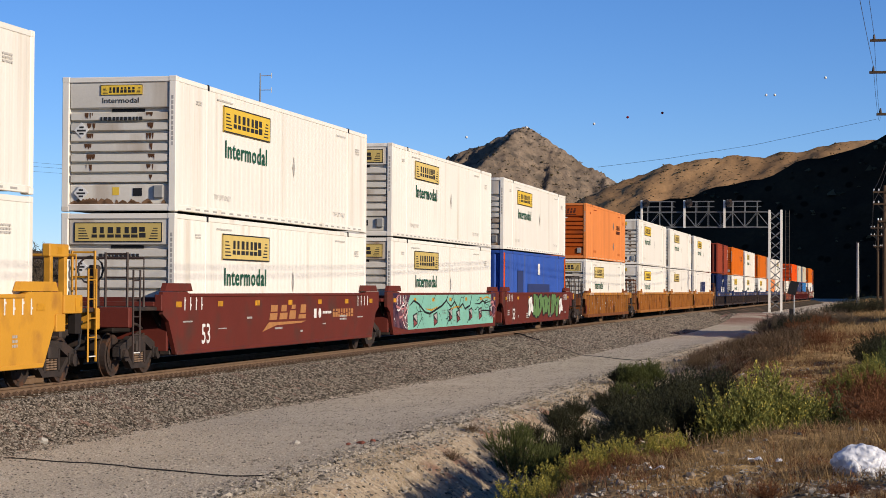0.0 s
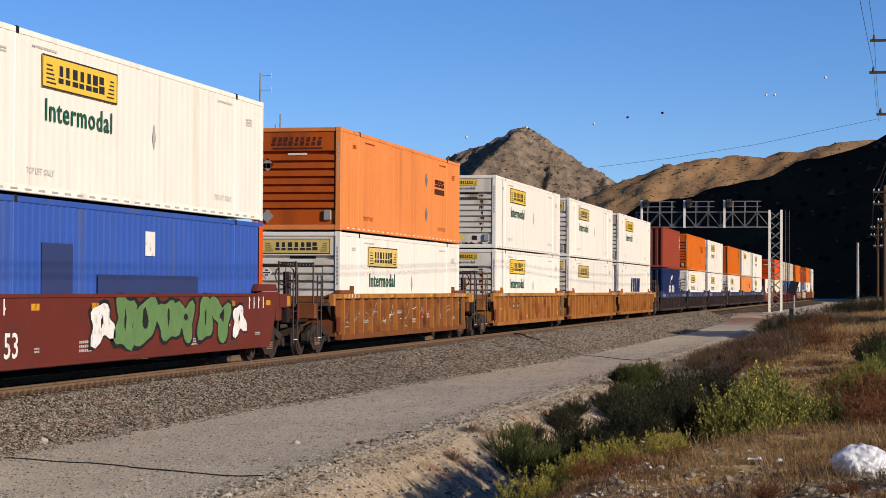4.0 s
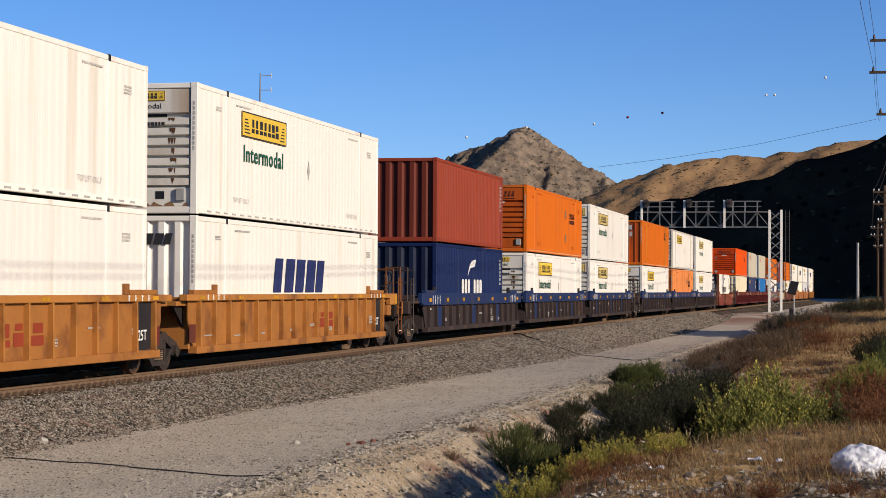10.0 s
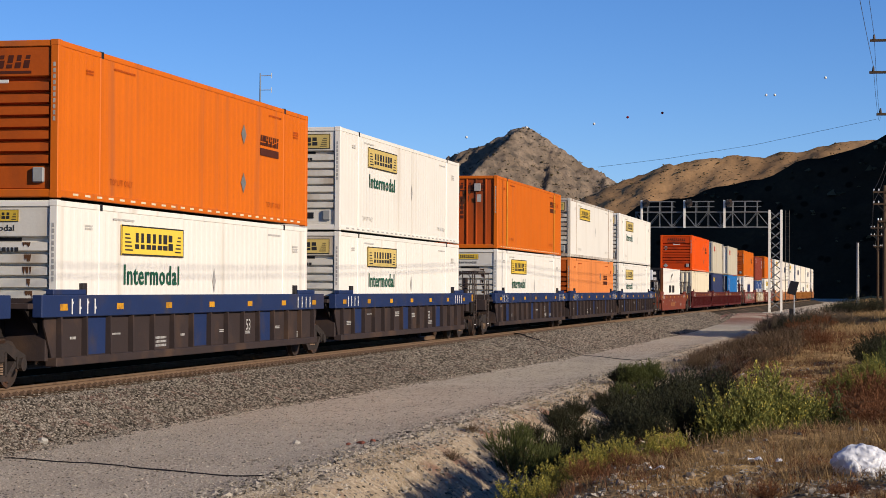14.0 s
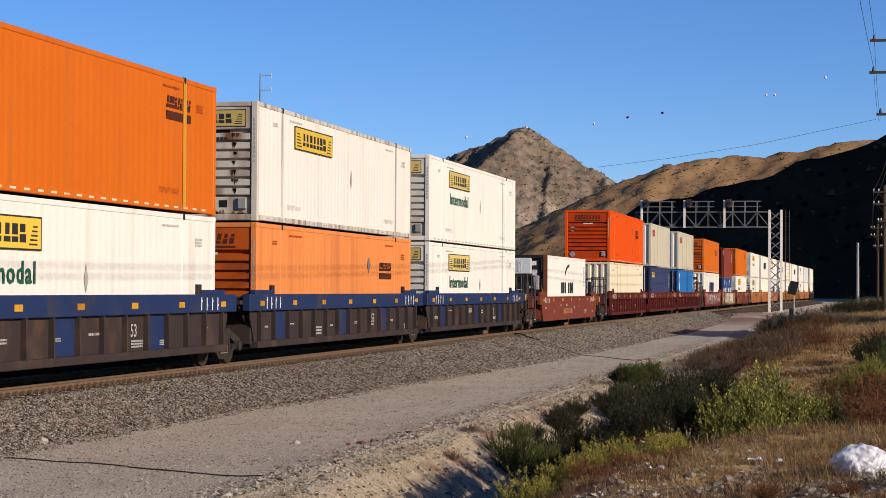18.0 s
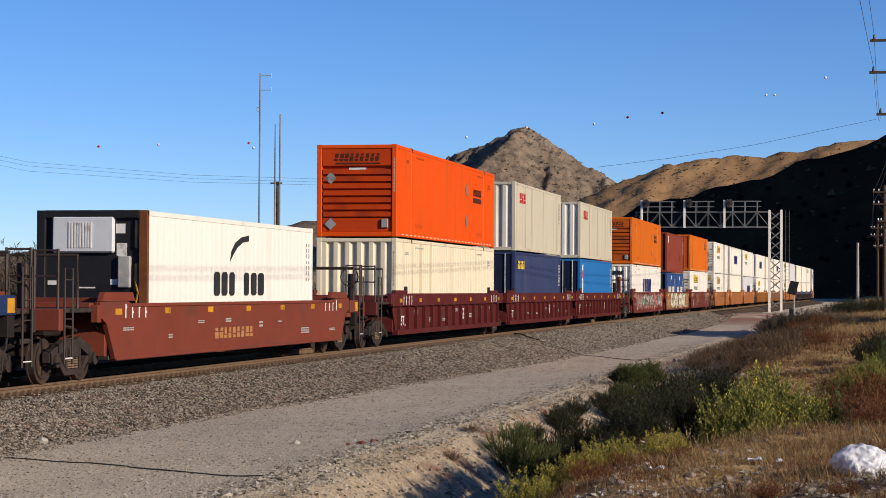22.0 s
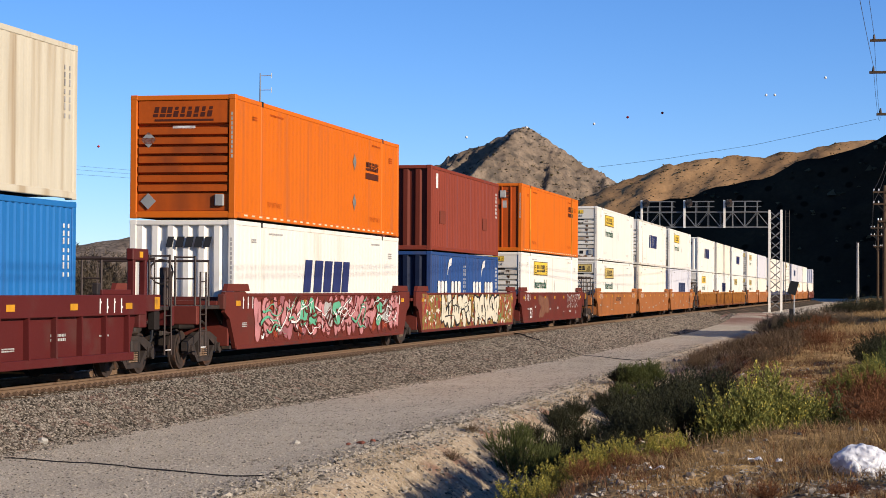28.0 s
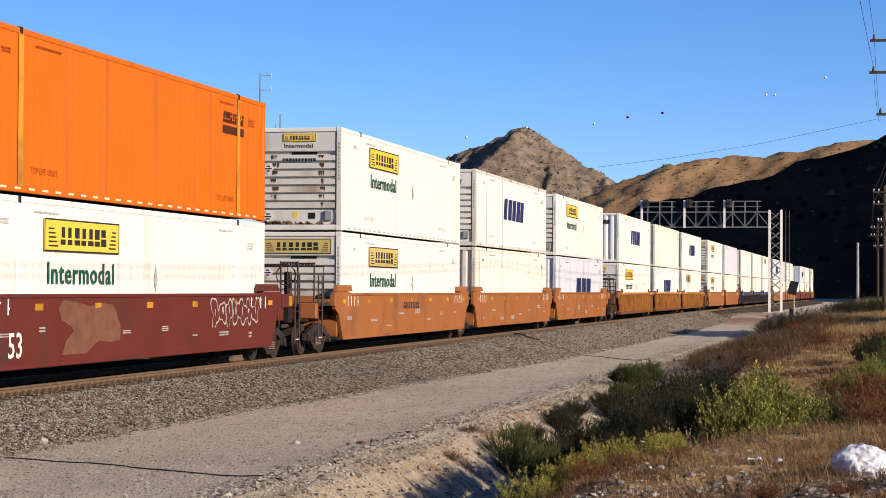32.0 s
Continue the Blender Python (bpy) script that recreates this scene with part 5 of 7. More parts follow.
def truck_part(parent, y):
    """A two-axle truck: side frames, bolster, springs and two turning wheelsets."""
    tr = part("truck", DATA["bolster"], None, parent, "rusty cast truck")
    tr.location = (0, y, RAIL_Z)
    for s in (-1, 1):
        part("side_frame", DATA["side_frame", s], None, tr)
        part("spring_nest", DATA["springs", s], None, tr)["kind"] = "stuff"
        for e in (-1, 1):
            part("bearing_cap", DATA["cap", s], None, tr).location = (0, e * 0.89, 0)
    for s in (-1, 1):
        w = part("wheelset", DATA["wheelset"], None, tr, "steel wheelset")
        w.location = (0, s * 0.89, 0.42)
        WHEELS.append(w)
    return tr


def make_data():
    d = {}
    for s in (-1, 1):
        f = Mesh()
        x0, x1 = sorted((s * 0.93, s * 1.06))
        # frame as top bar, bottom bar and columns, leaving the spring window open
        f.poly([(-1.12, 0.40), (-1.12, 0.58), (-0.42, 0.80), (0.42, 0.80), (1.12, 0.58), (1.12, 0.40), (0.80, 0.46), (0.36, 0.64), (-0.36, 0.64), (-0.80, 0.46)], "x", x0, x1)
        f.poly([(-0.80, 0.46), (-0.42, 0.14), (0.42, 0.14), (0.80, 0.46), (0.66, 0.48), (0.36, 0.25), (-0.36, 0.25), (-0.66, 0.48)], "x", x0, x1)
        for a in (-0.36, 0.28):
            f.box(x0, x1, a, a + 0.08, 0.22, 0.66)
        d["side_frame", s] = f.data("side_frame", M["truck"])
    d["bolster"] = Mesh().cbox(-1.1, 1.1, -0.2, 0.2, 0.46, 0.72, 0.03).disc((0, 0, 0.76), "z", 0.22, 0.05, 14).data("bolster", M["truck"])
    for s in (-1, 1):
        sp = Mesh()
        for a in (-0.17, 0, 0.17):
            for i in range(5):
                sp.disc((s * 1.0, a, 0.28 + i * 0.045), "z", 0.075, 0.014, 8)
        d["springs", s] = sp.data("spring_nest", M["rail"])
        c = Mesh().disc((s * 1.09, 0, 0.42), "x", 0.12, 0.05, 12).box(min(s * 0.92, s * 1.08), max(s * 0.92, s * 1.08), -0.16, 0.16, 0.34, 0.56)
        d["cap", s] = c.data("bearing_cap", M["truck"])
    w = Mesh().tube([(-1.05, 0, 0), (1.05, 0, 0)], 0.075, 8)
    for s in (-1, 1):
        w.disc((s * 0.775, 0, 0), "x", 0.42, 0.06, 28)
        w.disc((s * 0.705, 0, 0), "x", 0.455, 0.014, 28)
        w.disc((s * 0.842, 0, 0), "x", 0.30, 0.012, 20, 0.34)
        for i in range(5):
            a = i * 2 * math.pi / 5
            w.disc((s * 0.845, 0.2 * math.cos(a), 0.2 * math.sin(a)), "x", 0.05, 0.015, 8)
    d["wheelset"] = w.data("wheelset", M["wheel"])
    return d


DATA = make_data()
HALF = 8.075        # half a long container
WELL = 8.55         # half the well
TC = HALF + 1.42    # truck centre


def bars(mesh, x, y0, z0, w, h, n, rows, seed, t=0.004):
    """Short bars standing for small writing on a face that looks to +x."""
    r = random.Random(seed)
    for j in range(rows):
        y = y0
        z = z0 - j * h * 1.6
        while y < y0 + w:
            k = h * r.uniform(0.5, 1.6)
            mesh.box(x, x + t, y, min(y + k, y0 + w), z, z + h)
            y += k + h * 0.45
    return mesh


def well_car(style, panel, chord, front, rear, label, marks=True, alt=None, number=None, seed=0, post_m=None, rail_m=None, end_panels=False, sill_top=1.61, tall_frame=False):
    """One well unit: deep side sills with ribs or smooth plate, floor, bulkheads, end platforms, trucks.
    front, rear: 'truck' (shared truck here), 'end' (coupled end with truck, platform, rails), '' (rests on the neighbour's truck)."""
    car = thing("well_car", label, "railway car", "well cars of the train")
    r = random.Random(seed)
    rail_m = rail_m or M["rail_dark"]
    X, zb, zt = 1.42, 0.36, sill_top
    for s in (1, -1):
        def bx(m, xa, xb, *q):
            return m.cbox(min(s * xa, s * xb), max(s * xa, s * xb), *q)
        if style == "smooth":
            zs = zt + 0.06
            out = [(-WELL - 0.55, zs), (-WELL + 0.9, zs), (-WELL + 1.15, zt), (WELL - 1.15, zt), (WELL - 0.9, zs), (WELL + 0.55, zs), (WELL + 0.55, 1.2), (WELL + 0.2, 1.05), (WELL - 0.25, zb), (-WELL + 0.25, zb),
                   (-WELL - 0.2, 1.05), (-WELL - 0.55, 1.2)]
            side = part("side_sill", Mesh().poly(out, "x", min(s * X, s * 1.33), max(s * X, s * 1.33)), panel, car)
            part("top_chord", bx(Mesh(), 1.28, 1.445, -WELL + 1.1, WELL - 1.1, zt - 0.05, zt + 0.02), chord, side)
            for a in (-1, 1):
                ya, yb = sorted((a * (WELL - 1.3), a * (WELL + 0.4)))
                part("shoulder", Mesh().poly([(ya, zs + 0.01), (ya + 0.12, zs + 0.18), (yb - 0.12, zs + 0.18), (yb, zs + 0.01)], "x", min(s * 1.30, s * 1.41), max(s * 1.30, s * 1.41)), panel, side)
            part("bottom_chord", bx(Mesh(), 1.25, 1.44, -WELL + 0.3, WELL - 0.3, zb - 0.03, zb + 0.05), panel, side)
        else:
            band = 0.40 if style == "band" else 0.14
            side = part("side_sill", Mesh().poly([(-WELL - 0.2, zt - band), (WELL + 0.2, zt - band), (WELL + 0.2, 1.05), (WELL - 0.2, zb), (-WELL + 0.2, zb), (-WELL - 0.2, 1.05)], "x", min(s * 1.33, s * 1.36), max(s * 1.33, s * 1.36)), panel, car)
            part("top_chord", bx(Mesh(), 1.28, 1.47, -WELL - 0.55, WELL + 0.55, zt - band, zt, 0.012), chord, side)
            part("bottom_chord", bx(Mesh(), 1.25, 1.47, -WELL + 0.1, WELL - 0.1, zb - 0.04, zb + 0.12, 0.012), panel, side)
            n = 15 if style == "band" else 17
            for i in range(n):
                y = -WELL + 0.35 + i * (2 * WELL - 0.7) / (n - 1)
                part("side_post", Mesh().poly([(min(s * 1.36, s * 1.46), zb + 0.1)] and [(s * 1.36, zb + 0.1), (s * 1.475, zb + 0.1), (s * 1.46, zt - band), (s * 1.36, zt - band)], "y", y - 0.035, y + 0.035), post_m or panel, side)
            if alt:
                for i in range(n - 1):
                    if i in (1, 6, 10) and s == 1:
                        y = -WELL + 0.35 + i * (2 * WELL - 0.7) / (n - 1)
                        w = (2 * WELL - 0.7) / (n - 1)
                        part("side_panel", Mesh().box(1.361, 1.366, y + 0.05, y + w - 0.05, zb + 0.13, zt - band - 0.02), alt, side)
            if end_panels and s == 1:
                w = (2 * WELL - 0.7) / (n - 1)
                for y in (WELL - 0.35 - w,):
                    part("end_panel", Mesh().box(1.361, 1.367, y + 0.04, y + w - 0.04, zb + 0.13, zt - band - 0.02), M["car_black"], side, "black end panel")
                for a in (-1, 1):
                    ya, yb = sorted((a * (WELL - 0.28), a * (WELL + 0.12)))
                    part("corner_plate", Mesh().box(1.361, 1.367, ya, yb, zb + 0.2, zb + 0.6), M["maroon"], side, "dark red corner plate")
                part("lettering", letter_bars(1.368, 0.9, 3.0, 0.72, 1.12, 3, 6), M["red"], side, "red lettering shapes")
            for a in (-1, 1):
                ya, yb = sorted((a * (WELL - 1.6), a * (WELL - 0.1)))
                part("container_guide", bx(Mesh(), 1.25, 1.40, ya, yb, zt, zt + 0.10), chord if style == "band" else panel, side)
                part("guide_post", bx(Mesh(), 1.26, 1.36, a * (WELL - 1.65) - 0.1, a * (WELL - 1.65) + 0.1, zt, zt + 0.22), M["car_black"] if style == "band" else panel, side)
        if s == 1 and marks:
            top = zt - 0.22 if style == "band" else (min(1.40, zt - 0.14) if style == "smooth" else zt - 0.07)
            q = 0.45 if style == "ribbed" else 1.0
            xs = X + 0.002 if style == "smooth" else 1.472
            for i in range(7):
                y = -WELL + 0.4 + i * (2 * WELL - 0.8) / 6
                part("reflector", Mesh().box(xs, xs + 0.006, y - 0.17, y + 0.17, top - 0.06 * min(1.0, 1.5 * q), top + 0.06 * min(1.0, 1.5 * q)), M["reflector"], side, "yellow reflector")
            xw = X + 0.001 if style == "smooth" else 1.473
            for y in (-WELL + 0.75, WELL - 1.9):
                w = Mesh()
                for j in range(4):
                    w.box(xw, xw + 0.004, y + j * 0.36, y + j * 0.36 + 0.05, top - 0.13 * q, top + 0.15 * q)
                    w.box(xw, xw + 0.004, y + j * 0.36 + 0.05, y + j * 0.36 + 0.09, top + (0.06 - 0.1 * (j % 2)) * q, top + (0.10 - 0.1 * (j % 2)) * q)
                part("stencil", w, M["white_ink"], side, "white stencilled marks")["kind"] = "stuff"
            xp = X + 0.001 if style == "smooth" else 1.368
            w = Mesh()
            for k in range(8):
                y = -WELL + 0.95 + k * 2.05 + r.uniform(-0.4, 0.4)
                bars(w, xp, y, r.uniform(0.62, 1.08), r.uniform(0.2, 0.75), r.choice((0.025, 0.035, 0.05)), 4, r.choice((1, 2, 2, 3)), seed + k)
            part("small_stencil", w, M["pale_ink"], side, "small worn stencilled writing")["kind"] = "stuff"
            if number:
                for text, y, z, size, ink in number:
                    words(text, size, pose(xp + 0.004, y, z) @ SIDE, M[ink], "number", side, bold=0.012 * size)
    part("floor", Mesh().cbox(-1.3, 1.3, -WELL + 0.2, WELL - 0.2, 0.34, 0.43, 0.01), M["steel_dark"], car)
    for a in (-1, 1):
        part("bulkhead", Mesh().cbox(-1.32, 1.32, a * WELL - 0.06, a * WELL + 0.06, 0.42, 1.55, 0.01), panel, car)
        ya, yb = sorted((a * (WELL + 0.06), a * (TC + 0.15)))
        part("end_beam", Mesh().cbox(-0.55, 0.55, ya, yb, 0.82, 1.35, 0.03), M["under"], car)
        ya, yb = sorted((a * (WELL + 0.06), a * (WELL + 0.75)))
        part("end_deck", Mesh().cbox(-1.30, 1.30, ya, yb, 1.36, 1.46, 0.012), panel, car)
        for i in range(4):
            part("gusset", Mesh().poly([(a * (WELL + 0.06), 1.36), (a * (WELL + 0.7), 1.36), (a * (WELL + 0.06), 0.9)], "x", -1.2 + i * 0.78, -1.14 + i * 0.78), M["under"], car)
    for a, kind in ((-1, front), (1, rear)):
        if kind in ("truck", "end"):
            truck_part(car, a * TC)
        if kind == "end":
            e = a * (TC + 1.35)
            # side sills reach on over the truck at the coupled ends
            reach = 1.40 if a == 1 else 0.72
            for s in (1, -1):
                def rail_box(y0, y1, z0, z1):
                    ya, yb = sorted((a * y0, a * y1))
                    return Mesh().cbox(min(s * 1.30, s * 1.455), max(s * 1.30, s * 1.455), ya, yb, z0, z1, 0.012)
                ext = part("sill_extension", rail_box(WELL + 0.552, WELL + reach, zt - 0.34, zt), chord, car)
                if a == 1:
                    part("lower_plate", rail_box(WELL + 0.21, WELL + 0.62, 0.95, zt - 0.345), panel, ext)
                    part("step_plate", rail_box(WELL + reach - 0.32, WELL + reach - 0.04, zt - 0.72, zt - 0.345), M["under"], ext, "black step plate")
                    if s == 1:
                        part("reflector", Mesh().box(1.456, 1.462, WELL + reach - 0.34, WELL + reach - 0.06, zt - 0.30, zt - 0.05), M["reflector"], ext, "yellow reflector")
            ya, yb = sorted((a * (WELL + 0.7), e))
            part("platform", Mesh().cbox(-1.35, 1.35, ya, yb, 1.28, 1.36, 0.012), M["steel_dark"], car, "steel grating platform")
            part("end_sill", Mesh().cbox(-1.40, 1.40, e - 0.09, e + 0.09, 0.95, 1.36, 0.02), panel, car)
            cp = part("coupler", Mesh().cbox(-0.10, 0.10, min(e, e + a * 0.55), max(e, e + a * 0.55), 0.78, 0.98, 0.02).cbox(-0.20, 0.20, min(e + a * 0.35, e + a * 0.64), max(e + a * 0.35, e + a * 0.64), 0.72, 1.02, 0.04), M["truck"], car, "rusty knuckle coupler")
            part("hose", Mesh().tube([(0.35, e, 0.95), (0.40, e + a * 0.22, 0.6), (0.35, e + a * 0.5, 0.42), (0.3, e + a * 0.75, 0.45)], 0.03, 6), M["black"], cp)
            for x in (1.32, 0.86, -0.86, -1.32):
                part("handrail_post", Mesh().tube([(x, e, 1.3), (x, e, 2.45)], 0.028, 6), rail_m, car)
            for z in (2.42, 1.95):
                for q in (-1, 1):
                    part("handrail", Mesh().tube([(q * 1.32, e, z), (q * 0.86, e, z)], 0.02, 5), rail_m, car)
            ld = part("ladder", Mesh().tube([(1.40, e - a * 0.5, 0.35), (1.40, e - a * 0.5, 2.1), (1.40, e - a * 0.12, 2.1), (1.40, e - a * 0.12, 0.35)], 0.022, 5), rail_m, car)
            for i in range(5):
                part("rung", Mesh().tube([(1.40, e - a * 0.5, 0.45 + i * 0.36), (1.40, e - a * 0.12, 0.45 + i * 0.36)], 0.014, 5), M["white_ink"] if i == 0 else rail_m, ld)
            if a == -1:
                st = part("brake_stand", Mesh().cbox(0.42, 0.62, e - a * 0.25 - 0.06, e - a * 0.25 + 0.06, 1.36, 2.2, 0.02), rail_m, car)
                part("brake_wheel", Mesh().tube([(0.52 + 0.27 * math.cos(i * 0.524), e - a * 0.05, 2.1 + 0.27 * math.sin(i * 0.524)) for i in range(13)], 0.022, 6), M["steel_dark"], st)
            for x in (1.22, -1.22) if a == 1 and tall_frame else ():
                fr = part("end_frame", Mesh().cbox(x - 0.07, x + 0.07, min(a * (WELL + 0.30), a * (WELL + 0.42)), max(a * (WELL + 0.30), a * (WELL + 0.42)), 1.44, 2.52, 0.015)
                          .cbox(x - 0.07, x + 0.07, min(a * (WELL + 0.95), a * (WELL + 1.07)), max(a * (WELL + 0.95), a * (WELL + 1.07)), 1.34, 2.52, 0.015)
                          .cbox(x - 0.08, x + 0.08, min(a * (WELL + 0.26), a * (WELL + 1.11)), max(a * (WELL + 0.26), a * (WELL + 1.11)), 2.30, 2.54, 0.02), post_m or panel, car, "welded end frame")
                part("warning_plate", Mesh().box(x + 0.081, x + 0.086, min(a * (WELL + 0.6), a * (WELL + 0.78)), max(a * (WELL + 0.6), a * (WELL + 0.78)), 2.36, 2.48), M["reflector"], fr, "yellow warning plate")
            part("cross_rail", Mesh().tube([(-1.32, e - a * 0.9, 1.36), (-1.32, e - a * 0.9, 2.35), (1.32, e - a * 0.9, 2.35), (1.32, e - a * 0.9, 1.36)], 0.03, 6), rail_m, car)
            part("brake_pipe", Mesh().tube([(1.1, e, 1.1), (1.1, e - a * 1.1, 1.0), (0.9, e - a * 1.9, 0.9)], 0.03, 6), M["steel_dark"], car)
    return car


# ---- containers ----
def corrugated(length, z0, z1, x, period, depth, along="y"):
    """A folded sheet that looks to +x (along y) or to -y (along x)."""
    n = max(2, round(length / period))
    p = length / n
    prof = []
    for i in range(n):
        a = -length / 2 + i * p
        prof += [(a + p * 0.06, 0.0), (a + p * 0.40, 0.0), (a + p * 0.56, -depth), (a + p * 0.90, -depth)]
    prof = [(-length / 2, 0.0)] + prof + [(length / 2, 0.0)]
    vs = []
    for a, d in prof:
        for z in (z0, z1):
            vs.append((x + d, a, z) if along == "y" else (a, x - d, z))
    k = len(prof)
    return Mesh().add(vs, [(2 * i, 2 * i + 2, 2 * i + 3, 2 * i + 1) for i in range(k - 1)])


def letter_bars(x, y0, y1, z0, z1, n, seed, slant=0.0, slit=True, gap=None):
    """Plain stacked blocks in the rhythm of lettering on a face that looks to +x."""
    r = random.Random(seed)
    m = Mesh()
    m.many = True
    w = (y1 - y0) / n
    k = slant * (z1 - z0)
    h = z1 - z0

    def patch(a, b, c, d):
        """A face from a to b along, c to d of the height."""
        m.add([(x, a + k * c, z0 + h * c), (x, b + k * c, z0 + h * c), (x, b + k * d, z0 + h * d), (x, a + k * d, z0 + h * d)], [(0, 1, 2, 3)])
    for i in range(n):
        a, b = y0 + i * w, y0 + i * w + w * r.uniform(0.66, 0.86)
        if i == gap:
            continue
        if not slit and slant:
            patch(a, b, 0.0, 1.0)
            continue
        if not slit:
            c, o = 0.1, (b - a) * 0.2
            m.add([(x, u + k * v, z0 + h * v) for u, v in ((a + o, 0), (b - o, 0), (b, c), (b, 1 - c), (b - o, 1), (a + o, 1), (a, 1 - c), (a, c))], [tuple(range(8))])
            continue
        if b - a < 0.06:
            patch(a, b, 0.0, 1.0)
            continue
        cut = r.choice((0.3, 0.45, 0.6))
        patch(a, b, 0.0, cut)
        patch(a + (b - a) * r.uniform(0.0, 0.25), b - (b - a) * r.uniform(0.0, 0.2), cut + 0.10, 1.0)
    return m


def turned(mesh, m):
    mesh.v = [tuple(m @ Vector(v)) for v in mesh.v]
    return mesh


TO_END = pose(0, 0, 0, 0, 0, -90)      # moves work made for +x onto the end that looks to -y


def container(L, W, H, paint, end, label, side="fine", frame_paint=None, posts=True, end_paint=None, name="shipping_container"):
    """A container: folded side sheets, posts, rails, roof, castings, and one of several end walls."""
    fp, ep = frame_paint or paint, end_paint or paint
    c = thing(name, label, "container", "containers on the train")
    h, w = L / 2, W / 2
    pr, dp = (0.28, 0.027) if side == "deep" else (0.30, 0.017) if side == "mid" else (0.34, 0.005)
    for s in (1, -1):
        m = corrugated(L - 0.28, 0.13, H - 0.10, w - 0.012, pr, dp)
        part("side_wall", m if s == 1 else turned(m, pose(0, 0, 0, 0, 0, 180)), paint, c)
        part("bottom_rail", Mesh().cbox(min(s * (w - 0.10), s * w), max(s * (w - 0.10), s * w), -h + 0.1, h - 0.1, 0.02, 0.15, 0.012), fp, c)
        part("top_rail", Mesh().cbox(min(s * (w - 0.08), s * w), max(s * (w - 0.08), s * w), -h + 0.1, h - 0.1, H - 0.12, H - 0.01, 0.012), fp, c)
        for a in (-1, 1):
            part("corner_post", Mesh().cbox(min(s * (w - 0.16), s * w), max(s * (w - 0.16), s * w), min(a * (h - 0.16), a * h), max(a * (h - 0.16), a * h), 0.1, H - 0.1, 0.014), fp, c)
            for z in (0.0, H - 0.12):
                part("corner_casting", Mesh().cbox(min(s * (w - 0.17), s * (w + 0.004)), max(s * (w - 0.17), s * (w + 0.004)), min(a * (h - 0.18), a * (h + 0.004)), max(a * (h - 0.18), a * (h + 0.004)), z, z + 0.12, 0.014), fp, c)
        if posts and L > 15:
            for a in (-1, 1):
                part("stacking_post", Mesh().cbox(min(s * (w - 0.05), s * (w + 0.003)), max(s * (w - 0.05), s * (w + 0.003)), a * 6.0 - 0.09, a * 6.0 + 0.09, 0.1, H - 0.1, 0.02), fp, c)
                part("lifting_casting", Mesh().cbox(min(s * (w - 0.1), s * (w + 0.006)), max(s * (w - 0.1), s * (w + 0.006)), a * 6.0 - 0.07, a * 6.0 + 0.07, H - 0.14, H + 0.006, 0.012), M["black"], c, "dark lifting casting")
    part("roof", Mesh().box(-w + 0.05, w - 0.05, -h + 0.05, h - 0.05, H - 0.06, H - 0.035), paint, c)
    part("floor", Mesh().box(-w + 0.05, w - 0.05, -h + 0.05, h - 0.05, 0.06, 0.13), M["steel_dark"], c)
    part("rear_wall", Mesh().box(-w + 0.1, w - 0.1, h - 0.07, h - 0.04, 0.1, H - 0.1), ep, c)
    part("front_sill", Mesh().cbox(-w + 0.15, w - 0.15, -h + 0.005, -h + 0.13, 0.01, 0.16, 0.015), fp, c)
    part("front_header", Mesh().cbox(-w + 0.15, w - 0.15, -h + 0.005, -h + 0.13, H - 0.13, H - 0.01, 0.015), fp, c)
    if end == "ridge":
        part("front_wall", Mesh().box(-w + 0.1, w - 0.1, -h + 0.13, -h + 0.17, 0.1, H - 0.1), ep, c)
        part("top_panel", Mesh().cbox(-w + 0.17, w - 0.17, -h + 0.03, -h + 0.13, H - 0.68, H - 0.13, 0.02), ep, c)
        z0, z1, n = 0.62, H - 0.72, 7
        for i in range(n):
            za = z0 + i * (z1 - z0) / n
            zb = za + (z1 - z0) / n * 0.78
            part("front_ridge", Mesh().poly([(-h + 0.13, za - 0.01), (-h + 0.02, za + 0.015), (-h + 0.02, zb - 0.015), (-h + 0.13, zb + 0.01)], "x", -w + 0.2, w - 0.2), ep, c)
        part("bottom_panel", Mesh().cbox(-w + 0.17, w - 0.17, -h + 0.06, -h + 0.13, 0.16, 0.58, 0.02), ep, c)
        part("meter_box", Mesh().cbox(w - 0.50, w - 0.28, -h - 0.01, -h + 0.07, 0.28, 0.56, 0.02), M["grey_panel"], c, "small grey document box")
    elif end == "rib":
        part("front_wall", Mesh().box(-w + 0.1, w - 0.1, -h + 0.06, -h + 0.10, 0.1, H - 0.1), ep, c)
        for i in range(5):
            x = -0.72 + i * 0.38
            part("front_rib", Mesh().poly([(x - 0.035, -h + 0.06), (x - 0.02, -h + 0.02), (x + 0.02, -h + 0.02), (x + 0.035, -h + 0.06)], "z", 0.16, H - 0.13), ep, c)
    elif end == "vert":
        m = corrugated(W - 0.30, 0.14, H - 0.12, -h + 0.03, 0.40, 0.075, "x")
        part("front_wall", m, ep, c)
    elif end == "door":
        for s in (-1, 1):
            xa, xb = sorted((s * 0.012, s * (w - 0.16)))
            d = part("door", Mesh().cbox(xa, xb, -h + 0.04, -h + 0.09, 0.16, H - 0.13, 0.012), ep, c)
            for k in (0.28, 0.74):
                x = s * (w - 0.16) * k
                part("lock_rod", Mesh().tube([(x, -h + 0.005, 0.10), (x, -h + 0.005, H - 0.08)], 0.021, 6), M["grey_metal"], d, "galvanised lock rod")
            part("handle", Mesh().tube([(s * 0.1, -h - 0.01, 1.05), (s * 0.55, -h - 0.01, 1.0)], 0.018, 5), M["grey_metal"], d)
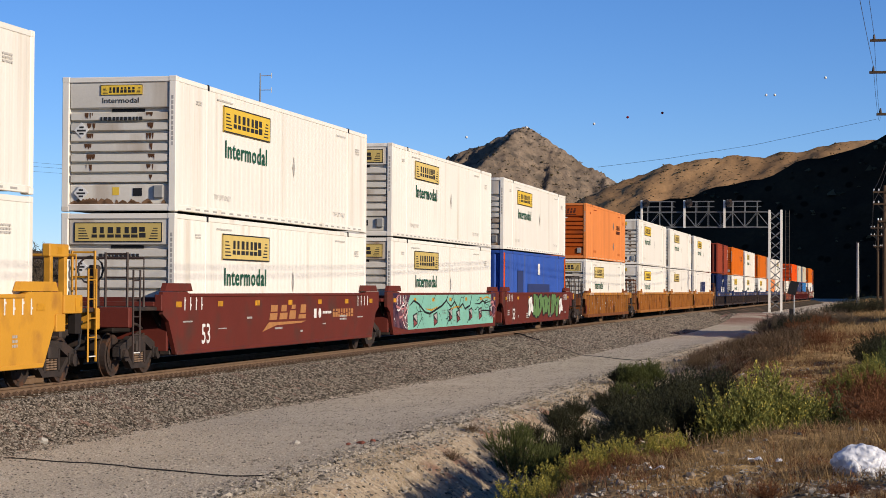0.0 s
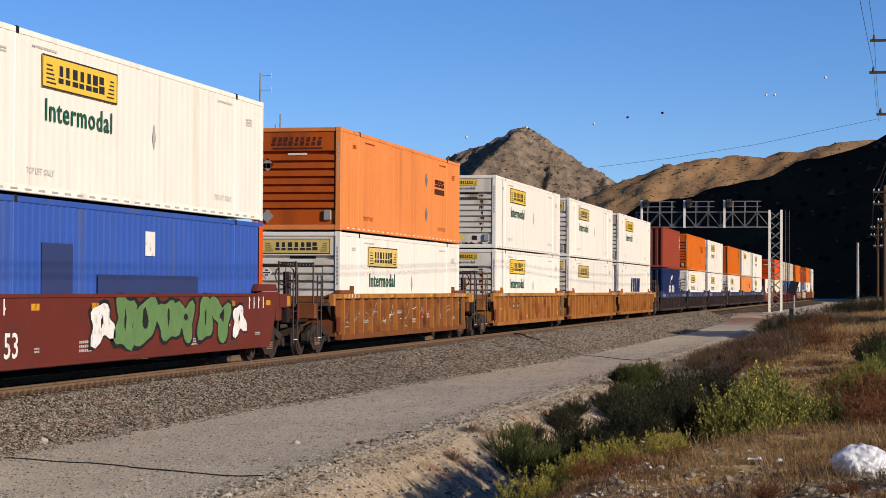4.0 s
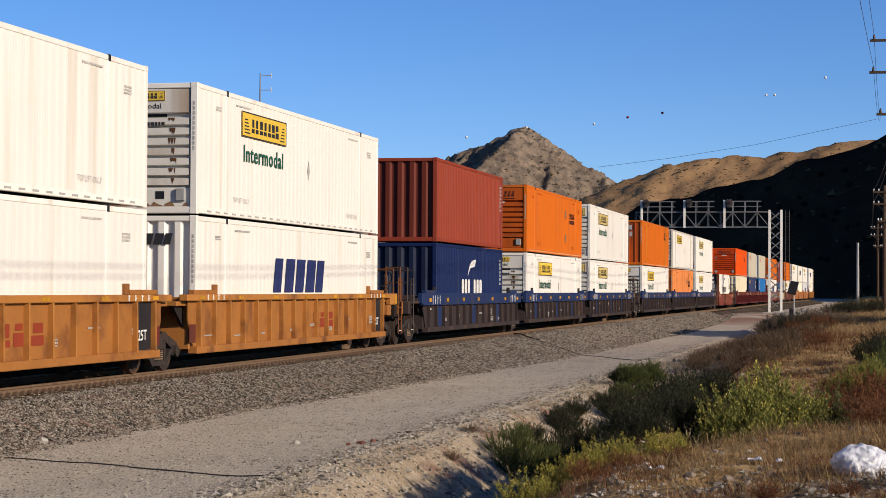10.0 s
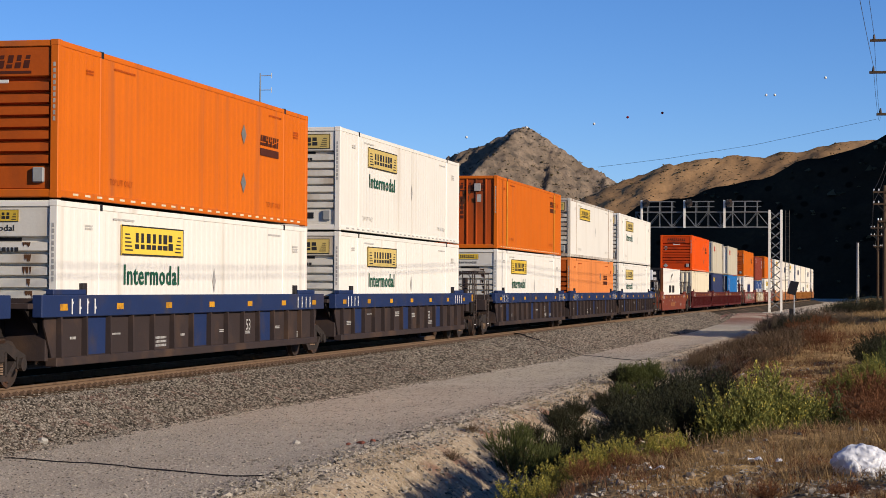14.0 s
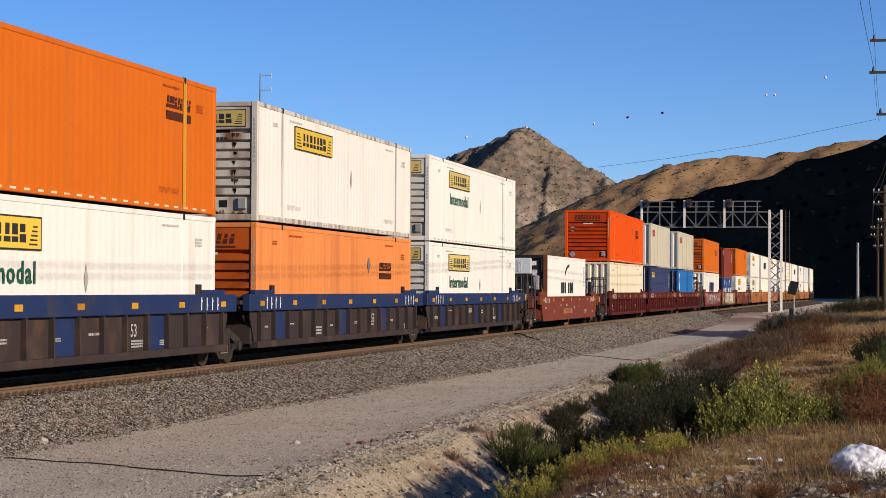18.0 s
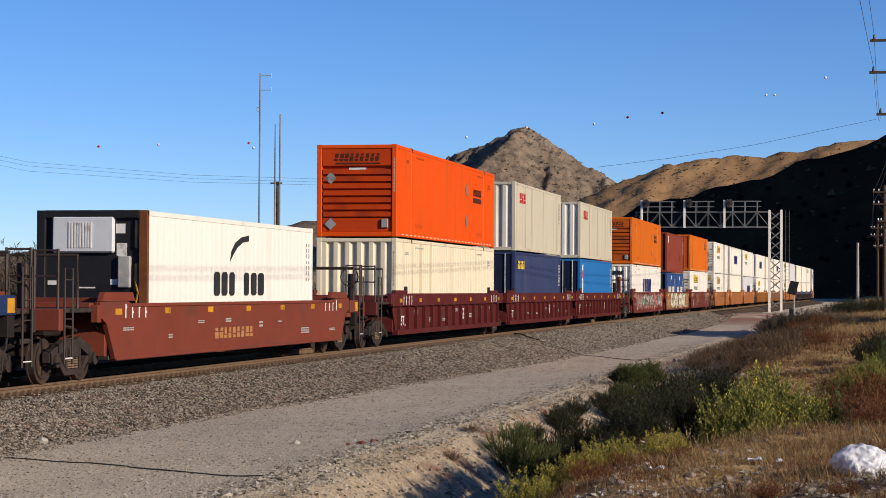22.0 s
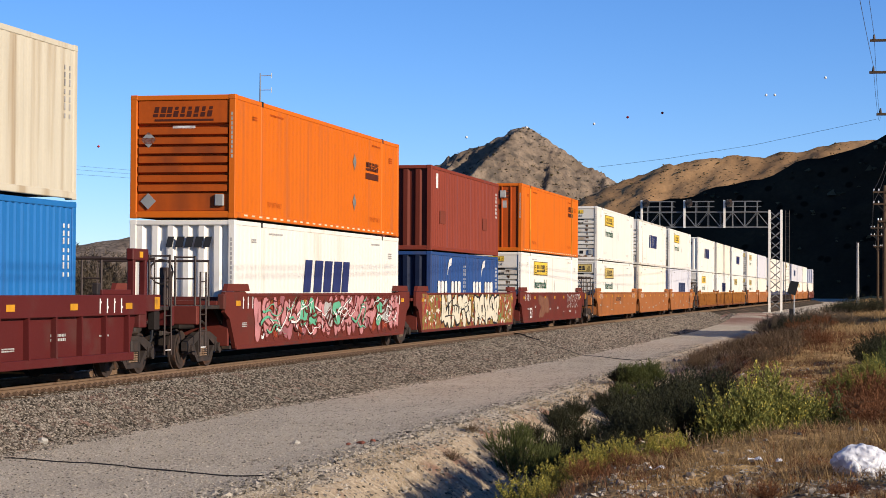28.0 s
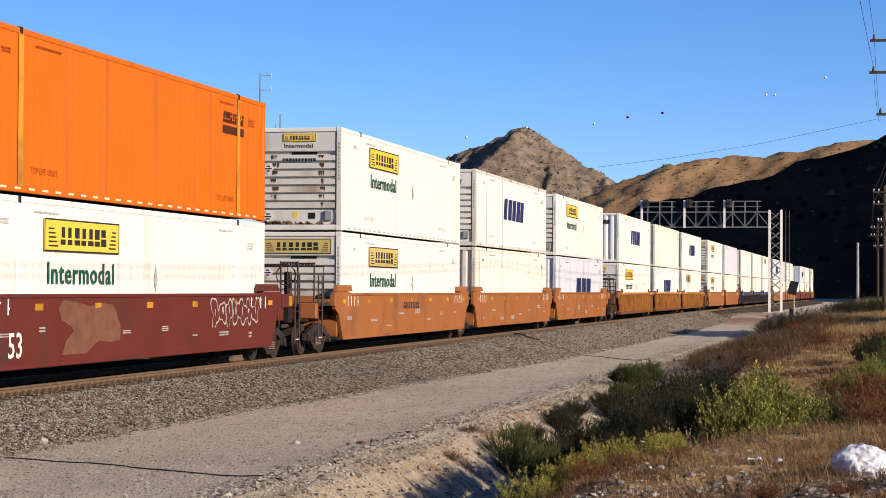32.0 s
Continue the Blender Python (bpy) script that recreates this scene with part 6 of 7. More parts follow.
            for z in (0.4, 1.1, 1.8, 2.5):
                part("hinge", Mesh().cbox(min(s * (w - 0.2), s * (w - 0.08)), max(s * (w - 0.2), s * (w - 0.08)), -h + 0.01, -h + 0.05, z - 0.07, z + 0.07), ep, d)
    elif end == "reefer":
        part("machinery_housing", Mesh().cbox(-w + 0.1, w - 0.1, -h + 0.08, -h + 0.3, 0.1, H - 0.1, 0.02), M["black"], c, "black refrigeration unit housing")
        for a, b, z0, z1 in ((-w - 0.004, -w + 0.185, 0.0, H), (w - 0.185, w + 0.004, 0.0, H), (-w + 0.185, w - 0.185, H - 0.16, H + 0.003), (-w + 0.185, w - 0.185, 0.0, 0.16)):
            part("unit_border", Mesh().cbox(a, b, -h - 0.008, -h + 0.09, z0, z1, 0.01), M["rusty"] if a > 0 else M["black"], c, "rusty post" if a > 0 else "black post")
        part("condenser_cover", Mesh().cbox(-w + 0.35, w - 0.74, -h - 0.03, -h + 0.1, 2.02, H - 0.13, 0.03), M["pale_grey"], c, "pale grey cooling unit cover")
        g = Mesh()
        for i in range(9):
            g.box(-w + 0.72 + i * 0.06, -w + 0.75 + i * 0.06, -h - 0.045, -h - 0.028, 2.12, H - 0.25)
        part("grille", g, M["white_ink"], c, "slatted pale grille")
        part("control_box", Mesh().cbox(w - 0.65, w - 0.38, -h - 0.01, -h + 0.1, 1.3, 1.95, 0.02), M["pale_ink"], c, "control box with a pale label")
        part("compressor", Mesh().disc((-0.4, -h + 0.05, 0.75), "x", 0.2, 0.35, 14), M["steel_dark"], c)
        part("fan_ring", Mesh().disc((0.35, -h + 0.06, 0.85), "y", 0.26, 0.04, 18), M["steel_dark"], c)
        for a, b, z0, z1 in ((0.52, 0.74, 1.95, 2.22), (0.5, 0.7, 2.42, 2.62), (0.38, 0.80, 1.36, 1.47), (0.16, 0.40, 0.68, 0.95), (0.42, 0.72, 0.68, 0.95), (-1.0, -0.8, 1.35, 1.44), (-0.3, 0.05, 1.28, 1.31)):
            part("label_plate", Mesh().box(a, b, -h + 0.066, -h + 0.08, z0, z1), M["white_ink"], c, "white label")
        part("cable", Mesh().tube([(w - 0.3, -h + 0.05, 1.5), (w - 0.2, -h, 1.2), (w - 0.28, -h, 0.8), (w - 0.4, -h + 0.04, 0.5)], 0.02, 5), M["reflector"], c)
        for z in (0.5, 1.5, 2.4):
            part("unit_frame", Mesh().cbox(w - 0.3, w - 0.12, -h + 0.02, -h + 0.09, z - 0.3, z + 0.3, 0.02), M["steel_dark"], c)
    return c


def small_marks(c, L, W, H, ink, seed, both=True):
    """Faint small writing on the side towards the road and on the end."""
    m = Mesh()
    x, h = W / 2 + 0.002, L / 2
    bars(m, x, -h + 1.3, H - 0.45, 0.35, 0.035, 3, 2, seed)
    bars(m, x, -h + 2.7, H - 0.28, 1.1, 0.04, 3, 1, seed + 1)
    for y in (-h + 3.1, h - 3.0):
        words("TOP LIFT ONLY", 0.17, pose(x + 0.002, y, 0.42) @ SIDE, ink, "lettering", c)
    bars(m, x, h - 3.4, H - 0.30, 1.0, 0.04, 3, 1, seed + 4)
    bars(m, x, h - 1.3, H - 0.55, 0.4, 0.04, 3, 3, seed + 5)
    part("small_writing", m, ink, c, "small faint writing")["kind"] = "stuff"
    e = Mesh()
    for i in range(10):
        e.box(W / 2 - 0.105, W / 2 - 0.06, -h - 0.004, -h, H - 0.5 - i * 0.11, H - 0.42 - i * 0.11)
    part("end_number", e, M["pale_ink"], c, "worn upright number")["kind"] = "stuff"


def plate_logo(c, y, z, wd, ht, paint="plate", end=False, W=2.59, L=16.15):
    """A yellow company plate with black lettering-like blocks, on the side or the end."""
    X = W / 2 + 0.003
    a = Mesh().box(X, X + 0.012, y, y + wd, z, z + ht)
    f = Mesh()
    t = ht * 0.05
    for q in ((y, y + wd, z, z + t), (y, y + wd, z + ht - t, z + ht), (y, y + t, z, z + ht), (y + wd - t, y + wd, z, z + ht)):
        f.box(X + 0.012, X + 0.015, *q)
    l = letter_bars(X + 0.0145, y + wd * 0.20, y + wd * 0.83, z + ht * 0.22, z + ht * 0.76, 7, 4)
    k = Mesh()
    for i in range(5):
        k.box(X + 0.012, X + 0.0145, y + wd * (0.85 + 0.012 * i), y + wd * 0.95, z + ht * (0.15 + 0.13 * i), z + ht * (0.2 + 0.13 * i))
        k.box(X + 0.012, X + 0.0145, y + wd * 0.05, y + wd * (0.17 - 0.012 * i), z + ht * (0.15 + 0.13 * i), z + ht * (0.2 + 0.13 * i))
    if end:
        mv = pose(0, -L / 2 + W / 2 + (0.03 if ht < 0.3 else 0.03), 0) @ TO_END
        for m in (a, f, l, k):
            turned(m, mv)
    p = part("company_plate", a, M[paint], c, "yellow company plate")
    part("plate_border", f, M["ink"], p)["kind"] = "stuff"
    part("lettering", l, M["ink"], p, "black logo lettering shapes")["kind"] = "stuff"
    part("emblem", k, M["ink"], p)["kind"] = "stuff"


def intermodal(c, word=True, big_end=False, side_plate=True, end_plate=True, seed=0):
    L, W, H = 16.15, 2.59, 2.896
    small_marks(c, L, W, H, M["faint_ink"], seed)
    if side_plate:
        plate_logo(c, -L / 2 + 3.1, H - 0.95, 3.55, 0.60, "plate_faded" if seed in (2, 3) else "plate")
    if word:
        words("Intermodal", 0.56, pose(W / 2 + 0.005, -L / 2 + 4.85, H - 1.36) @ SIDE, M["green_ink"], "lettering", c, bold=0.010, wide=1.16, space=1.12)
    if end_plate:
        if big_end:
            plate_logo(c, -1.0, H - 0.62, 2.0, 0.42, "plate_faded", end=True)
        else:
            plate_logo(c, -0.42, H - 0.40, 0.95, 0.22, end=True)
            words("Intermodal", 0.16, pose(0.03, -L / 2 + 0.022, H - 0.52) @ END, M["ink"], "end_lettering", c, bold=0.001, wide=1.2)
    for x, z, m in ((-0.85, 1.75, "white_ink"), (-0.85, 0.40, "white_ink")):
        s = 0.17
        part("placard", Mesh().poly([(x - s, z), (x, z - s), (x + s, z), (x, z + s)], "y", -L / 2 + 0.006, -L / 2 + 0.018), M["placard"], c, "white diamond placard holder")
        k = Mesh()
        for dz, hw in ((0.06, 0.05), (-0.01, 0.10), (-0.075, 0.05)):
            k.box(x - hw, x + hw, -L / 2 + 0.003, -L / 2 + 0.006, z + dz - 0.02, z + dz + 0.02)
        part("placard_mark", k, M["ink"], c, "dark marks on the placard")["kind"] = "stuff"
    r = random.Random(seed)
    e = Mesh()
    x = -0.42
    while x < 0.5:
        k = r.uniform(0.04, 0.08)
        e.box(x, x + k, -L / 2 + 0.008, -L / 2 + 0.012, H - 0.95, H - 0.87)
        x += k + 0.03
    part("end_writing", e, M["ink"], c, "dark number bars on the end wall")["kind"] = "stuff"
    if seed in (1, 5):
        # rust that has run out of the joints between the ridges
        st = Mesh()
        for cx, wide in ((-0.66, 0.13), (0.72, 0.10)):
            for j in range(7):
                if j == 0 and cx < 0:
                    continue
                z = 0.785 + j * 1.556 / 7
                for _ in range(5):
                    x, w, k = cx + r.gauss(0, wide * 0.4), r.uniform(0.010, 0.04), r.uniform(0.05, 0.15)
                    st.poly([(x - w, z), (x + w, z), (x + w * 0.7, z - k * 0.6), (x, z - k), (x - w * 0.8, z - k * 0.5)], "y", -L / 2 + 0.0135, -L / 2 + 0.017 + r.uniform(0, 0.002))
        part("rust_streak", st, M["rust_stain"], c, "dark rust streaks")["kind"] = "stuff"
        st = Mesh()
        for _ in range(26):
            x, w, k = r.uniform(-1.05, 1.05), r.uniform(0.03, 0.14), r.uniform(0.02, 0.13)
            st.poly([(x - w, 0.165), (x + w, 0.165), (x + w * 0.6, 0.165 + k * 0.7), (x + r.uniform(-0.3, 0.3) * w, 0.165 + k), (x - w * 0.7, 0.165 + k * 0.5)], "y", -L / 2 + 0.05, -L / 2 + 0.0555 + r.uniform(0, 0.003))
        part("rust_patch", st, M["rust_wash"], c, "rust along the bottom edge")["kind"] = "stuff"
    part("end_sticker", Mesh().box(-0.15, 0.0, -L / 2 + 0.055, -L / 2 + 0.06, 0.35, 0.52), M["plate"], c, "small yellow sticker")
    part("end_vent", Mesh().box(0.32, 0.52, -L / 2 + 0.05, -L / 2 + 0.06, 0.33, 0.5), M["black"], c, "small dark vent")
    part("light_slot", Mesh().box(-0.2, 0.55, -L / 2 + 0.115, -L / 2 + 0.125, H - 0.76, H - 0.69), M["black"], c, "dark slot")
    part("side_patch", Mesh().poly([(0.55, 1.45), (0.65, 1.2), (0.75, 1.45), (0.65, 1.75)], "x", W / 2 + 0.001, W / 2 + 0.004), M["pale_ink"], c, "worn diamond mark")
    m = Mesh()
    for i in range(26):
        m.box(W / 2, W / 2 + 0.003, -L / 2 + 0.7 + i * 0.58, -L / 2 + 0.98 + i * 0.58, 0.06, 0.10)
    part("slot_strip", m, M["pale_ink"], c, "row of pale slots")["kind"] = "stuff"
    return c


def freight_orange(c, seed, vert=False):
    L, W, H = 16.15, 2.59, 2.896
    small_marks(c, L, W, H, M["orange_end"], seed)
    ya = L / 2 - (4.1 if not vert else 3.2)
    zl = H - (1.05 if not vert else 0.72)
    part("logo", letter_bars(W / 2 + 0.002, ya, ya + 1.5, zl, zl + 0.25, 9, 7, 0.2), M["brown_ink"], c, "dark logo lettering shapes")
    part("logo_bar", Mesh().box(W / 2, W / 2 + 0.003, ya, ya + 1.5, zl - 0.25, zl - 0.07), M["brown_ink"], c, "dark bar below the logo")
    for y, z in () if vert else ((2.7, 2.0), (2.7, 0.85)):
        part("side_placard", Mesh().poly([(y - 0.19, z), (y, z - 0.24), (y + 0.19, z), (y, z + 0.24)], "x", W / 2, W / 2 + 0.004), M["orange_end" if vert else "steel_grey"], c, "grey diamond placard holder")
    m = Mesh()
    for i in range(26):
        m.box(W / 2, W / 2 + 0.003, -L / 2 + 0.7 + i * 0.58, -L / 2 + 0.95 + i * 0.58, 0.07, 0.11)
    part("slot_strip", m, M["cream"], c, "row of pale slots")["kind"] = "stuff"
    off = pose(0, -L / 2 + W / 2 + (0.025 if not vert else 0.052), 0) @ TO_END
    e = turned(letter_bars(W / 2, -0.75, 0.75, H - 0.52, H - 0.28, 9, 7, 0.2), off)
    part("end_logo", e, M["brown_ink"], c, "dark logo lettering shapes")
    part("end_logo_bar", turned(Mesh().box(W / 2 - 0.001, W / 2 + 0.001, -0.7, 0.75, H - 0.62, H - 0.57), off), M["brown_ink"], c)
    if not vert:
        for z in (H - 1.05, 0.40):
            s = 0.19
            part("end_placard", Mesh().poly([(-0.85 - s, z), (-0.85, z - s), (-0.85 + s, z), (-0.85, z + s)], "y", -L / 2 + 0.02, -L / 2 + 0.035), M["grey_panel"], c, "grey diamond placard holder")
        part("end_light", Mesh().box(-0.25, 0.3, -L / 2 + 0.02, -L / 2 + 0.035, H - 0.80, H - 0.73), M["white_ink"], c, "pale marker strip")
    else:
        part("end_box", Mesh().cbox(0.35, 0.6, -L / 2 - 0.03, -L / 2 + 0.04, H - 0.62, H - 0.32), M["pale_ink"], c, "pale box on the end wall")
        part("end_panel", Mesh().box(0.38, 0.62, -L / 2 + 0.045, -L / 2 + 0.06, 1.85, 2.15), M["pale_ink"], c, "small pale dotted panel")
        r = random.Random(seed)
        so = Mesh()
        for _ in range(16):
            x, z, w, k = r.uniform(-0.5, 0.4), r.uniform(1.9, 2.5), r.uniform(0.03, 0.09), r.uniform(0.15, 0.5)
            so.poly([(x - w, z), (x + w, z - 0.04), (x + w * 0.6, z - k), (x - w * 0.5, z - k * 0.8)], "y", -L / 2 + 0.053, -L / 2 + 0.0575 + r.uniform(0, 0.002))
        part("soot", so, M["rust_stain"], c, "black soot streaks")["kind"] = "stuff"
        for x0 in (-0.60, -0.22):
            e = Mesh()
            for j in range(5):
                e.box(x0, x0 + 0.13, -L / 2 + 0.05, -L / 2 + 0.056, 1.95 - j * 0.19, 2.07 - j * 0.19)
            part("end_number", e, M["brown_ink"], c, "upright dark number bars")["kind"] = "stuff"
        for a in (-1, 1):
            part("post_strip", Mesh().box(W / 2 + 0.003, W / 2 + 0.006, a * 6.0 - 0.1, a * 6.0 + 0.1, 0.1, H - 0.1), M["yellow_car"], c, "paler post stripe")
    return c


def iso_marks(c, L, H, seed, ink="white_ink", logo=None):
    W = 2.44
    m = Mesh()
    x, h = W / 2 + 0.004, L / 2
    for j in range(2):
        for i in range(7):
            m.box(x - 0.012, x, h - 0.60 + j * 0.22, h - 0.55 + j * 0.22, H - 0.5 - i * 0.15, H - 0.42 - i * 0.15 + 0.02 * (i % 3))
    part("upright_number", m, M["pale_ink" if ink == "ink" else ink], c, "upright pale number marks")["kind"] = "stuff"
    if logo == "flag":
        k = L / 12.19
        if ink == "ink":
            part("logo_flag", Mesh().poly([(-0.78, 1.92), (-0.66, 2.16), (-0.40, 2.36), (0.05, 2.50), (0.62, 2.56), (0.60, 2.42), (0.15, 2.38), (-0.25, 2.25), (-0.55, 2.08)], "x", x - 0.01, x), M[ink], c, "sweeping logo stroke")
        else:
            part("logo_flag", Mesh().poly([(-0.80 * k, 1.80), (-0.66 * k, 2.00), (-0.42 * k, 2.22), (-0.04 * k, 2.36), (0.70 * k, 2.42), (0.58 * k, 2.27), (0.44 * k, 2.14), (0.06 * k, 2.12), (-0.34 * k, 2.08), (-0.60 * k, 1.94)], "x", x - 0.01, x), M[ink], c, "sweeping logo stroke")
        w, z = (1.9, 1.13) if L > 7 else (1.95, 1.05)
        part("logo", letter_bars(x, -w, w, z, z + 0.54, 7, 9, 0.0, False, 3), M[ink], c, "logo lettering shapes")
    if logo == "red":
        part("logo", letter_bars(x, -h + 1.1, -h + 2.6, H - 0.85, H - 0.42, 3, 2, 0.0), M["red_ink"], c, "red logo shapes")
        part("end_logo", turned(letter_bars(W / 2, -0.75, -0.05, H - 0.85, H - 0.60, 4, 2), pose(0, -h + W / 2, 0) @ TO_END), M["red_ink"], c, "red logo shapes")
    if logo == "yellow":
        part("logo", letter_bars(x, -h + 0.6, -h + 2.3, H - 0.72, H - 0.38, 5, 12, 0.0), M["plate"], c, "yellow logo shapes")
    if logo == "badge":
        part("badge", Mesh().box(x - 0.01, x, -h + 0.75, -h + 1.05, H - 0.75, H - 0.25), M["white_ink"], c, "small pale badge")
        for y in (-h + 1.4, h - 3.2):
            part("repaint_patch", Mesh().box(x - 0.01, x - 0.004, y, y + 0.9, 0.95, 1.4), M["oxide"], c, "darker repaint patch")
    return c


SPECS = {}


def make_specs():
    L, W, H = 16.15, 2.59, 2.896

    def white_box(key, paint, label, **kw):
        SPECS[key] = lambda: intermodal(container(L, W, H, M[paint], "ridge", label, frame_paint=M[paint], end_paint=M["white_dirty"]), **kw)
    white_box("a", "white", "white intermodal container with yellow plate and green lettering", seed=1)
    white_box("b", "white", "white intermodal container with large yellow end plate", big_end=True, seed=2)
    white_box("c", "white", "white intermodal container with yellow side plate only", big_end=True, word=False, seed=3)
    white_box("p", "white", "plain white long container with ribbed end", word=False, side_plate=False, end_plate=False, seed=4)
    SPECS["old"] = lambda: intermodal(container(L, W, H, M["white"], "ridge", "rust-stained older white container with yellow plate", side="fine", frame_paint=M["rusted_white"], end_paint=M["rusted_white"]), word=False, big_end=True, seed=5)
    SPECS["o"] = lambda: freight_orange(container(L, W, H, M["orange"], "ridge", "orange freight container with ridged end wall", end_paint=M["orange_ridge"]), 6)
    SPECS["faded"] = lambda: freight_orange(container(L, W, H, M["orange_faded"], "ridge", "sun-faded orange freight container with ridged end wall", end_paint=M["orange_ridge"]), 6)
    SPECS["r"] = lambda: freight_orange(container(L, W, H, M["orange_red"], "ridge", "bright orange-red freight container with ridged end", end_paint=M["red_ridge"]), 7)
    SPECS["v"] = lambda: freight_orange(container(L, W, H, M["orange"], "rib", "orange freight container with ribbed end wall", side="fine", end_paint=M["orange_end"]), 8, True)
    SPECS["blue"] = lambda: blue_marks(container(L, W, H, M["blue"], "vert", "blue long container with darker repaint patches", side="mid", frame_paint=M["blue"]))
    SPECS["cream"] = lambda: plain_marks(container(L, W, H, M["cream"], "vert", "cream long container with folded end wall", side="mid"), 21)
    SPECS["ivory"] = lambda: plain_marks(container(L, W, H, M["ivory"], "vert", "ivory long container with folded end wall", side="mid"), 25)
    SPECS["slant"] = lambda: slant_logo(container(L, W, H, M["white"], "vert", "white container with dark blue slanted logo shapes"), 22)
    SPECS["slant2"] = lambda: slant_logo(container(L, W, H, M["white"], "ridge", "white container with dark frame and slanted logo", frame_paint=M["white_dirty"]), 23)
    SPECS["lilac"] = lambda: blue_logo(container(L, W, H, M["lilac"], "vert", "pale container with blue logo shapes"))
    SPECS["grey"] = lambda: plain_marks(container(L, W, H, M["lilac"], "ridge", "pale grey container with purple end band", end_paint=M["grey_panel"]), 24, True)
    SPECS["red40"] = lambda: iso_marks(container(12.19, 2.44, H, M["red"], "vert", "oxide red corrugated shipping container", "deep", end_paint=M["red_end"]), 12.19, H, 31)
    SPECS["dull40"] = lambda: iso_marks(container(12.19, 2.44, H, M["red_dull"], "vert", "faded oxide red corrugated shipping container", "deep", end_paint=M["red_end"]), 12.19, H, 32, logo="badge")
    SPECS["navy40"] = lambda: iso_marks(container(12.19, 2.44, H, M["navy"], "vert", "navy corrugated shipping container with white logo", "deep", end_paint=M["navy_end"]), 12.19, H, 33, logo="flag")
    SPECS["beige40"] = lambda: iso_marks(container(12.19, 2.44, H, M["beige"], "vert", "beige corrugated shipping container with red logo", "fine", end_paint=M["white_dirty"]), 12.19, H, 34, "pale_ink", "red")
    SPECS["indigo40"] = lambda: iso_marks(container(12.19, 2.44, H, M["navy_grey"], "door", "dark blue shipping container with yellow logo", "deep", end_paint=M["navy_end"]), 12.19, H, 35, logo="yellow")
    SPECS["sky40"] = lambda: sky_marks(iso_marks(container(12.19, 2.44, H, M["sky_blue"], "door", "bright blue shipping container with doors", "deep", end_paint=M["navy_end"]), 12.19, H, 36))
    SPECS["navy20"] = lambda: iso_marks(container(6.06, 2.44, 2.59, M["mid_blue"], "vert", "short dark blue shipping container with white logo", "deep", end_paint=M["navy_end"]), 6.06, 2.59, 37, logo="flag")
    SPECS["reefer"] = lambda: iso_marks(container(12.19, 2.44, H, M["white"], "reefer", "white refrigerated container with black cooling unit", "fine"), 12.19, H, 38, "ink", "flag")


def blue_marks(c):
    X = 1.297
    part("repaint_patch", Mesh().box(X, X + 0.003, -4.9, -3.5, 1.0, 2.1), M["patch"], c, "dark blue repaint patch")
    part("repaint_patch", Mesh().box(X, X + 0.003, -2.3, 3.4, 0.5, 1.55), M["patch"], c, "dark blue repaint patch")
    part("sticker", Mesh().box(X, X + 0.004, 0.2, 0.75, 1.95, 2.45), M["white_ink"], c, "white sticker")
    part("sticker", Mesh().box(X, X + 0.004, -7.2, -6.9, 0.5, 1.1), M["white_ink"], c, "white sticker")
    for a in (-1, 1):
        part("orange_post", Mesh().box(X, X + 0.004, min(a * 7.78, a * 8.07), max(a * 7.78, a * 8.07), 0.1, 2.8), M["orange_red"], c, "orange-red painted post")
    return c


def plain_marks(c, seed, band=False):
    small_marks(c, 16.15, 2.59, 2.896, M["pale_ink"], seed)
    if band:
        part("end_band", Mesh().box(-1.1, 1.1, -8.075 + 0.018, -8.075 + 0.028, 2.3, 2.75), M["purple"], c, "purple band")
    return c


def slant_logo(c, seed):
    small_marks(c, 16.15, 2.59, 2.896, M["pale_ink"], seed)
    part("logo", letter_bars(1.299, -2.4, 2.3, 1.2, 2.05, 5, 14, 0.25, False), M["blue_ink"], c, "dark blue logo lettering shapes")
    part("end_logo", turned(letter_bars(1.295, -0.4, 0.75, 2.25, 2.5, 5, 14, 0.25, False), pose(0, -8.075 + 1.295 - 0.003, 0) @ TO_END), M["ink"], c, "dark logo lettering shapes")
    part("end_light", Mesh().box(-0.3, 0.25, -8.08, -8.06, 0.28, 0.40), M["white_ink"], c, "pale marker strip")
    return c


def blue_logo(c):
    small_marks(c, 16.15, 2.59, 2.896, M["pale_ink"], 41)
    part("logo", letter_bars(1.299, -1.6, 3.6, 0.95, 1.9, 6, 15, 0.12, False), M["car_blue"], c, "blue logo lettering shapes")
    return c


def sky_marks(c):
    part("white_stripe", Mesh().box(1.222, 1.226, -5.6, -5.2, 0.9, 2.6), M["white_ink"], c, "white stripe")
    part("red_mark", Mesh().box(1.227, 1.23, -5.55, -5.25, 1.9, 2.3), M["red_ink"], c, "red mark")
    part("sticker", Mesh().box(1.222, 1.226, 5.2, 5.6, 0.5, 1.0), M["white_ink"], c, "white sticker")
    return c


make_specs()
BUILT = {}


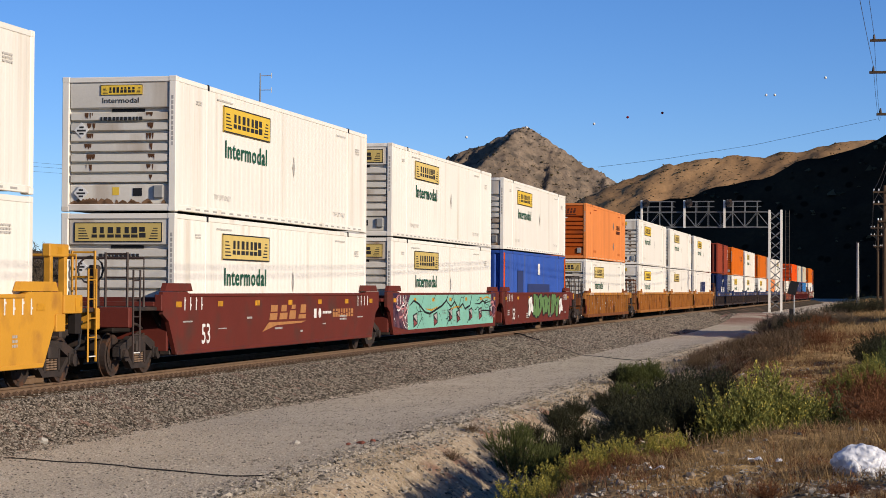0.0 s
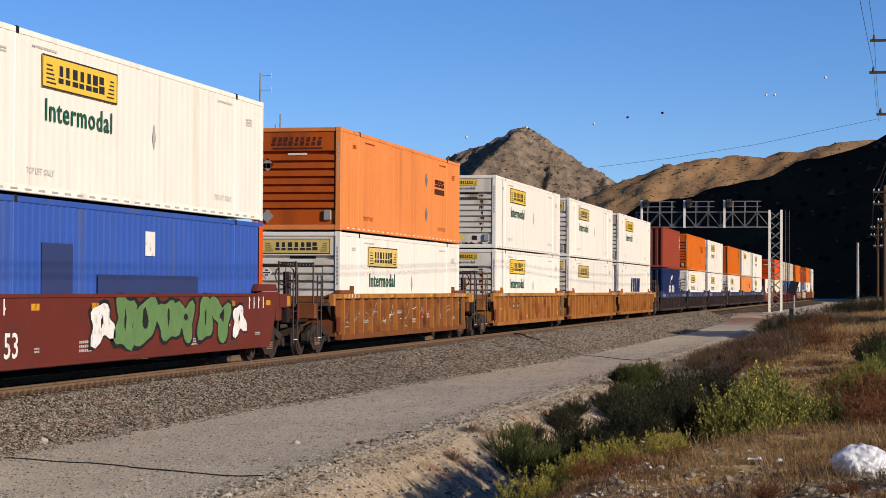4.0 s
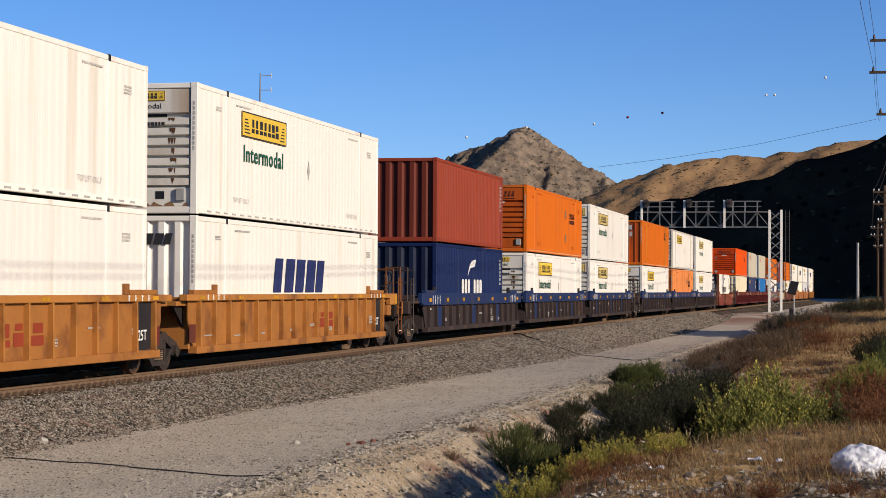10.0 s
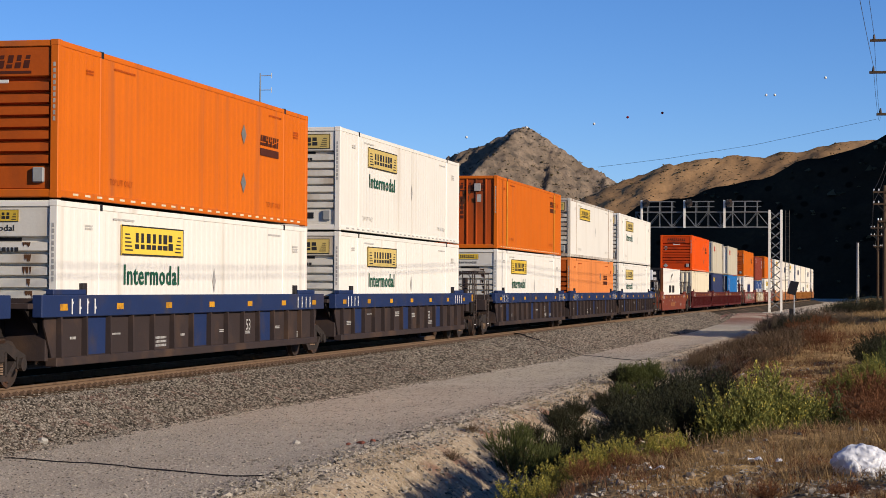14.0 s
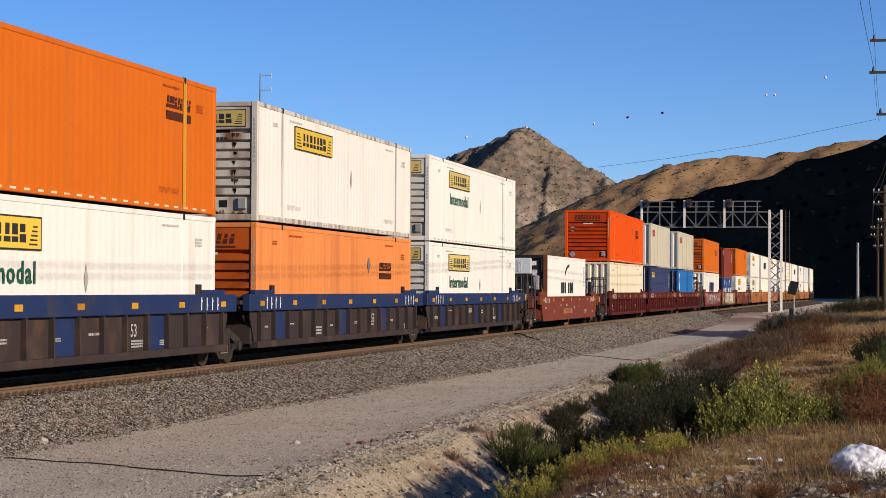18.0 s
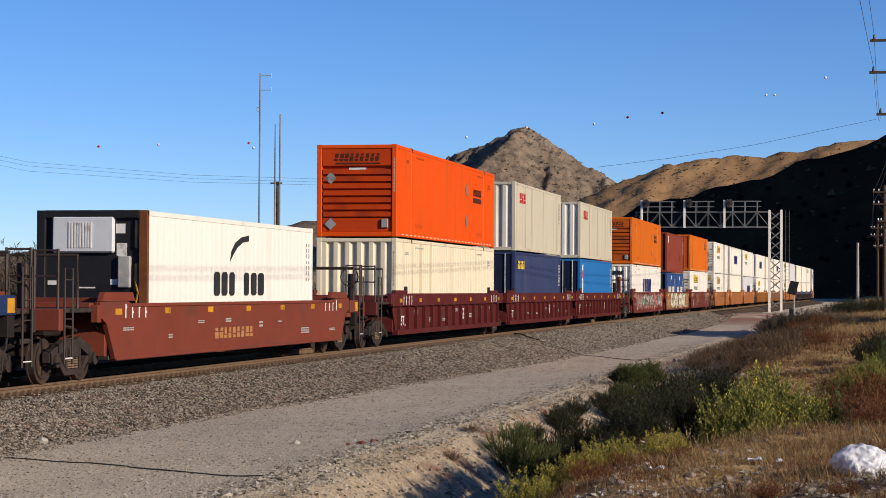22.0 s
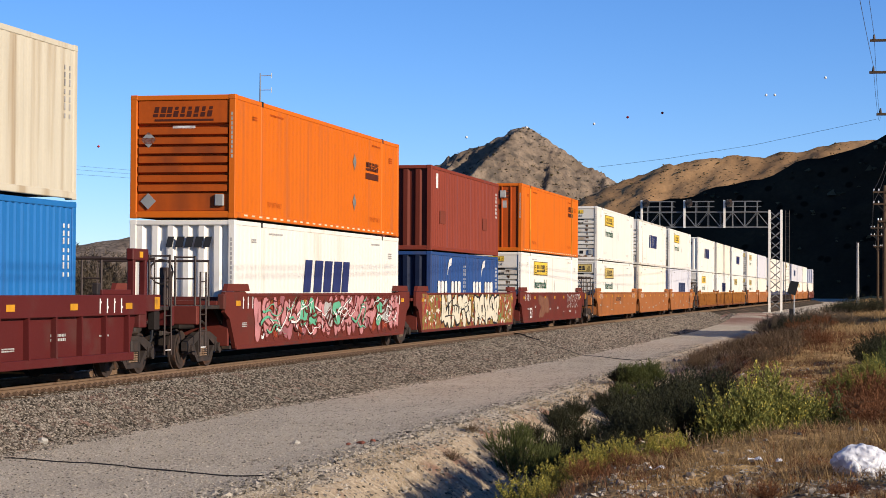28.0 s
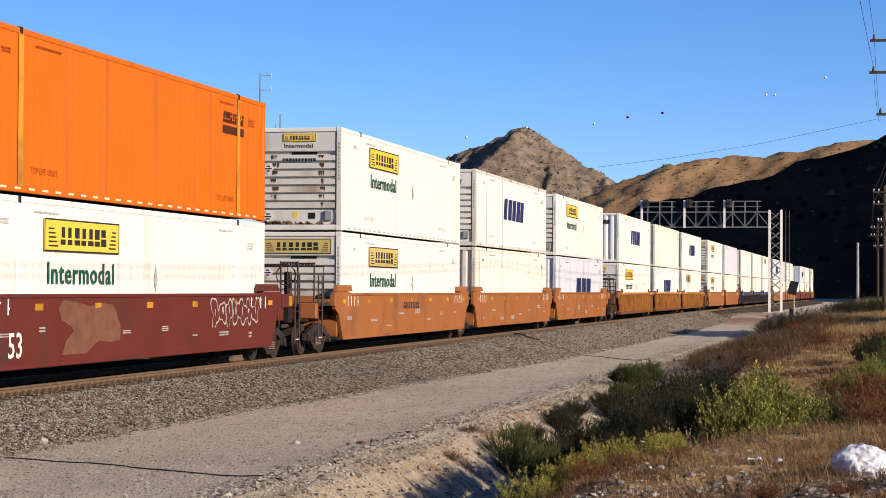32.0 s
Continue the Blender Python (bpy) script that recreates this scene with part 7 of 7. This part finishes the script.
def joined(ob):
    """Far-off things keep their shape, with the pieces of one paint joined into one part."""
    by = {}
    for o in ob.children_recursive:
        if o.type == "MESH":
            by.setdefault(o.data.materials[0], []).append(o)
    inv = {o: o.matrix_local if o.parent == ob else o.parent.matrix_local @ o.matrix_local for o in ob.children_recursive}
    keep = []
    for m, obs in by.items():
        me = Mesh()
        for o in obs:
            me.add([inv[o] @ v.co for v in o.data.vertices], [tuple(p.vertices) for p in o.data.polygons])
        keep.append((obs[0].name.split(".")[0], me, m))
    for o in ob.children_recursive:
        bpy.data.objects.remove(o)
    for name, me, m in keep:
        part(name, me, m, ob)["kind"] = "stuff"
    return ob


def load(key, centre, z, far=False):
    """Puts a container of that kind on the train."""
    if (key, far) in BUILT:
        c = copy_thing(BUILT[key, far], Matrix())
    else:
        c = SPECS[key]()
        BUILT[key, far] = joined(c) if far else c
    MOVERS.append((c, centre, z))
    return c


# ---- graffiti ----
def graffiti(side, x, y0, y1, z0, z1, base, fills, outline, n, seed):
    """Sprayed shapes: a ground colour and rows of rounded letter shapes with outlines."""
    r = random.Random(seed)
    if base:
        pts = [(y0 + (y1 - y0) * t, z0) for t in (0, 0.3, 0.7, 1)] + [(y0 + (y1 - y0) * t, z1 - r.uniform(0, 0.05)) for t in (1, 0.6, 0.3, 0)]
        part("sprayed_ground", Mesh().poly(pts, "x", x, x + 0.002), base, side, "sprayed colour field")
    w = (y1 - y0) / n
    for i in range(n):
        cy, cz = y0 + (i + 0.5) * w + r.uniform(-0.1, 0.1) * w, (z0 + z1) / 2
        ry, rz = w * r.uniform(0.45, 0.62), (z1 - z0) * r.uniform(0.42, 0.5)
        lobes = [(r.uniform(0, 6.28), r.uniform(0.1, 0.25), r.choice((2, 3, 4))) for _ in range(3)]

        def blob(s, ddy=0.0, ddz=0.0):
            pts = []
            for k in range(22):
                a = 2 * math.pi * k / 22
                q = s * (1 + sum(m * math.sin(f * a + p) for p, m, f in lobes))
                sq = (abs(math.cos(a)) ** 4 + abs(math.sin(a)) ** 4) ** -0.25
                yy = cy + ddy + ry * q * sq * math.cos(a)
                zz = min(z1 + 0.03, max(z0 - 0.03, cz + ddz + rz * q * sq * math.sin(a)))
                pts.append((min(max(yy, y0 - 0.2), y1 + 0.2), zz))
            return pts
        part("letter_outline", Mesh().poly(blob(1.0), "x", x + 0.002, x + 0.004 + 0.0004 * i), outline, side, "dark sprayed outline")
        f = part("letter_fill", Mesh().poly(blob(0.84), "x", x + 0.002, x + 0.0075 + 0.0004 * i), r.choice(fills), side, "sprayed letter shape")
        part("letter_gap", Mesh().poly([(cy + ry * 0.25 * math.cos(k * 0.785) * (1 if i % 2 else 0.4), cz + rz * r.choice((0.0, 0.25)) + rz * 0.3 * math.sin(k * 0.785)) for k in range(8)], "x", x + 0.003, x + 0.0095 + 0.0004 * i), outline, f)


SPRAY = dict(
    teal=mat("teal_spray", (0.20, 0.44, 0.34), 0.6, 0, 0.1, 2.0), pink=mat("pink_spray", (0.52, 0.22, 0.22), 0.6, 0, 0.25, 3.0),
    green=mat("green_spray", (0.12, 0.22, 0.08), 0.6, 0, 0.2, 3.0), ivory=mat("ivory_spray", (0.62, 0.56, 0.42), 0.6, 0, 0.1, 3.0),
    olive=mat("olive_spray", (0.25, 0.19, 0.05), 0.6, 0, 0.3, 5.0, second=(0.3, 0.05, 0.04), second_scale=3.0), violet=mat("violet_spray", (0.25, 0.18, 0.36), 0.6, 0, 0.2, 3.0),
    brick=mat("brick_red_spray", (0.26, 0.075, 0.07), 0.6, 0, 0.3, 5.0), dusk=mat("dark_violet_spray", (0.045, 0.022, 0.045), 0.6, 0, 0.3, 4.0, second=(0.16, 0.07, 0.09), second_scale=2.5),
    rose=mat("dull_rose_spray", (0.36, 0.13, 0.14), 0.6, 0, 0.3, 3.0),
    mint=mat("mint_spray", (0.12, 0.40, 0.24), 0.6, 0, 0.2, 3.0))


# ---- the train, front to back ----
TAGS53 = [("53", -6.4, 0.72, 0.62, "white_ink")]
KINDS = {
    "yellow": ("smooth", "yellow_car", "yellow_car", "bright yellow smooth-sided well car", dict(number=None, tall_frame=True, rail_m=M["yellow_car"])),
    "maroon": ("smooth", "maroon", "maroon", "red-brown smooth-sided well car", dict(number=TAGS53)),
    "oxide": ("smooth", "oxide", "oxide", "red oxide smooth-sided short well car", dict(number=None, sill_top=1.42)),
    "tan": ("smooth", "tan", "tan", "orange-brown smooth-sided well car", dict(number=None)),
    # Ribbed cars: paler posts over darker panels paint in the light on the ribs.
    "rusty": ("ribbed", "rusty", "amber", "rusty yellow-brown ribbed well car", dict(end_panels=True, number=None, post_m=M["amber"])),
    "amber": ("ribbed", "amber_panel", "amber", "amber yellow ribbed well car", dict(end_panels=True, post_m=M["amber"], rail_m=M["rusty"], number=[("25T", 7.68, 0.78, 0.3, "white_ink")])),
    "dark": ("band", "car_dark", "car_blue", "dark ribbed well car with blue top chord", dict(alt=M["car_blue"], number=[("53", 2.92, 0.88, 0.36, "pale_ink")])),
    "plum": ("band", "plum", "plum", "plum red ribbed well car", dict(tall_frame=True, number=[("53", 1.75, 0.86, 0.56, "white_ink"), ("25T", -7.61, 0.74, 0.42, "white_ink")])),
}
# metres to the front of the long-container space, car kind, front end, rear end, upper load, lower load
UNITS = [
    (15.99, "yellow", "truck", "end", "p", "p"),
    (39.35, "maroon", "end", "truck", "a", "b"), (58.62, "maroon", "", "truck", "b", "b"), (77.46, "maroon", "", "end", "a", "blue"),
    (100.75, "rusty", "end", "end", "faded", "b"),
    (123.91, "amber", "end", "truck", "a", "a"), (143.09, "amber", "", "truck", "b", "c"), (162.25, "amber", "", "end", "a", "slant"),
    (184.97, "dark", "end", "truck", "red40", "navy40"), (204.45, "dark", "", "truck", "o", "a"), (223.81, "dark", "", "end", "b", "b"),
    (247.36, "dark", "end", "truck", "v", "a"), (266.56, "dark", "", "truck", "old", "faded"), (285.43, "dark", "", "end", "b", "b"),
    (308.30, "oxide", "end", "end", None, "reefer"),
    (331.57, "plum", "end", "truck", "r", "cream"), (350.84, "plum", "", "truck", "beige40", "indigo40"), (369.59, "plum", "", "end", "beige40", "sky40"),
    (392.86, "maroon", "end", "truck", "o", "slant"), (412.02, "maroon", "", "truck", "dull40", "navy20"), (431.15, "maroon", "", "end", "v", "a"),
    (454.37, "tan", "end", "truck", "a", "b"), (473.43, "tan", "", "truck", "slant2", "ivory"), (492.53, "tan", "", "end", "a", "lilac"),
    (515.75, "rusty", "end", "truck", "slant", "a"), (534.85, "rusty", "", "truck", "ivory", "slant"), (553.95, "rusty", "", "end", "slant", "c"),
    (577.10, "tan", "end", "truck", "b", "b"), (596.20, "tan", "", "end", "grey", "ivory"),
    (619.40, "dark", "end", "truck", "ivory", "ivory"), (638.50, "dark", "", "truck", "p", "ivory"), (657.60, "dark", "", "end", "c", "p"),
    (680.80, "tan", "end", "truck", "lilac", "p"), (699.90, "tan", "", "truck", "grey", "c"), (719.00, "tan", "", "end", "p", "ivory"),
    (742.20, "maroon", "end", "truck", None, "p"), (761.30, "maroon", "", "truck", "lilac", "p"), (780.40, "maroon", "", "end", "p", "b"),
    (803.60, "rusty", "end", "truck", "a", "p"), (822.70, "rusty", "", "truck", "p", "ivory"), (841.80, "rusty", "", "end", "c", "b"),
    (865.00, "dark", "end", "truck", "ivory", "p"), (884.10, "dark", "", "truck", "b", "a"), (903.20, "dark", "", "end", "p", "p"),
]
CARS = []
PROTO = {}
SPECIAL = {1, 2, 3, 14, 18, 19, 20}


def build_train():
    for i, (u, kind, front, rear, up, low) in enumerate(UNITS):
        style, panel, chord, label, extra = KINDS[kind]
        far = i > 28
        key = (kind, front, rear, far)
        if i not in SPECIAL and key in PROTO:
            car = copy_thing(PROTO[key], Matrix())
            WHEELS.extend(o for o in car.children_recursive if o.name.startswith("wheelset"))
        else:
            if i == 2:
                extra = dict(number=None)
            car = well_car(style, M[panel], M[chord], front, rear, label, seed=i, **extra)
            if far:
                del WHEELS[len(WHEELS) - 2 * sum(k in ("truck", "end") for k in (front, rear)):]
                joined(car)
            if i not in SPECIAL:
                PROTO[key] = car
        CARS.append(car)
        mid = u + HALF
        MOVERS.append((car, mid, 0.0))
        if low == "navy20":
            for d in (-3.05, 3.05):
                load(low, mid + d, 0.45)
        else:
            load(low, mid, 0.45, far)
        if up:
            load(up, mid, 3.07 if low == "navy20" else 3.38, far)


build_train()


def side_of(car):
    return [o for o in car.children if o.name.startswith("side_sill")][0]


XS = 1.423


def strokes(side, x, y0, y1, z0, z1, material, n, seed, thick=1.0):
    """Sprayed lines that wander and branch."""
    r = random.Random(seed)
    for i in range(n):
        y, z, a = r.uniform(y0, y1), r.uniform(z0 + 0.2, z1 - 0.2), r.uniform(-0.8, 0.8)
        pts = [(y, z)]
        for _ in range(9):
            a += r.uniform(-0.7, 0.7)
            y, z = y + 0.2 * math.cos(a), z + 0.17 * math.sin(a)
            if not (y0 < y < y1 and z0 < z < z1):
                break
            pts.append((y, z))
        if len(pts) < 3:
            continue
        w = r.uniform(0.02, 0.05) * thick
        out = [(p[0] - w * 0.3, p[1] + w * (1 - k / len(pts))) for k, p in enumerate(pts)] + [(p[0] + w * 0.3, p[1] - w * (1 - k / len(pts))) for k, p in list(enumerate(pts))[::-1]]
        k = len(out)
        half = k // 2
        vs = [(x, *q) for q in out]
        fs = [(j, j + 1, k - 2 - j, k - 1 - j) for j in range(half - 1)]
        part("sprayed_line", Mesh().add(vs, fs), material, side, "thin sprayed line")


s = side_of(CARS[1])
part("logo", letter_bars(XS, -1.75, 1.55, 0.98, 1.34, 4, 9, 0.3), M["gold_ink"], s, "faded gold logo shapes")
part("logo_swoosh", Mesh().poly([(-2.3, 0.70), (-1.8, 0.92), (1.4, 0.92), (1.0, 0.87), (-1.2, 0.84)], "x", XS, XS + 0.002), M["gold_ink"], s, "faded gold swoosh")
part("car_number", letter_bars(XS, 4.0, 6.2, 0.98, 1.2, 8, 5), M["gold_ink"], s, "faded gold number bars")
m = Mesh().disc((XS, 2.72, 1.1), "x", 0.13, 0.002, 16).box(XS, XS + 0.002, 2.15, 2.4, 0.98, 1.22)
bars(m, XS, 3.0, 1.08, 0.85, 0.07, 4, 1, 77, 0.002)
part("painted_marks", m, M["white_ink"], s, "white painted marks")["kind"] = "stuff"
s = side_of(CARS[2])
part("sprayed_ground", Mesh().poly([(-6.4, 0.46), (7.9, 0.46), (8.0, 1.5), (7.5, 1.62), (-6.0, 1.62), (-6.5, 1.2)], "x", XS, XS + 0.002), SPRAY["teal"], s, "teal sprayed colour field")


def ribbon(side, x, pts, w, material):
    """A sprayed line through points of (metres along, share of the height from the top)."""
    q = [Vector((y, 1.60 - f * 1.1)) for y, f in pts]
    vs = []
    for i, p in enumerate(q):
        d = (q[min(i + 1, len(q) - 1)] - q[max(i - 1, 0)]).normalized()
        k = w * (0.35 if i in (0, len(q) - 1) else 1.0)
        vs += [(x, p.x - d.y * k, p.y + d.x * k), (x, p.x + d.y * k, p.y - d.x * k)]
    part("sprayed_line", Mesh().add(vs, [(2 * i, 2 * i + 1, 2 * i + 3, 2 * i + 2) for i in range(len(q) - 1)]), material, side, "black sprayed line")


for y, f in ((-2.4, 0.5), (-5.4, 0.5), (0.0, 0.38), (1.3, 0.45), (3.5, 0.4), (5.3, 0.4), (7.4, 0.32)):
    part("sprayed_patch", Mesh().poly([(y - 0.32, 1.42 - f), (y + 0.3, 1.50 - f), (y + 0.36, 1.12 - f), (y - 0.2, 1.0 - f)], "x", XS + 0.002, XS + 0.004), M["black"], s, "black sprayed patch")
    part("sprayed_patch", Mesh().poly([(y - 0.22, 1.38 - f), (y + 0.22, 1.44 - f), (y + 0.26, 1.2 - f)], "x", XS + 0.004, XS + 0.006), M["pale_ink"], s, "pale sprayed patch")
    part("sprayed_patch", Mesh().poly([(y - 0.2, 1.27 - f), (y + 0.25, 1.18 - f), (y + 0.28, 1.14 - f), (y - 0.13, 1.05 - f)], "x", XS + 0.004, XS + 0.006), SPRAY["brick"], s, "dull red sprayed patch")
for w, line in ((0.035, [(-6.2, 0.35), (-5.6, 0.2), (-4.9, 0.3), (-4.0, 0.55), (-3.3, 0.6), (-2.8, 0.55), (-2.0, 0.45), (-1.4, 0.38), (-0.7, 0.22), (-0.3, 0.0)]),
                (0.035, [(-0.7, 0.22), (0.1, 0.42), (0.7, 0.25), (1.3, 0.5), (2.1, 0.33), (2.5, 0.5), (3.4, 0.4), (3.8, 0.0)]),
                (0.03, [(4.3, 0.35), (5.2, 0.35), (5.7, 0.26), (6.5, 0.32), (7.5, 0.25)]), (0.03, [(5.2, 0.62), (5.8, 0.58), (7.2, 0.6), (7.6, 0.4)]),
                (0.03, [(-4.8, 0.35), (-4.4, 0.7), (-5.1, 1.0)]), (0.02, [(-4.5, 0.65), (-4.1, 0.98)]), (0.04, [(0.0, 0.45), (-0.1, 0.75), (-0.6, 1.0)]), (0.025, [(-0.05, 0.7), (0.2, 0.98)]),
                (0.035, [(1.3, 0.5), (1.2, 0.8), (1.1, 1.0)]), (0.02, [(1.25, 0.75), (1.0, 0.95)]), (0.035, [(3.6, 0.4), (3.5, 0.75), (2.9, 0.97)]), (0.025, [(3.5, 0.7), (3.6, 0.95)]),
                (0.03, [(0.6, 0.28), (0.5, 0.05)]), (0.025, [(2.3, 0.4), (2.2, 0.1)]), (0.03, [(5.9, 0.6), (5.8, 0.95)])):
    ribbon(s, XS + 0.008, line, w, M["black"])
for line in ([(-3.9, 0.45), (-3.0, 0.5), (-2.0, 0.4)], [(0.0, 0.5), (1.0, 0.42), (2.0, 0.45)], [(5.6, 0.2), (6.6, 0.12), (7.4, 0.2)]):
    ribbon(s, XS + 0.007, line, 0.03, M["reflector"])
part("sprayed_ground", Mesh().poly([(-8.3, 0.6), (-6.55, 0.46), (-6.0, 1.62), (-8.4, 1.62)], "x", XS, XS + 0.0015), SPRAY["dusk"], s, "dark violet sprayed field")
strokes(s, XS + 0.004, -8.3, -6.3, 0.5, 1.6, SPRAY["pink"], 16, 41)
strokes(s, XS + 0.006, -8.3, -6.3, 0.5, 1.6, M["white_ink"], 10, 42, 0.7)
strokes(s, XS + 0.006, -5.8, 7.6, 0.5, 1.6, M["black"], 22, 43, 0.5)
part("sprayed_ground", Mesh().poly([(7.6, 0.6), (8.4, 0.9), (8.4, 1.62), (7.4, 1.62)], "x", XS + 0.003, XS + 0.0045), SPRAY["dusk"], s, "dark violet sprayed field")
strokes(s, XS + 0.006, 7.3, 8.4, 0.6, 1.6, SPRAY["pink"], 8, 44)
s = side_of(CARS[3])
graffiti(s, XS, -1.8, 5.2, 0.52, 1.62, None, [SPRAY["green"]], M["black"], 6, 5)
graffiti(s, XS, -3.0, -1.9, 0.6, 1.5, None, [SPRAY["violet"], M["white_ink"]], M["black"], 1, 6)
graffiti(s, XS, 5.4, 6.3, 0.6, 1.4, None, [M["white_ink"]], M["black"], 1, 6)
s = side_of(CARS[4])
strokes(s, 1.372, -7.9, 7.9, 0.55, 1.4, M["pale_ink"], 26, 31, 0.4)
strokes(s, 1.373, -3.5, 1.0, 0.5, 1.4, M["white_ink"], 9, 32, 0.5)
s = side_of(CARS[5])
for y in (-4.98, -3.95):
    p = part("number_patch", Mesh().box(1.361, 1.367, y, y + 0.72, 0.96, 1.2), M["car_black"], s, "black number patch")
    part("number_bars", bars(Mesh(), 1.3671, y + 0.08, 1.03, 0.56, 0.10, 4, 1, 5, 0.002), M["pale_ink"], p, "pale number bars")["kind"] = "stuff"
s = side_of(CARS[14])
part("car_number", letter_bars(XS, -2.4, 0.4, 0.62, 0.86, 9, 5), M["gold_ink"], s, "gold number bars")
s = side_of(CARS[18])
graffiti(s, XS, -7.0, 7.6, 0.46, 1.6, None, [SPRAY["pink"], SPRAY["pink"], SPRAY["rose"], SPRAY["rose"], M["red"]], M["maroon"], 21, 7)
graffiti(s, XS + 0.02, -6.4, 7.0, 0.7, 1.5, None, [SPRAY["mint"], M["pale_ink"], SPRAY["pink"], SPRAY["pink"], SPRAY["pink"]], M["maroon"], 17, 17)
strokes(s, XS + 0.05, -6.7, 7.3, 0.5, 1.6, M["maroon"], 46, 21)
strokes(s, XS + 0.055, -6.7, 7.3, 0.55, 1.55, M["white_ink"], 34, 22, 0.8)
strokes(s, XS + 0.055, -6.7, -3.5, 0.5, 1.6, SPRAY["mint"], 9, 23)
strokes(s, XS + 0.055, 1.5, 3.5, 0.5, 1.6, SPRAY["mint"], 7, 24)
s = side_of(CARS[19])
part("sprayed_ground", Mesh().poly([(-8.2, 0.42), (8.2, 0.42), (8.3, 1.6), (-8.3, 1.6)], "x", XS, XS + 0.002), SPRAY["olive"], s, "olive and rust sprayed colour field")
r = random.Random(28)
for paint, n in ((SPRAY["ivory"], 110), (M["red"], 70), (SPRAY["olive"], 60), (SPRAY["green"], 50), (M["tan"], 60)):
    dabs = Mesh()
    dabs.many = True
    for _ in range(n):
        y, z, w = r.uniform(-8.0, 8.0), r.uniform(0.48, 1.52), r.uniform(0.05, 0.16)
        dabs.poly([(y + w * r.uniform(0.6, 1.2) * math.cos(a), z + 0.7 * w * r.uniform(0.6, 1.2) * math.sin(a)) for a in (0.2, 1.3, 2.5, 3.6, 4.9)], "x", XS + 0.001, XS + 0.004 + r.uniform(0, 0.002))
    part("sprayed_dabs", dabs, paint, s, "small sprayed colour dabs")
graffiti(s, XS + 0.008, -5.4, -0.4, 0.44, 1.6, None, [SPRAY["ivory"]], M["black"], 6, 9)
graffiti(s, XS + 0.008, 0.3, 5.2, 0.44, 1.6, None, [SPRAY["ivory"]], M["black"], 5, 19)
strokes(s, XS + 0.02, -5.2, 5.0, 0.5, 1.5, M["black"], 16, 25)
s = side_of(CARS[20])
graffiti(s, XS, -4.4, -1.8, 0.55, 1.5, None, [M["worn_patch"]], M["worn_patch"], 1, 10)
graffiti(s, XS, 3.8, 7.2, 0.9, 1.5, None, [M["maroon"]], M["pale_ink"], 7, 11)
s = side_of(CARS[21])
part("number_box", Mesh().box(XS, XS + 0.002, -1.2, 1.2, 1.1, 1.38), M["tan"], s)
part("car_number", letter_bars(XS + 0.004, -1.1, 1.1, 1.14, 1.34, 9, 5), M["ink"], s, "dark number bars")


def motions():
    times = [float(t) for t in range(33)]
    for ob, mid, z in MOVERS:
        rows = []
        for t in times:
            x, y, h = bend(mid - run(t))
            rows.append((t, Matrix.Translation((TRACK_X + x, y, z)) @ Matrix.Rotation(h, 4, "Z")))
        walk(ob, rows)
    # all wheelsets turn alike on their trucks: one set of keys for each end of a truck
    turns = {}
    for w in WHEELS:
        y = round(w.location.y, 2)
        if y not in turns:
            turns[y] = w
            walk(w, [(k / 30.0, Matrix.Translation((0, y, 0.42)) @ Matrix.Rotation(run(k / 30.0) / 0.42, 4, "X")) for k in range(961)])
        else:
            w.rotation_mode = "QUATERNION"
            w.animation_data_create()
            w.animation_data.action = turns[y].animation_data.action
            w.animation_data.action_slot = turns[y].animation_data.action_slot



motions()
